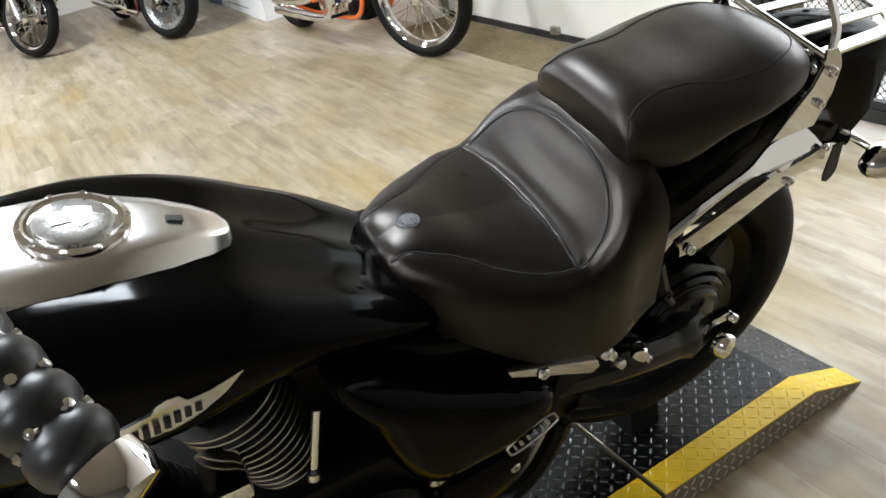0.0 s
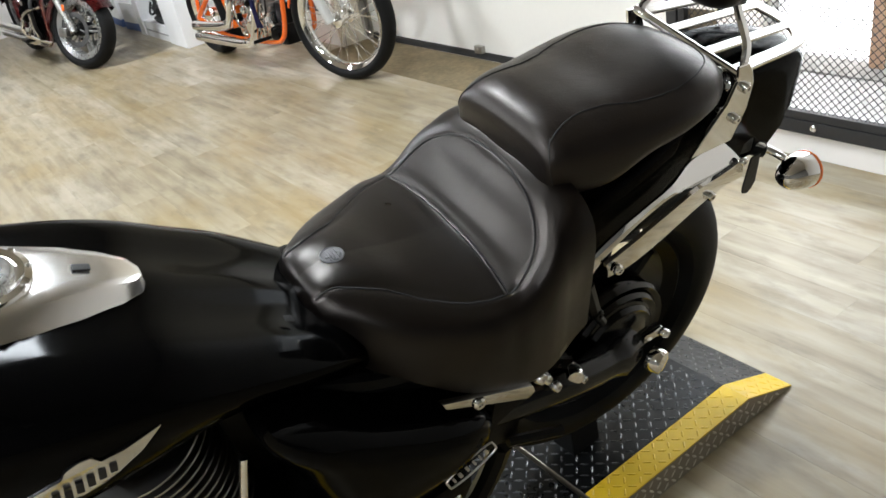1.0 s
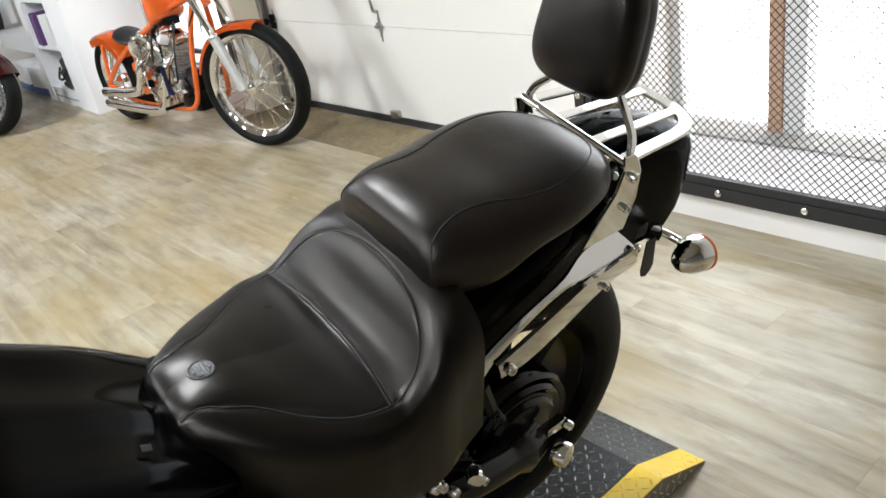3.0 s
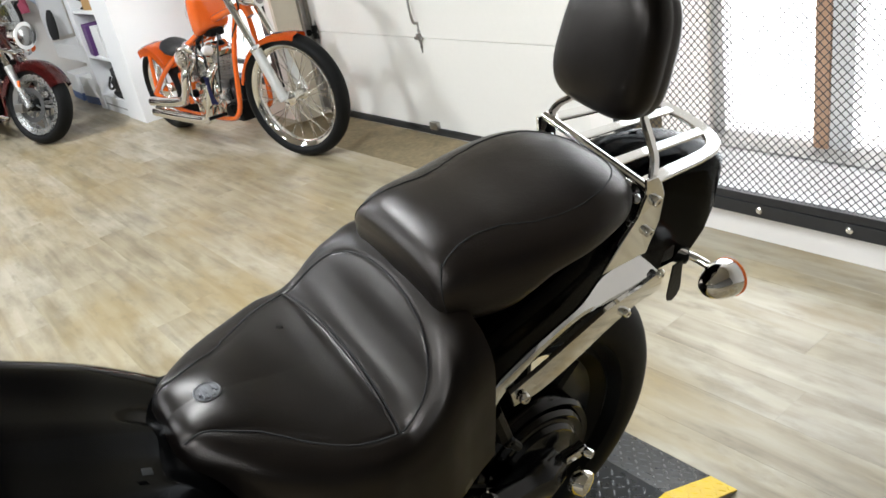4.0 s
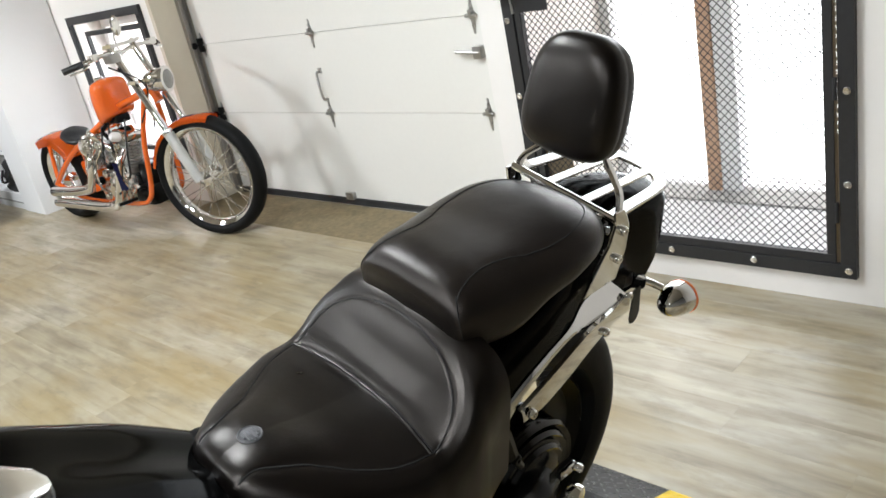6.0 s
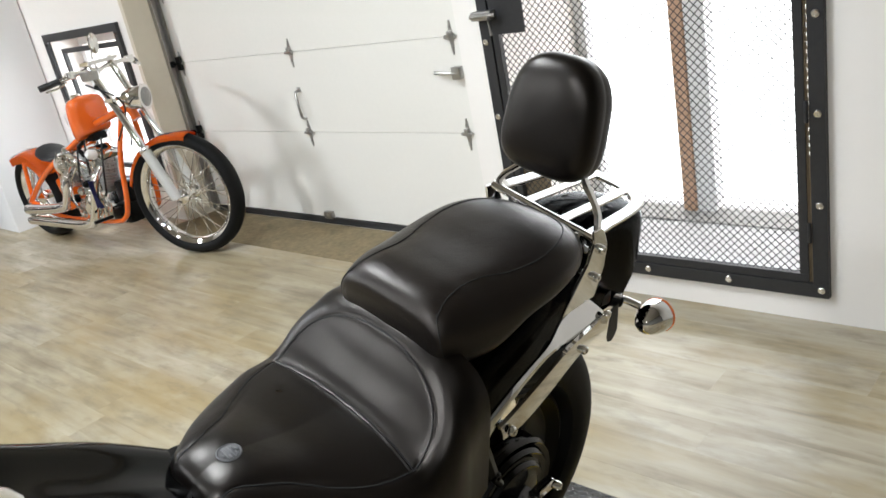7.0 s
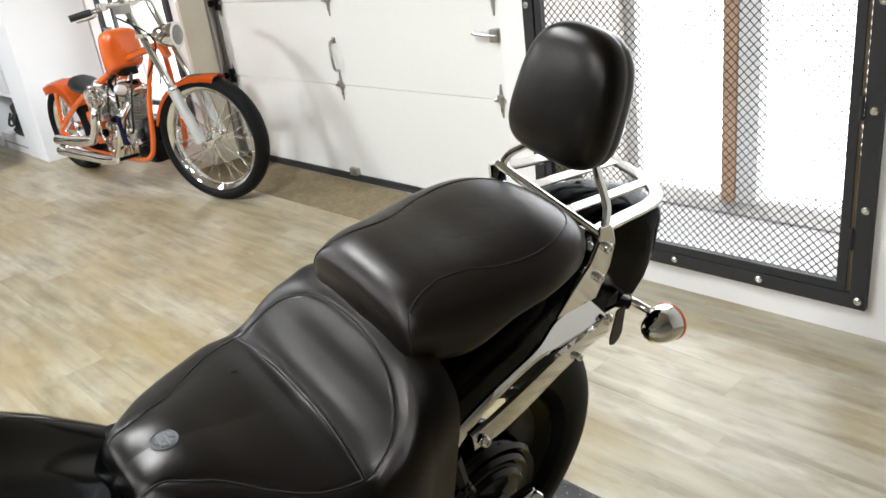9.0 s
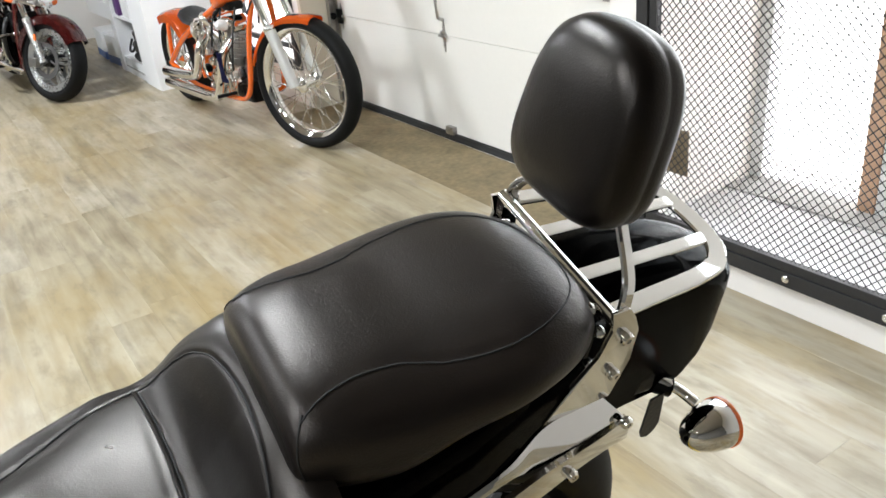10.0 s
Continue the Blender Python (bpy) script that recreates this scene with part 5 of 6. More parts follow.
def wire_wheel(parent, m, r, w, rim, n, name="front_wheel", hub_r=0.045, chrome="chrome"):
    """A spoked wheel whose axle is the y axis of m."""
    ax = m @ Matrix.Rotation(radians(-90), 4, "X")
    b = B()
    lathe(b, [(rim + 0.008, -w * 0.36), (rim + 0.012, -w * 0.33), (rim - 0.004, -w * 0.26), (rim - 0.014, -w * 0.1), (rim - 0.014, w * 0.1), (rim - 0.004, w * 0.26), (rim + 0.012, w * 0.33), (rim + 0.008, w * 0.36), (rim - 0.012, w * 0.27), (rim - 0.022, w * 0.08), (rim - 0.022, -w * 0.08), (rim - 0.012, -w * 0.27), (rim + 0.008, -w * 0.36)], ax, 56)
    wheel = part(name, b, chrome, parent, "chrome wire-spoked wheel")
    part("tyre", lathe(B(), tyre_profile(r, w, rim), ax, 64), "rubber", wheel, "black tyre")
    b = B()
    lathe(b, [(0.012, -0.085), (hub_r * 0.6, -0.07), (hub_r, -0.06), (hub_r, -0.05), (hub_r * 0.6, -0.04), (hub_r * 0.6, 0.04), (hub_r, 0.05), (hub_r, 0.06), (hub_r * 0.6, 0.07), (0.012, 0.085)], ax, 24)
    part("hub", b, chrome, wheel)
    for k in range(n):
        a = 2 * math.pi * k / n
        side = 1 if k % 2 else -1
        lead = (0.5 if (k // 2) % 2 else -0.5)
        p0 = ax @ Vector((hub_r * math.cos(a + lead * 1.6), hub_r * math.sin(a + lead * 1.6), side * 0.052))
        p1 = ax @ Vector(((rim - 0.016) * math.cos(a), (rim - 0.016) * math.sin(a), side * 0.006))
        b = B()
        rod(b, p0, p1, 0.0022, 5)
        part("spoke", b, "chrome", wheel)
    return wheel


def v_cylinder(parent, a, c, r, n, mat="alloy", name="cylinder"):
    a, c = Vector(a), Vector(c)
    d = (c - a).normalized()
    b = B()
    rod(b, a, c, r * 0.8, 24)
    cyl = part(name, b, mat, parent, "finned cylinder")
    for k in range(n):
        b = B()
        lathe(b, [(r * 0.78, 0), (r, 0), (r, 0.004), (r * 0.78, 0.004)], frame_at(a + d * (0.3 + 0.7 * k / n) * (c - a).length, d), 28)
        part("fin", b, mat, cyl)
    b = B()
    box(b, (r * 1.9, r * 1.7, 0.05), c + d * 0.02, 0.016, frame_at((0, 0, 0), d).to_3x3())
    part("rocker_cover", b, "chrome", cyl)
    return cyl


# ---- orange chopper ----
chop = thing("chopper", "orange custom chopper motorcycle with chrome engine and spoked front wheel", "motorcycle", pose(-4.505, 3.385, 0, 0.3, 0, 4.2))
steer = pose(1.565, 0, 0.372, 0, 0, 17)
wire_wheel(chop, steer, 0.372, 0.105, 0.298, 40)
rear = pose(-0.20, 0, 0.31)
wire_wheel(chop, rear, 0.31, 0.17, 0.225, 24, "rear_wheel", 0.06)
# frame
for s in (1, -1):
    b = B()
    tube(b, spline([(1.25, s * 0.03 - 0.03, 0.90), (1.11, s * 0.085, 0.62), (1.05, s * 0.11, 0.33), (0.99, s * 0.12, 0.235), (0.85, s * 0.12, 0.20), (0.45, s * 0.12, 0.19), (0.10, s * 0.125, 0.21), (-0.20, s * 0.13, 0.30)], 40), 0.0165, 10)
    part("down_tube", b, "orange", chop, "orange frame tube")
    b = B()
    tube(b, spline([(0.72, s * 0.03, 0.78), (0.58, s * 0.08, 0.70), (0.36, s * 0.12, 0.60), (0.08, s * 0.13, 0.47), (-0.20, s * 0.13, 0.30)], 24), 0.019, 10)
    part("seat_stay", b, "orange", chop, "orange frame tube")
    b = B()
    rod(b, (-0.18, s * 0.125, 0.31), (-0.13, s * 0.115, 0.58), 0.014)
    part("fender_strut", b, "orange", chop)
b = B()
tube(b, [(1.24, -0.04, 0.90), (0.72, 0, 0.80), (0.58, 0, 0.70)], 0.024, 10)
rod(b, (1.34, -0.03, 0.84), (1.285, -0.04, 0.96), 0.027, 16)
part("backbone", b, "orange", chop)
# tank
b = B()
rings = []
for x, zt, w, zm, zb in smooth_rows([(0.655, 0.86, 0.03, 0.80, 0.74), (0.670, 0.93, 0.07, 0.82, 0.715), (0.715, 0.995, 0.105, 0.85, 0.71), (0.78, 1.03, 0.122, 0.88, 0.73), (0.85, 1.038, 0.124, 0.90, 0.76), (0.92, 1.028, 0.110, 0.91, 0.79), (0.955, 1.0, 0.075, 0.91, 0.82), (0.97, 0.96, 0.03, 0.91, 0.86)], 26):
    x = 0.735 + (x - 0.81) * 0.58
    zt, zm, zb = 1.0 + (zt - 1.038) * 0.8, 0.86 + (zm - 0.9) * 0.8, 0.73 + (zb - 0.73) * 0.6
    right = spline([(x, 0, zt), (x, w * 0.5, zt - 0.006), (x, w * 0.9, zt - 0.25 * (zt - zm)), (x, w, zm), (x, w * 0.9, zb + 0.01), (x, w * 0.4, zb), (x, 0.0001, zb)], 18)
    rings.append([Vector((p.x, -p.y, p.z)) for p in reversed(right)][:-1] + right)
loft(b, rings)
ctank = part("fuel_tank", b, "orange", chop, "tall glossy orange fuel tank")
b = B()
lathe(b, [(0.028, 0), (0.03, 0.01), (0.022, 0.018), (0.0, 0.02)], frame_at((0.745, -0.04, 0.995), (0, 0, 1)), 20)
part("filler_cap", b, "chrome", ctank)
b = B()
plate(b, [(0.655, -0.100, 0.87), (0.662, -0.106, 0.90), (0.685, -0.116, 0.89), (0.69, -0.117, 0.85), (0.67, -0.108, 0.84)], (0, -1, 0), 0.003)
part("tank_mark", b, "steel", ctank, "small grey shape on the tank", smooth=False)
# seat, rear fender
b = B()
rings = []
for x, zt, w, zb in [(0.02, 0.665, 0.03, 0.64), (0.03, 0.684, 0.08, 0.62), (0.06, 0.674, 0.105, 0.60), (0.13, 0.640, 0.112, 0.575), (0.20, 0.622, 0.10, 0.565), (0.26, 0.625, 0.075, 0.57), (0.29, 0.62, 0.035, 0.585)]:
    rings.append([Vector((x, w * math.cos(a), (zt + zb) / 2 + (zt - zb) / 2 * math.sin(a))) for a in (2 * math.pi * k / 20 for k in range(20))])
loft(b, rings)
part("solo_seat", b, "leather_side", chop, "small black solo seat")
b = B()
rings = []
for k in range(24):
    a = math.radians(32 + 88 * k / 23)
    r, w = 0.332 + 0.012 * max(0.0, (k - 17) / 6) ** 2, 0.108
    c = Vector((math.cos(a), 0, math.sin(a)))
    o = Vector((-0.20, 0, 0.31))
    rings.append([o + c * (r - 0.07) + Vector((0, -w, 0)), o + c * (r - 0.015) + Vector((0, -w * 0.97, 0)), o + c * r + Vector((0, -w * 0.8, 0)), o + c * (r + 0.012), o + c * r + Vector((0, w * 0.8, 0)), o + c * (r - 0.015) + Vector((0, w * 0.97, 0)), o + c * (r - 0.07) + Vector((0, w, 0))])
loft(b, rings, closed=False)
bmesh.ops.solidify(b, geom=b.faces[:], thickness=0.004)
part("rear_fender", b, "orange", chop, "orange rear fender")
b = B()
box(b, (0.15, 0.19, 0.24), (0.27, 0, 0.36), 0.03, Euler((0, radians(-16), 0)).to_matrix())
part("oil_tank", b, "orange", chop, "orange oil tank under the seat")
b = B()
box(b, (0.20, 0.20, 0.17), (0.33, 0.0, 0.48), 0.05)
part("battery_cover", b, "chrome_soft", chop)
# engine
b = B()
lathe(b, [(0.0, -0.12), (0.09, -0.12), (0.125, -0.10), (0.135, 0.0), (0.125, 0.10), (0.0, 0.12)], frame_at((0.66, 0, 0.30), (0, 1, 0)), 32)
box(b, (0.26, 0.16, 0.16), (0.44, 0.0, 0.25), 0.04)
part("crankcase", b, "chrome_soft", chop, "polished engine case")
b = B()
lathe(b, [(0.10, 0.0), (0.10, 0.03), (0.07, 0.05), (0.05, 0.05), (0.045, 0.06), (0.0, 0.06)], frame_at((0.68, -0.11, 0.29), (0, -1, 0)), 32)
part("cam_cover", b, "chrome", chop, "round chrome cam cover")
v_cylinder(chop, (0.62, -0.01, 0.36), (0.50, -0.01, 0.62), 0.085, 9, "alloy")
v_cylinder(chop, (0.70, -0.01, 0.36), (0.82, -0.01, 0.62), 0.074, 9, "alloy")
# black boxes added to darken the see-through gaps in the engine
b = B()
box(b, (0.30, 0.12, 0.26), (0.60, 0.03, 0.50), 0.03)
box(b, (0.16, 0.10, 0.16), (0.88, 0.02, 0.36), 0.03)
part("engine_block", b, "cast_black", chop, "black infill darkening the gaps between the cylinders")
b = B()
for x0, x1 in ((0.60, 0.55), (0.64, 0.52), (0.70, 0.76), (0.74, 0.80)):
    rod(b, (x0, -0.085, 0.36), (x1, -0.095, 0.60), 0.009, 8)
part("push_rods", b, "chrome", chop)
b = B()
lathe(b, [(0.0, -0.05), (0.05, -0.05), (0.075, -0.03), (0.075, 0.0), (0.06, 0.02), (0.0, 0.03)], frame_at((0.46, -0.13, 0.585), (0.3, -1, 0.1)), 28)
for k in range(7):
    a = math.radians(-50 + k * 25)
    box(b, (0.09, 0.008, 0.006), Vector((0.46, -0.155, 0.585)) + Vector((0.02, 0, (k - 3) * 0.017)), 0.002)
part("air_cleaner", b, "chrome", chop, "finned chrome air cleaner")
b = B()
tube(b, spline([(0.55, -0.09, 0.55), (0.63, -0.12, 0.60), (0.68, -0.09, 0.56)], 12), 0.022, 10)
box(b, (0.05, 0.06, 0.07), (0.68, -0.06, 0.52), 0.012)
part("carburettor", b, "chrome_soft", chop)
# bright covers, lines and bolts that crowd the engine's right side
for x0, z0, x1, z1 in ((0.47, 0.655, 0.55, 0.60), (0.78, 0.60, 0.87, 0.655)):
    b = B()
    tube(b, spline([(x0, -0.06, z0), ((x0 + x1) / 2, -0.10, (z0 + z1) / 2 + 0.03), (x1, -0.06, z1)], 12), [0.018, 0.022, 0.026, 0.03, 0.033, 0.034, 0.034, 0.033, 0.03, 0.026, 0.022, 0.018], 12)
    part("rocker_box", b, "chrome", chop, "rounded chrome rocker box")
for pts in ([(0.58, -0.12, 0.24), (0.50, -0.16, 0.32), (0.52, -0.15, 0.46), (0.60, -0.12, 0.56)], [(0.76, -0.12, 0.22), (0.83, -0.15, 0.34), (0.80, -0.14, 0.50), (0.72, -0.10, 0.60)], [(0.40, -0.10, 0.30), (0.36, -0.15, 0.40), (0.44, -0.15, 0.52)]):
    b = B()
    tube(b, spline(pts, 22), 0.0075, 8)
    part("oil_line", b, "chrome", chop)
for pts in ([(0.62, -0.07, 0.70), (0.68, -0.13, 0.62), (0.62, -0.13, 0.50)], [(0.70, -0.06, 0.72), (0.78, -0.13, 0.60), (0.76, -0.12, 0.46)], [(0.90, -0.05, 0.74), (0.93, -0.12, 0.56), (0.90, -0.14, 0.40)], [(0.55, -0.07, 0.66), (0.48, -0.15, 0.56), (0.50, -0.16, 0.42)]):
    b = B()
    tube(b, spline(pts, 20), 0.006, 7)
    part("wire", b, "seal", chop, "black hose")
for k in range(8):
    a = 2 * math.pi * k / 8
    b = B()
    bolt(b, (0.68 + 0.085 * math.cos(a), -0.142, 0.29 + 0.085 * math.sin(a)), (0, -1, 0), 0.009, 0.010)
    part("case_bolt", b, "chrome", chop)
for x, y, z, r, mat in ((0.57, -0.13, 0.40, 0.030, "chrome"), (0.78, -0.12, 0.38, 0.026, "chrome"), (0.66, -0.13, 0.45, 0.024, "cast_black"), (0.84, -0.12, 0.30, 0.034, "chrome_soft"), (0.52, -0.13, 0.24, 0.032, "chrome"), (0.44, -0.13, 0.34, 0.030, "cast_black")):
    b = B()
    lathe(b, [(r, -0.03), (r, 0.0), (r * 0.85, 0.010), (r * 0.5, 0.014), (r * 0.45, 0.02), (0.0, 0.022)], frame_at((x, y, z), (0.1, -1, 0.1)), 20)
    part("cover_cap", b, mat, chop)
b = B()
for k in range(9):
    a = math.radians(-80 + 20 * k)
    c, d = Vector((0.44, -0.165, 0.585)), Vector((math.cos(a), 0, math.sin(a)))
    rod(b, c + d * 0.02, c + d * 0.078 + Vector((0, 0.02, 0)), 0.0065, 6)
part("cleaner_fins", b, "chrome", chop, "radial fins of the air cleaner")
b = B()
box(b, (0.11, 0.10, 0.05), (0.75, 0.0, 0.735), 0.012)
tube(b, spline([(0.70, -0.06, 0.72), (0.66, -0.09, 0.68), (0.68, -0.08, 0.62)], 12), 0.014, 8)
part("ignition_coil", b, "cast_black", chop, "black coil below the tank")
# exhausts
for pts, r in (([(0.50, -0.10, 0.56), (0.52, -0.17, 0.50), (0.51, -0.19, 0.43), (0.46, -0.20, 0.34), (0.38, -0.20, 0.305), (0.16, -0.205, 0.285), (-0.10, -0.21, 0.275)], 0.026), ([(0.86, -0.10, 0.56), (0.86, -0.17, 0.48), (0.82, -0.19, 0.36), (0.74, -0.20, 0.235), (0.62, -0.20, 0.20), (0.25, -0.205, 0.195), (-0.10, -0.21, 0.198)], 0.026)):
    b = B()
    tube(b, spline(pts, 40), [r] * 22 + [r * 1.35] * 18, 14)
    part("exhaust_pipe", b, "chrome", chop, "chrome exhaust pipe")
b = B()
lathe(b, [(0.02, 0), (0.03, 0.01), (0.03, 0.05), (0.015, 0.07), (0, 0.07)], frame_at((0.93, -0.14, 0.655), (0.2, -0.6, 0.2)), 16)
part("horn_cap", b, "box_white", chop, "small pale round cover")
b = B()
rings = [[Vector((0.86 + 0.05 * (u - 0.5) + 0.03 * k / 5, -0.20 + 0.012 * math.sin(u * 9 + k), 0.50 - 0.035 * k)) for u in (j / 8 for j in range(9))] for k in range(6)]
loft(b, rings, closed=False)
bmesh.ops.solidify(b, geom=b.faces[:], thickness=0.012)
part("blue_cloth", b, "blue_cloth", chop, "dark blue cloth tied to the frame")
b = B()
box(b, (0.15, 0.16, 0.14), (0.90, 0.0, 0.24), 0.03)
lathe(b, [(0.05, 0), (0.055, 0.02), (0.05, 0.04), (0, 0.045)], frame_at((0.90, -0.08, 0.24), (0, -1, 0)), 20)
part("front_drive", b, "cast_black", chop, "black primary drive")
b = B()
rod(b, (0.86, -0.13, 0.24), (0.84, -0.25, 0.24), 0.012)
part("foot_peg", b, "cast_black", chop)
b = B()
tube(b, [(0.62, 0.13, 0.12), (0.60, 0.24, 0.06), (0.58, 0.29, 0.005)], 0.012, 8)
part("kick_stand", b, "chrome", chop)
# fork, fender, light, bars
cs, sn = math.cos(radians(17)), math.sin(radians(17))


def st(x, y, z):
    """From the steered fork's frame (x ahead of the axle, y left) to the chopper's."""
    return Vector((1.565 + x * cs - y * sn, x * sn + y * cs, z))


for s in (1, -1):
    b = B()
    rod(b, st(-0.015, s * 0.092, 0.37), st(-0.126, s * 0.092, 0.675), 0.030, 18)
    leg = part("fork_slider", b, "slider_alloy", chop, "pale alloy fork slider")
    b = B()
    rod(b, st(-0.118, s * 0.092, 0.655), st(-0.335, s * 0.092, 1.195), 0.021, 16)
    lathe(b, [(0.026, 0), (0.028, 0.005), (0.02, 0.014), (0, 0.016)], frame_at(st(-0.335, s * 0.092, 1.195), (-0.47, 0, 0.88)), 14)
    part("fork_tube", b, "chrome", chop, "long chrome fork tube")
    b = B()
    lathe(b, [(0.033, 0.0), (0.036, 0.006), (0.036, 0.02), (0.033, 0.026)], frame_at(st(-0.122, s * 0.092, 0.665), (-0.47, 0, 0.88)), 18)
    part("fork_seal", b, "chrome_soft", leg)
for q in (-0.245, -0.33):
    b = B()
    z = 0.355 + (-q) * 2.53
    plate(b, [st(q - 0.03, -0.12, z), st(q + 0.03, -0.12, z), st(q + 0.05, 0.0, z), st(q + 0.03, 0.12, z), st(q - 0.03, 0.12, z), st(q - 0.05, 0, z)], (0.5, 0, 0.85), 0.025)
    part("fork_yoke", b, "chrome", chop)
b = B()
rings = []
for k in range(26):
    a = math.radians(70 + 92 * k / 25)
    r, w = 0.392 + 0.016 * max(0, (5 - k) / 5), 0.058
    rings.append([st(math.cos(a) * q, y, 0.345 + math.sin(a) * q) for q, y in ((r - 0.032, -w), (r - 0.012, -w * 0.95), (r, -w * 0.7), (r + 0.006, 0), (r, w * 0.7), (r - 0.012, w * 0.95), (r - 0.032, w))])
loft(b, rings, closed=False)
bmesh.ops.solidify(b, geom=b.faces[:], thickness=0.004)
part("front_fender", b, "orange", chop, "orange front fender")
b = B()
mm = frame_at(st(-0.160, 0, 0.965), (0.88, 0.47, -0.05)) @ Matrix.Diagonal((0.78, 0.78, 0.9, 1))
lathe(b, [(0.0, -0.10), (0.04, -0.09), (0.07, -0.05), (0.085, 0.0), (0.088, 0.05), (0.094, 0.055), (0.094, 0.075), (0.084, 0.078)], mm, 32)
light = part("headlight", b, "chrome", chop, "chrome headlight")
b = B()
lathe(b, [(0.084, 0.07), (0.06, 0.085), (0.0, 0.092)], mm, 28)
part("headlight_lens", b, "lamp_glass", light, "silvery headlight glass")
b = B()
rod(b, st(-0.190, 0, 0.93), st(-0.244, 0, 0.93), 0.015)
part("headlight_bracket", b, "chrome", light)
for s in (1, -1):
    b = B()
    tube(b, spline([st(-0.333, 0, 1.150), st(-0.333, s * 0.08, 1.165), st(-0.318, s * 0.19, 1.165), st(-0.348, s * 0.29, 1.150), st(-0.414, s * 0.38, 1.135)], 24), 0.0125, 10)
    bar = part("handlebar", b, "chrome", chop, "chrome handlebar")
    b = B()
    rod(b, st(-0.351, s * 0.30, 1.150), st(-0.418, s * 0.39, 1.133), 0.018, 14)
    part("grip", b, "grip_rubber", bar, "black rubber grip")
    b = B()
    tube(b, spline([st(-0.326, s * 0.28, 1.135), st(-0.333, s * 0.33, 1.120), st(-0.385, s * 0.38, 1.110)], 10), 0.006, 6)
    box(b, (0.04, 0.05, 0.04), st(-0.326, s * 0.24, 1.165), 0.008)
    part("lever", b, "chrome", bar)
    if s > 0:
        continue
    b = B()
    tube(b, spline([st(-0.300, s * 0.05, 1.130), st(-0.307, s * 0.06, 1.220), st(-0.300, s * 0.05, 1.280)], 10), 0.005, 6)
    lathe(b, [(0.0, -0.012), (0.04, -0.008), (0.048, 0.0), (0.044, 0.006), (0.0, 0.006)], frame_at(st(-0.285, s * 0.04, 1.300), (-1, 0, 0.1)) @ Matrix.Diagonal((0.65, 1.2, 1, 1)), 24)
    part("mirror", b, "chrome", bar, "small chrome mirror")
b = B()
tube(b, spline([st(-0.300, -0.12, 1.080), st(-0.226, -0.10, 0.970), st(-0.211, -0.06, 0.85), st(-0.248, -0.05, 0.70)], 20), 0.006, 6)
tube(b, spline([st(-0.285, -0.20, 1.100), st(-0.152, -0.14, 1.000), st(-0.196, -0.07, 0.90), st(-0.300, -0.08, 0.75)], 20), 0.005, 6)
part("cables", b, "cast_black", chop)
b = B()
box(b, (0.08, 0.07, 0.05), st(-0.263, -0.17, 1.140), 0.01)
part("switch_box", b, "steel", chop)


# ---- the two other parked motorcycles ----
def cast_wheel(parent, m, r, w, rim, name="front_wheel"):
    ax = m @ Matrix.Rotation(radians(-90), 4, "X")
    b = B()
    lathe(b, [(rim + 0.008, -w * 0.4), (rim + 0.012, -w * 0.36), (rim - 0.02, -w * 0.28), (rim - 0.024, w * 0.28), (rim + 0.012, w * 0.36), (rim + 0.008, w * 0.4), (rim - 0.03, w * 0.3), (rim - 0.034, -w * 0.3), (rim + 0.008, -w * 0.4)], ax, 48)
    wheel = part(name, b, "alloy", parent, "silver cast wheel")
    part("tyre", lathe(B(), tyre_profile(r, w, rim), ax, 64), "rubber", wheel, "black tyre")
    for k in range(5):
        a = 2 * math.pi * k / 5
        for off in (-0.13, 0.13):
            b = B()
            tube(b, [ax @ Vector((0.05 * math.cos(a + off * 2), 0.05 * math.sin(a + off * 2), 0)), ax @ Vector(((rim - 0.026) * math.cos(a + off), (rim - 0.026) * math.sin(a + off), 0))], 0.013, 8, up=tuple((ax.to_3x3() @ Vector((0, 0, 1)))))
            part("spoke", b, "alloy", wheel)
    b = B()
    lathe(b, [(0.015, -0.08), (0.05, -0.07), (0.055, 0.0), (0.05, 0.07), (0.015, 0.08)], ax, 24)
    part("hub", b, "cast_black", wheel)
    for s in (-1, 1):
        b = B()
        lathe(b, [(0.098, s * 0.072), (0.136, s * 0.072), (0.136, s * 0.077), (0.098, s * 0.077), (0.098, s * 0.072)], ax, 40)
        for k in range(5):
            a = 2 * math.pi * k / 5
            rod(b, ax @ Vector((0.045 * math.cos(a), 0.045 * math.sin(a), s * 0.07)), ax @ Vector((0.10 * math.cos(a + 0.25), 0.10 * math.sin(a + 0.25), s * 0.0745)), 0.008, 6)
        part("brake_disc", b, "disc_grey", wheel)
    return wheel


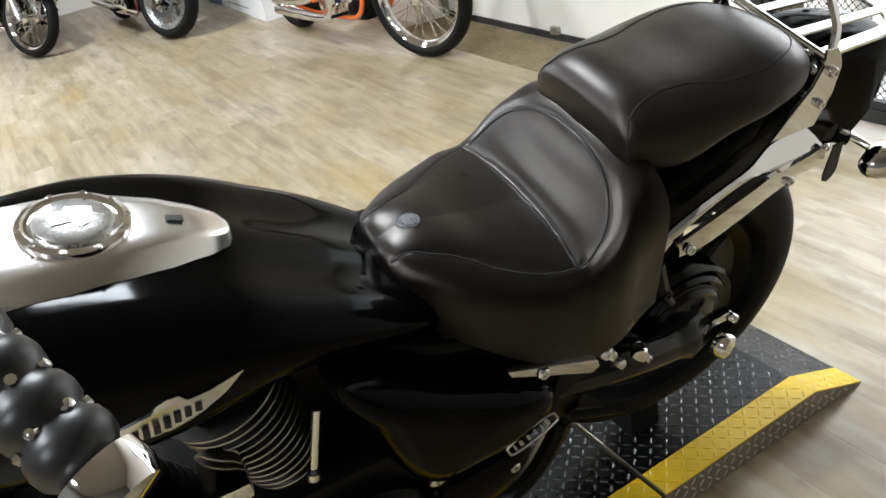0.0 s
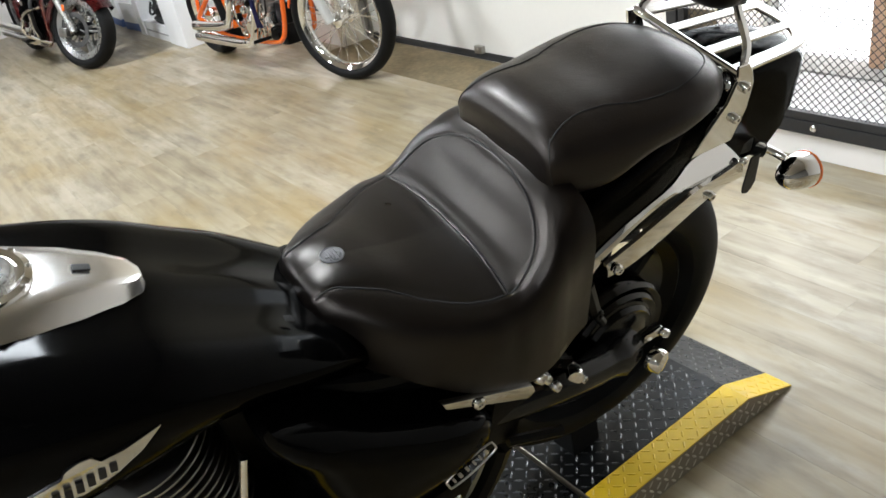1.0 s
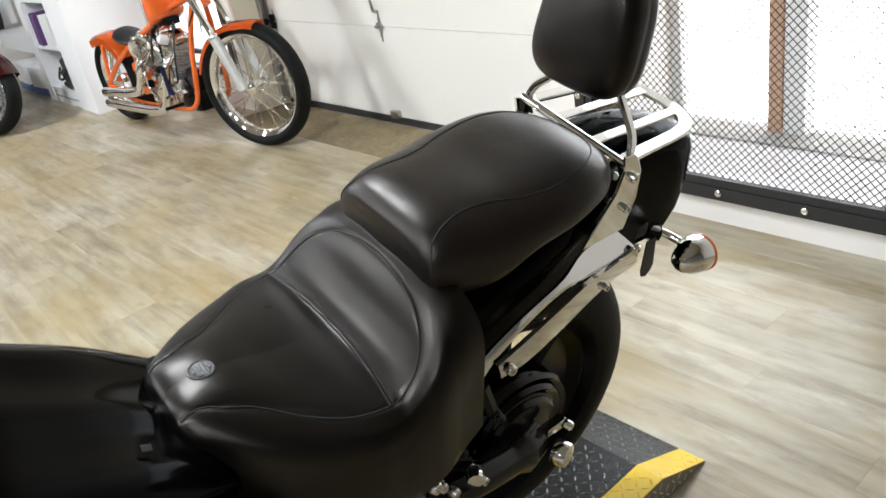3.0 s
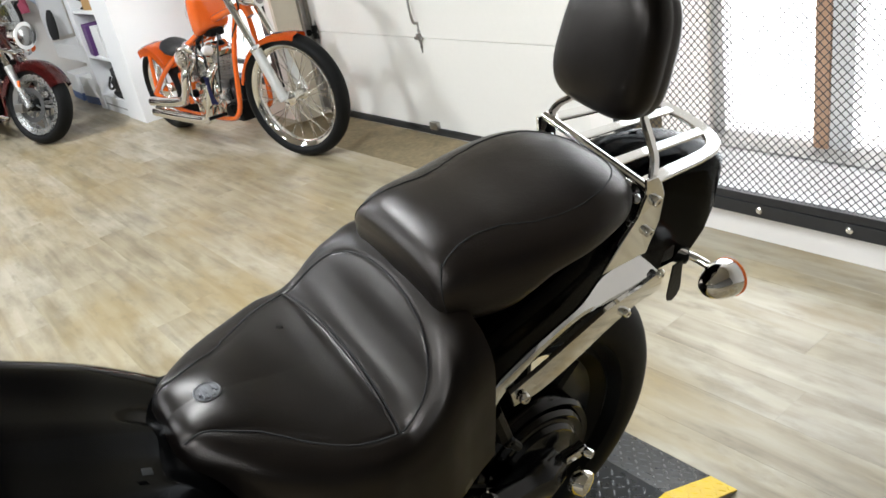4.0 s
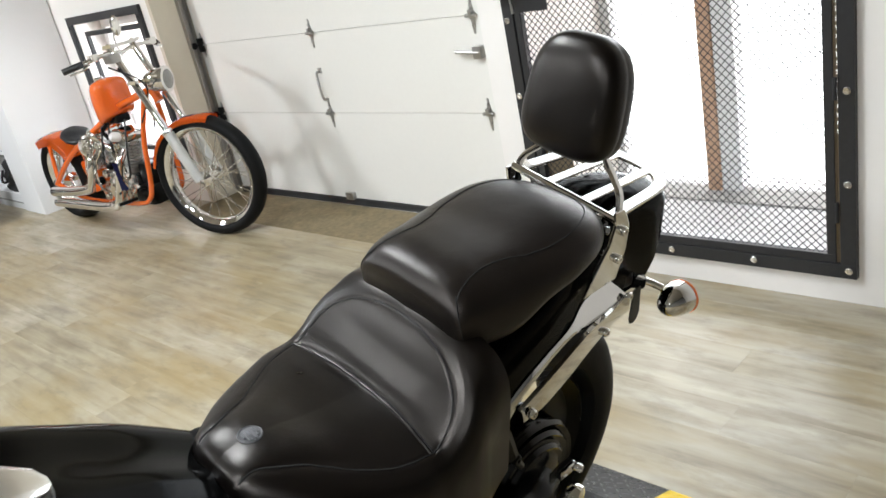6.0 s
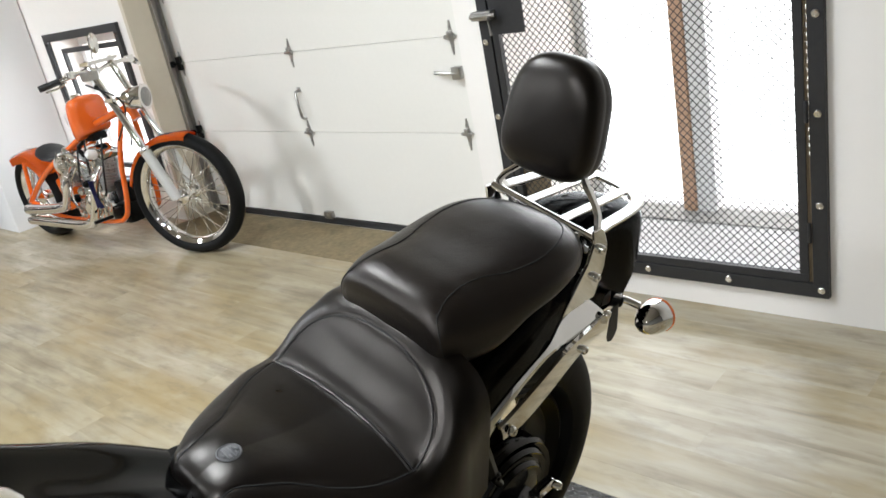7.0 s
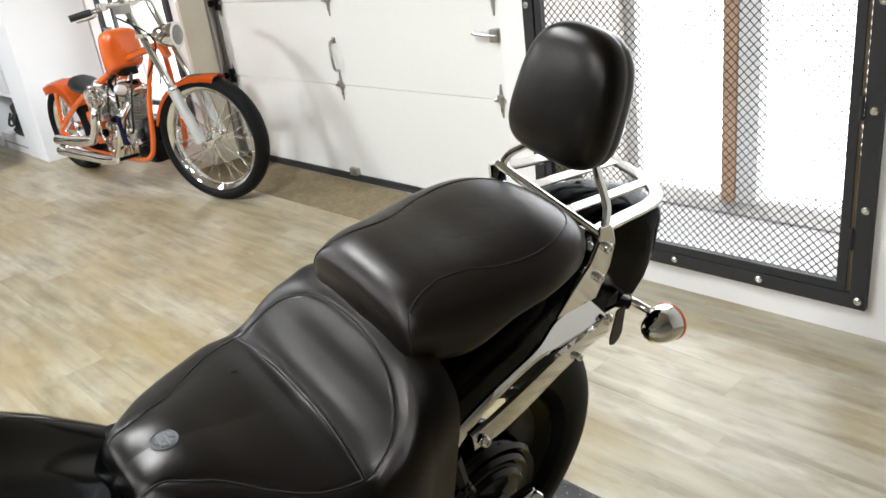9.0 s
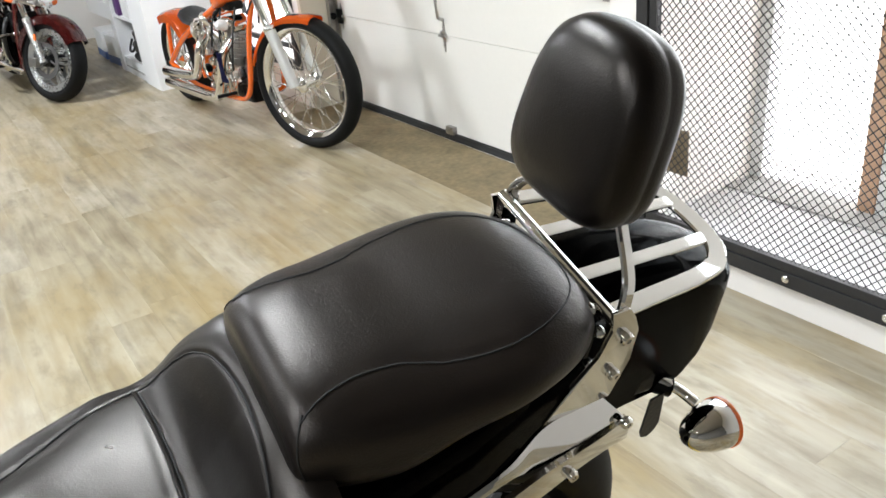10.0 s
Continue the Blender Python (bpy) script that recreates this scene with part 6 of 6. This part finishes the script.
def fork_and_light(parent, mat_fender, r, zax, bars=True):
    """Fork, fender, headlight and bar round a front axle at the origin; x looks ahead."""
    for s in (1, -1):
        b = B()
        rod(b, (0, s * 0.095, zax - 0.02), (-0.165, s * 0.095, zax + 0.30), 0.031, 16)
        box(b, (0.05, 0.03, 0.03), (-0.075, s * 0.1, zax + 0.16), 0.006)
        leg = part("fork_slider", b, "alloy", parent, "bright alloy fork slider")
        b = B()
        rod(b, (-0.155, s * 0.095, zax + 0.28), (-0.36, s * 0.095, zax + 0.68), 0.022, 14)
        part("fork_tube", b, "chrome", parent)
        b = B()
        lathe(b, [(0.0, -0.05), (0.02, -0.045), (0.03, -0.02), (0.032, 0.0), (0.024, 0.012), (0, 0.014)], frame_at((-0.20, s * 0.19, zax + 0.44), (1, 0, 0)), 18)
        rod(b, (-0.22, s * 0.10, zax + 0.44), (-0.21, s * 0.19, zax + 0.44), 0.008, 8)
        part("signal", b, "amber", parent, "pinkish amber signal lamp")
        b = B()
        box(b, (0.02, 0.012, 0.05), (-0.04, s * 0.128, zax + 0.17), 0.004)
        part("reflector", b, "amber", leg)
        b = B()
        box(b, (0.09, 0.05, 0.07), (-0.10, s * 0.10, zax - 0.02), 0.016)
        part("caliper", b, "steel", parent)
    b = B()
    rings = []
    for k in range(24):
        a = math.radians(28 + 140 * k / 23)
        rr, w = r + 0.03, 0.085
        rings.append([Vector((math.cos(a) * q, y, zax + math.sin(a) * q)) for q, y in ((rr - 0.07, -w), (rr - 0.02, -w * 0.96), (rr, -w * 0.72), (rr + 0.008, 0), (rr, w * 0.72), (rr - 0.02, w * 0.96), (rr - 0.07, w))])
    loft(b, rings, closed=False)
    bmesh.ops.solidify(b, geom=b.faces[:], thickness=0.004)
    fender = part("front_fender", b, mat_fender, parent, "glossy front fender")
    mm = frame_at((-0.06, 0, zax + 0.53), (1, 0, -0.08))
    b = B()
    lathe(b, [(0.0, -0.13), (0.05, -0.12), (0.085, -0.07), (0.098, 0.0), (0.105, 0.01), (0.105, 0.028), (0.094, 0.03)], mm, 32)
    light = part("headlight", b, "chrome", parent, "chrome headlight")
    b = B()
    lathe(b, [(0.094, 0.022), (0.05, 0.042), (0.0, 0.046)], mm, 28)
    part("headlight_lens", b, "lamp_glass", light, "silvery headlight glass")
    b = B()
    tube(b, spline([(-0.20, -0.16, zax + 0.44), (-0.10, -0.08, zax + 0.40), (-0.09, 0.0, zax + 0.39), (-0.10, 0.08, zax + 0.40), (-0.20, 0.16, zax + 0.44)], 20), 0.010, 8)
    for z in (0.42, 0.64):
        box(b, (0.07, 0.24, 0.03), (-0.24 - (z - 0.42) * 0.5, 0, zax + z), 0.008)
    part("light_bar", b, "chrome", parent)
    for s in (1, -1) if bars else ():
        b = B()
        tube(b, spline([(-0.36, s * 0.03, zax + 0.72), (-0.34, s * 0.12, zax + 0.80), (-0.40, s * 0.28, zax + 0.83), (-0.56, s * 0.40, zax + 0.80)], 20), 0.0125, 8)
        bar = part("handlebar", b, "chrome", parent)
        b = B()
        rod(b, (-0.46, s * 0.335, zax + 0.82), (-0.58, s * 0.41, zax + 0.795), 0.018, 12)
        part("grip", b, "grip_rubber", bar)


def steered(parent, degrees, zax):
    """Turns all that hangs on the fork about the raked steering axis."""
    pivot = Vector((-0.05, 0, zax))
    m = Matrix.Translation(pivot) @ Matrix.Rotation(radians(degrees), 4, Vector((-0.46, 0, 0.89))) @ Matrix.Translation(-pivot)
    for ob in parent.children_recursive:
        ob.data.transform(m)


def cruiser_body(parent, paint, L):
    """Tank, seat, engine and rear of a cruiser whose front axle is at x = 0."""
    b = B()
    rings = []
    for x, zt, w, zm, zb in smooth_rows([(-0.46, 0.86, 0.03, 0.82, 0.77), (-0.50, 0.92, 0.10, 0.83, 0.74), (-0.60, 0.965, 0.15, 0.84, 0.73), (-0.75, 0.96, 0.16, 0.83, 0.72), (-0.92, 0.90, 0.14, 0.79, 0.71), (-1.02, 0.83, 0.09, 0.76, 0.70), (-1.05, 0.78, 0.03, 0.75, 0.72)], 24):
        right = spline([(x, 0, zt), (x, w * 0.5, zt - 0.006), (x, w * 0.9, zt - 0.3 * (zt - zm)), (x, w, zm), (x, w * 0.85, zb), (x, 0.0001, zb)], 16)
        rings.append([Vector((p.x, -p.y, p.z)) for p in reversed(right)][:-1] + right)
    loft(b, rings)
    part("fuel_tank", b, paint, parent, "glossy fuel tank")
    b = B()
    rings = []
    for x, zt, w, zb in [(-0.98, 0.78, 0.05, 0.70), (-1.05, 0.77, 0.12, 0.66), (-1.2, 0.73, 0.16, 0.62), (-1.35, 0.78, 0.16, 0.64), (-1.5, 0.84, 0.13, 0.70), (-1.66, 0.83, 0.06, 0.72)]:
        rings.append([Vector((x, w * math.cos(a), (zt + zb) / 2 + (zt - zb) / 2 * math.sin(a))) for a in (2 * math.pi * k / 20 for k in range(20))])
    loft(b, rings)
    part("seat", b, "leather_side", parent, "black seat")
    b = B()
    box(b, (0.42, 0.26, 0.26), (-0.78, 0, 0.30), 0.06)
    lathe(b, [(0.12, 0), (0.12, 0.03), (0.09, 0.05), (0, 0.055)], frame_at((-0.72, -0.13, 0.32), (0, -1, 0)), 28)
    part("crankcase", b, "cast_black", parent, "dark engine case")
    v_cylinder(parent, (-0.72, 0, 0.38), (-0.62, 0, 0.64), 0.08, 7, "cast_black")
    v_cylinder(parent, (-0.80, 0, 0.38), (-0.92, 0, 0.64), 0.08, 7, "cast_black")
    b = B()
    lathe(b, [(0.0, 0), (0.07, 0.0), (0.085, 0.02), (0.08, 0.05), (0, 0.055)], frame_at((-0.76, -0.12, 0.58), (0, -1, 0)), 26)
    part("air_cleaner", b, "chrome", parent)
    for z in (0.22, 0.30):
        b = B()
        tube(b, spline([(-0.62, -0.12, 0.58), (-0.56, -0.18, 0.48), (-0.62, -0.20, z + 0.03), (-0.9, -0.205, z), (-1.7, -0.21, z)], 34), [0.024] * 16 + [0.034] * 18, 12)
        part("exhaust_pipe", b, "chrome", parent)
    for s in (1, -1):
        b = B()
        tube(b, spline([(-0.38, s * 0.03, 0.86), (-0.42, s * 0.10, 0.55), (-0.50, s * 0.13, 0.22), (-0.75, s * 0.13, 0.16), (-1.15, s * 0.13, 0.2), (-1.25, s * 0.13, 0.5)], 30), 0.018, 8)
        part("frame_tube", b, paint, parent)
    b = B()
    tube(b, spline([(-0.46, -0.05, 0.5), (-0.44, -0.26, 0.48), (-0.46, -0.30, 0.33), (-0.50, -0.14, 0.2)], 24), 0.015, 8)
    tube(b, spline([(-0.46, 0.05, 0.5), (-0.44, 0.26, 0.48), (-0.46, 0.30, 0.33), (-0.50, 0.14, 0.2)], 24), 0.015, 8)
    part("engine_guard", b, "chrome", parent, "chrome engine guard")
    b = B()
    rings = []
    for k in range(20):
        a = math.radians(10 + 150 * k / 19)
        rr, w = 0.36, 0.11
        rings.append([Vector((-L + math.cos(a) * q, y, 0.32 + math.sin(a) * q)) for q, y in ((rr - 0.09, -w), (rr - 0.02, -w * 0.96), (rr, -w * 0.7), (rr + 0.01, 0), (rr, w * 0.7), (rr - 0.02, w * 0.96), (rr - 0.09, w))])
    loft(b, rings, closed=False)
    bmesh.ops.solidify(b, geom=b.faces[:], thickness=0.004)
    part("rear_fender", b, paint, parent)
    b = B()
    tube(b, [(-0.9, 0.14, 0.16), (-0.92, 0.24, 0.07), (-0.93, 0.27, 0.006)], 0.012, 8)
    part("side_stand", b, "cast_black", parent)
    # radiator, boxes and hoses, added as dark bulk between the frame tubes
    b = B()
    box(b, (0.05, 0.24, 0.36), (-0.47, 0, 0.46), 0.012, Euler((0, radians(-8), 0)).to_matrix())
    for k in range(12):
        box(b, (0.056, 0.215, 0.006), (-0.47 - 0.004 * (k - 6), 0, 0.32 + 0.025 * k), 0.001)
    part("radiator", b, "satin_black", parent, "black finned radiator")
    for s in (1, -1):
        b = B()
        box(b, (0.20, 0.07, 0.26), (-0.62, s * 0.17, 0.50), 0.03)
        lathe(b, [(0.07, 0), (0.07, 0.02), (0.05, 0.035), (0, 0.04)], frame_at((-0.62, s * 0.20, 0.46), (0.4, s, 0)), 22)
        part("side_cowl", b, "gloss_black", parent, "glossy black side cowl")
        b = B()
        tube(b, spline([(-0.50, s * 0.13, 0.62), (-0.46, s * 0.19, 0.52), (-0.52, s * 0.20, 0.36), (-0.60, s * 0.17, 0.26)], 18), 0.016, 8)
        part("hose", b, "seal", parent)
        b = B()
        box(b, (0.16, 0.10, 0.03), (-0.62, s * 0.26, 0.26), 0.010)
        rod(b, (-0.62, s * 0.12, 0.25), (-0.62, s * 0.24, 0.25), 0.012, 8)
        part("foot_board", b, "cast_black", parent)


red = thing("touring_motorcycle", "dark red cruiser motorcycle with windshield and cast wheels", "motorcycle", pose(-5.66, 2.60, 0.0, 0, 0, 4))
cast_wheel(red, pose(0, 0, 0.31), 0.31, 0.13, 0.225)
fork_and_light(red, "dark_red", 0.31, 0.31)
b = B()
rings = []
for k in range(14):
    u = k / 13
    z = 0.86 + 0.52 * u
    wide = 0.27 * (1 - 0.25 * u * u) * (0.75 + 0.25 * min(1, u * 4))
    rings.append([Vector((-0.22 - 0.22 * u - 0.10 * (j / 10 * 2 - 1) ** 2, wide * (j / 10 * 2 - 1), z)) for j in range(11)])
loft(b, rings, closed=False)
bmesh.ops.solidify(b, geom=b.faces[:], thickness=0.004)
ws = part("windshield", b, "windshield", red, "clear curved windshield")
ws.visible_shadow = False
b = B()
tube(b, [(-0.30, -0.2, 0.92), (-0.34, -0.1, 0.93), (-0.34, 0.1, 0.93), (-0.30, 0.2, 0.92)], 0.012, 8)
for s in (1, -1):
    tube(b, [(-0.30, s * 0.12, 0.80), (-0.32, s * 0.12, 0.93)], 0.010, 8)
part("windshield_mount", b, "chrome", red)

steered(red, 29, 0.31)
cast_wheel(red, pose(-1.62, 0, 0.32), 0.32, 0.16, 0.20, "rear_wheel")
cruiser_body(red, "dark_red", 1.62)

dark = thing("wire_wheel_motorcycle", "dark motorcycle with a chrome wire-spoked front wheel", "motorcycle", pose(-6.55, 1.60, 0.006, 0, 0, 0))
wire_wheel(dark, pose(0, 0, 0.33), 0.33, 0.10, 0.26, 36)
fork_and_light(dark, "gloss_black", 0.33, 0.33)
steered(dark, 36, 0.33)
cast_wheel(dark, pose(-1.6, 0, 0.32), 0.32, 0.16, 0.20, "rear_wheel")
cruiser_body(dark, "gloss_black", 1.6)

# front end of the black cruiser
before = set(bike.children_recursive)
cast_wheel(bike, pose(0, 0, 0.46), 0.32, 0.12, 0.225)
fork_and_light(bike, "gloss_black", 0.32, 0.46, False)
turn = Matrix.Translation((1.66, 0, 0)) @ Matrix.Rotation(radians(14), 4, Vector((-0.46, 0, 0.89)))
for ob in bike.children_recursive:
    if ob not in before:
        ob.data.transform(turn)
# added blocks: the tyres fit the camera's view and sit above the deck
root = pose(0.2747, 2.278, 0.0292, -14.28, 0.89, -95.92)
for lx in (0.125, 1.66):
    q = root @ Vector((lx, 0.0, 0.145))
    b = B()
    plate(b, [(q.x - 0.035, q.y - 0.04, DECK), (q.x - 0.028, q.y - 0.035, q.z + 0.005), (q.x + 0.028, q.y - 0.035, q.z + 0.005), (q.x + 0.035, q.y - 0.04, DECK)], (0, 1, 0), 0.08, 0, 0.004)
    part("wheel_cradle", b, "rubber", dock, "added black block filling the gap under the tyre", smooth=False)


# ---- white shelving along the back wall ----
shelf = thing("shelf_unit", "tall white built-in shelf unit, partly filled", "shelf unit")
SX1, SX2, SX3, SX4, SY0, SY1 = -5.22, -5.64, -6.30, -6.44, 3.245, 3.84
b = B()
span(b, (SX2, SY0, 0), (SX1, SY1, 3.0), 0.003)
part("side_panel", b, "white_board", shelf, "broad white end panel", smooth=False)
b = B()
span(b, (SX4, SY0, 0), (SX3, SY1, 3.0), 0.003)
part("divider", b, "white_board", shelf, smooth=False)
b = B()
span(b, (SX3, SY1 - 0.02, 0.0), (SX2, SY1, 3.0))
part("back_panel", b, "white_board", shelf, smooth=False)
for z0, z1 in ((0.0, 0.135), (0.47, 0.50), (0.855, 0.885), (1.27, 1.42)):
    b = B()
    span(b, (SX3 + 0.001, SY0 + 0.012, z0), (SX2 - 0.001, SY1 - 0.021, z1), 0.002)
    part("shelf_board", b, "white_board", shelf, smooth=False)
# raised grey strip, a toe slot's shade put into its colour
b = B()
span(b, (SX3 + 0.04, SY0 + 0.006, 0.055), (SX2 + 0.1, SY0 + 0.013, 0.066))
part("toe_slot", b, "ledge_grey", shelf, smooth=False)

bag = thing("bag", "crumpled black bag on the lowest shelf", "bag", pose(-5.90, 3.39, 0.135))
b = B()
rings = []
for k in range(9):
    u = k / 8
    sc = (1 - 0.25 * u * u) * (0.9 + 0.1 * math.sin(k * 2.1))
    rings.append([Vector((0.19 * sc * math.copysign(abs(math.cos(a)) ** 0.6, math.cos(a)) + 0.01 * math.sin(3 * a + k), 0.12 * sc * math.copysign(abs(math.sin(a)) ** 0.6, math.sin(a)), 0.25 * u + 0.012 * math.sin(2 * a + k))) for a in (2 * math.pi * j / 28 for j in range(28))])
loft(b, rings)
part("sack", b, "bag_black", bag)
b = B()
tube(b, spline([(-0.08, -0.10, 0.18), (-0.06, -0.14, 0.10), (0.05, -0.14, 0.10), (0.07, -0.10, 0.18)], 16), 0.010, 6)
part("strap", b, "bag_black", bag)

carton = thing("carton", "brown cardboard carton on the upper shelf", "box", pose(-5.84, 3.37, 0.885, 0, 0, 4))
b = B()
box(b, (0.24, 0.2, 0.27), (0, 0, 0.135), 0.004)
part("carton_body", b, "cardboard", carton, smooth=False)
b = B()
box(b, (0.242, 0.05, 0.002), (0, 0, 0.2715), 0)
part("tape", b, "timber", carton, smooth=False)
helm = thing("ornament", "small dark ornament on the upper shelf", "ornament", pose(-6.08, 3.32, 0.885))
b = B()
lathe(b, [(0.045, 0), (0.05, 0.01), (0.02, 0.03), (0.025, 0.06), (0.06, 0.09), (0.065, 0.13), (0.04, 0.165), (0, 0.175)], None, 20)
part("figure_body", b, "satin_black", helm)

pack = thing("package", "purple and white boxed goods on the middle shelf", "box", pose(-5.97, 3.36, 0.50, 0, 0, -4))
b = B()
box(b, (0.16, 0.2, 0.26), (-0.15, -0.02, 0.13), 0.006, Euler((0, radians(3), 0)).to_matrix())
part("purple_box", b, "purple", pack, "purple box", smooth=False)
b = B()
box(b, (0.28, 0.2, 0.25), (0.09, 0.01, 0.125), 0.006)
part("white_box", b, "box_white", pack, "white box", smooth=False)

# open bay beside it: counter, boxes and a white board for a glare
bay = thing("display_bay", "white open display bay with drawers and a plain white panel", "cabinet")
b = B()
span(b, (-8.2, SY1 - 0.03, 0.0), (SX4, SY1, 3.0))
part("back_panel", b, "white_board", bay, smooth=False)
b = B()
span(b, (-8.2, SY0 + 0.15, 1.30), (SX4, SY1 - 0.03, 1.40), 0.004)
part("top_shelf", b, "white_board", bay, smooth=False)
b = B()
span(b, (-8.2, SY0 + 0.16, 0.33), (SX4 - 0.001, SY1 - 0.031, 0.49), 0.004)
part("drawer", b, "white_board", bay, "white drawer front", smooth=False)
# plain white board, the glare of a bright pane put into its colour
b = B()
span(b, (-8.50, 3.44, 0.50), (-8.48, 3.70, 0.97), 0.004)
part("mirror", b, "sill_bright", bay, "white panel painted in for a glaring bright spot", smooth=False)
b = B()
tube(b, spline([(-8.36, 3.48, 0.49), (-8.37, 3.49, 0.62), (-8.36, 3.51, 0.80)], 10), [0.035, 0.04, 0.045, 0.05, 0.05, 0.05, 0.048, 0.045, 0.035, 0.02], 12)
part("black_sleeve", b, "bag_black", bay, "standing black sleeve")
# sloped to line up with a receding band in the camera's view
b = B()
plate(b, [(-8.50, 3.10, 1.30), (-8.50, 3.10, 1.20), (-8.50, 3.44, 0.88), (-8.50, 3.44, 0.94)], (1, 0, 0), 0.05, 0, 0.003)
part("sloping_beam", b, "pale_blue", bay, "pale blue board sloped to fit the camera's view", smooth=False)


def garment(y, z, w, h, mat, label):
    t = thing("jacket", label, "clothing", pose(-8.44, y, z), "hanging clothes")
    b = B()
    rings = []
    for k in range(9):
        u = k / 8
        ww = w * (0.55 + 0.45 * min(1, u * 3)) * (1 + 0.05 * math.sin(k * 1.7))
        rings.append([Vector((0.05 * math.sin(a) * (1 + 0.3 * math.sin(3 * a + k)), ww / 2 * math.cos(a), h * (1 - u))) for a in (2 * math.pi * j / 20 for j in range(20))])
    loft(b, rings)
    part("cloth", b, mat, t)
    b = B()
    tube(b, spline([(0, 0, h), (0, 0.0, h + 0.04), (0, 0.02, h + 0.055)], 8), 0.004, 6)
    part("hook", b, "steel", t)


b = B()
rod(b, (-8.44, 2.78, 1.125), (-8.44, 3.36, 1.125), 0.012, 10)
for y in (2.80, 3.34):
    rod(b, (-8.6, y, 1.125), (-8.44, y, 1.125), 0.009, 8)
part("hanging_rail", b, "steel", bay, "steel clothes rail")
for y, z, w, h, mat, lab in ((2.86, 0.62, 0.16, 0.42, "bag_black", "black jacket on a rail"), (2.98, 0.60, 0.15, 0.44, "bag_black", "black jacket on a rail"), (3.09, 0.84, 0.14, 0.20, "yellow_cloth", "bright yellow vest on a rail"), (3.19, 0.62, 0.13, 0.42, "bag_black", "black jacket on a rail"), (3.30, 0.82, 0.10, 0.17, "pink_cloth", "pink shirt on a rail")):
    garment(y, z, w, h, mat, lab)


def banded_box(at, size, turn=0):
    t = thing("storage_box", "white storage box with a dark blue band", "box", pose(*at, 0, 0, turn), "storage boxes")
    b = B()
    box(b, size, (0, 0, size[2] / 2), 0.006)
    part("box_body", b, "box_white", t, smooth=False)
    b = B()
    box(b, (size[0] + 0.004, size[1] + 0.004, size[2] * 0.28), (0, 0, size[2] * 0.15), 0.002)
    part("band", b, "box_blue", t, "dark blue band", smooth=False)
    return t


banded_box((-6.72, 3.46, 0.0), (0.42, 0.40, 0.26), 4)
banded_box((-7.26, 3.46, 0.0), (0.42, 0.40, 0.26), -3)
banded_box((-6.70, 3.40, 1.40), (0.30, 0.25, 0.22), 8)
banded_box((-7.1, 3.42, 1.40), (0.30, 0.25, 0.22), -5)


# ---- planks of the floor, the nearest as pieces ----
PL, PW = 1.22, 0.152


def plank_rows(x0, x1, y0, y1):
    rnd = random.Random(5)
    out = []
    for j in range(int(math.ceil((y1 - y0) / PW))):
        y = y0 + j * PW
        x = x0 - rnd.random() * PL
        while x < x1:
            a, c = max(x, x0), min(x + PL, x1)
            d = min(y + PW, y1)
            if c - a > 0.05 and d - y > 0.03:
                out.append((a, c, y, d))
            x += PL
    return out


def plank_geo(a, c, y, d):
    g, t = 0.0001, 0.0003
    lo, hi = (a + g, y + g), (c - g, d - g)
    bot = [(lo[0], lo[1], -0.012), (hi[0], lo[1], -0.012), (hi[0], hi[1], -0.012), (lo[0], hi[1], -0.012)]
    mid = [(p[0], p[1], -t) for p in bot]
    top = [(lo[0] + t, lo[1] + t, 0), (hi[0] - t, lo[1] + t, 0), (hi[0] - t, hi[1] - t, 0), (lo[0] + t, hi[1] - t, 0)]
    faces = [(8, 9, 10, 11)] + [(k, (k + 1) % 4, 4 + (k + 1) % 4, 4 + k) for k in range(4)] + [(4 + k, 4 + (k + 1) % 4, 8 + (k + 1) % 4, 8 + k) for k in range(4)]
    return bot + mid + top, faces


floor = bpy.data.objects["floor"]
FL_Y = 3.655
near, rest_v, rest_f, shared = 0, [], [], {}
for a, c, y, d in plank_rows(X0, X1, Y0, FL_Y) + plank_rows(RX, X1, FL_Y, WY) + plank_rows(X0, -3.73, FL_Y, LY):
    if c > -5.6 and a < 1.6 and d > 0.9 and near < 300:
        near += 1
        key = (round(c - a, 3), round(d - y, 3))
        if key not in shared:
            vs, fs = plank_geo(0, c - a, 0, d - y)
            me = bpy.data.meshes.new("plank")
            me.from_pydata(vs, [], fs)
            me.materials.append(M["plank"])
            shared[key] = me
        ob = new("plank", shared[key])
        ob.location = (a, y, 0)
        ob.parent = floor
    else:
        vs, fs = plank_geo(a, c, y, d)
        k = len(rest_v)
        rest_v += vs
        rest_f += [tuple(i + k for i in f) for f in fs]
me = bpy.data.meshes.new("planks")
me.from_pydata(rest_v, [], rest_f)
me.materials.append(M["plank"])
ob = new("planks", me)
ob.parent = floor
tagged(ob, "wood-look vinyl planks", kind="stuff")
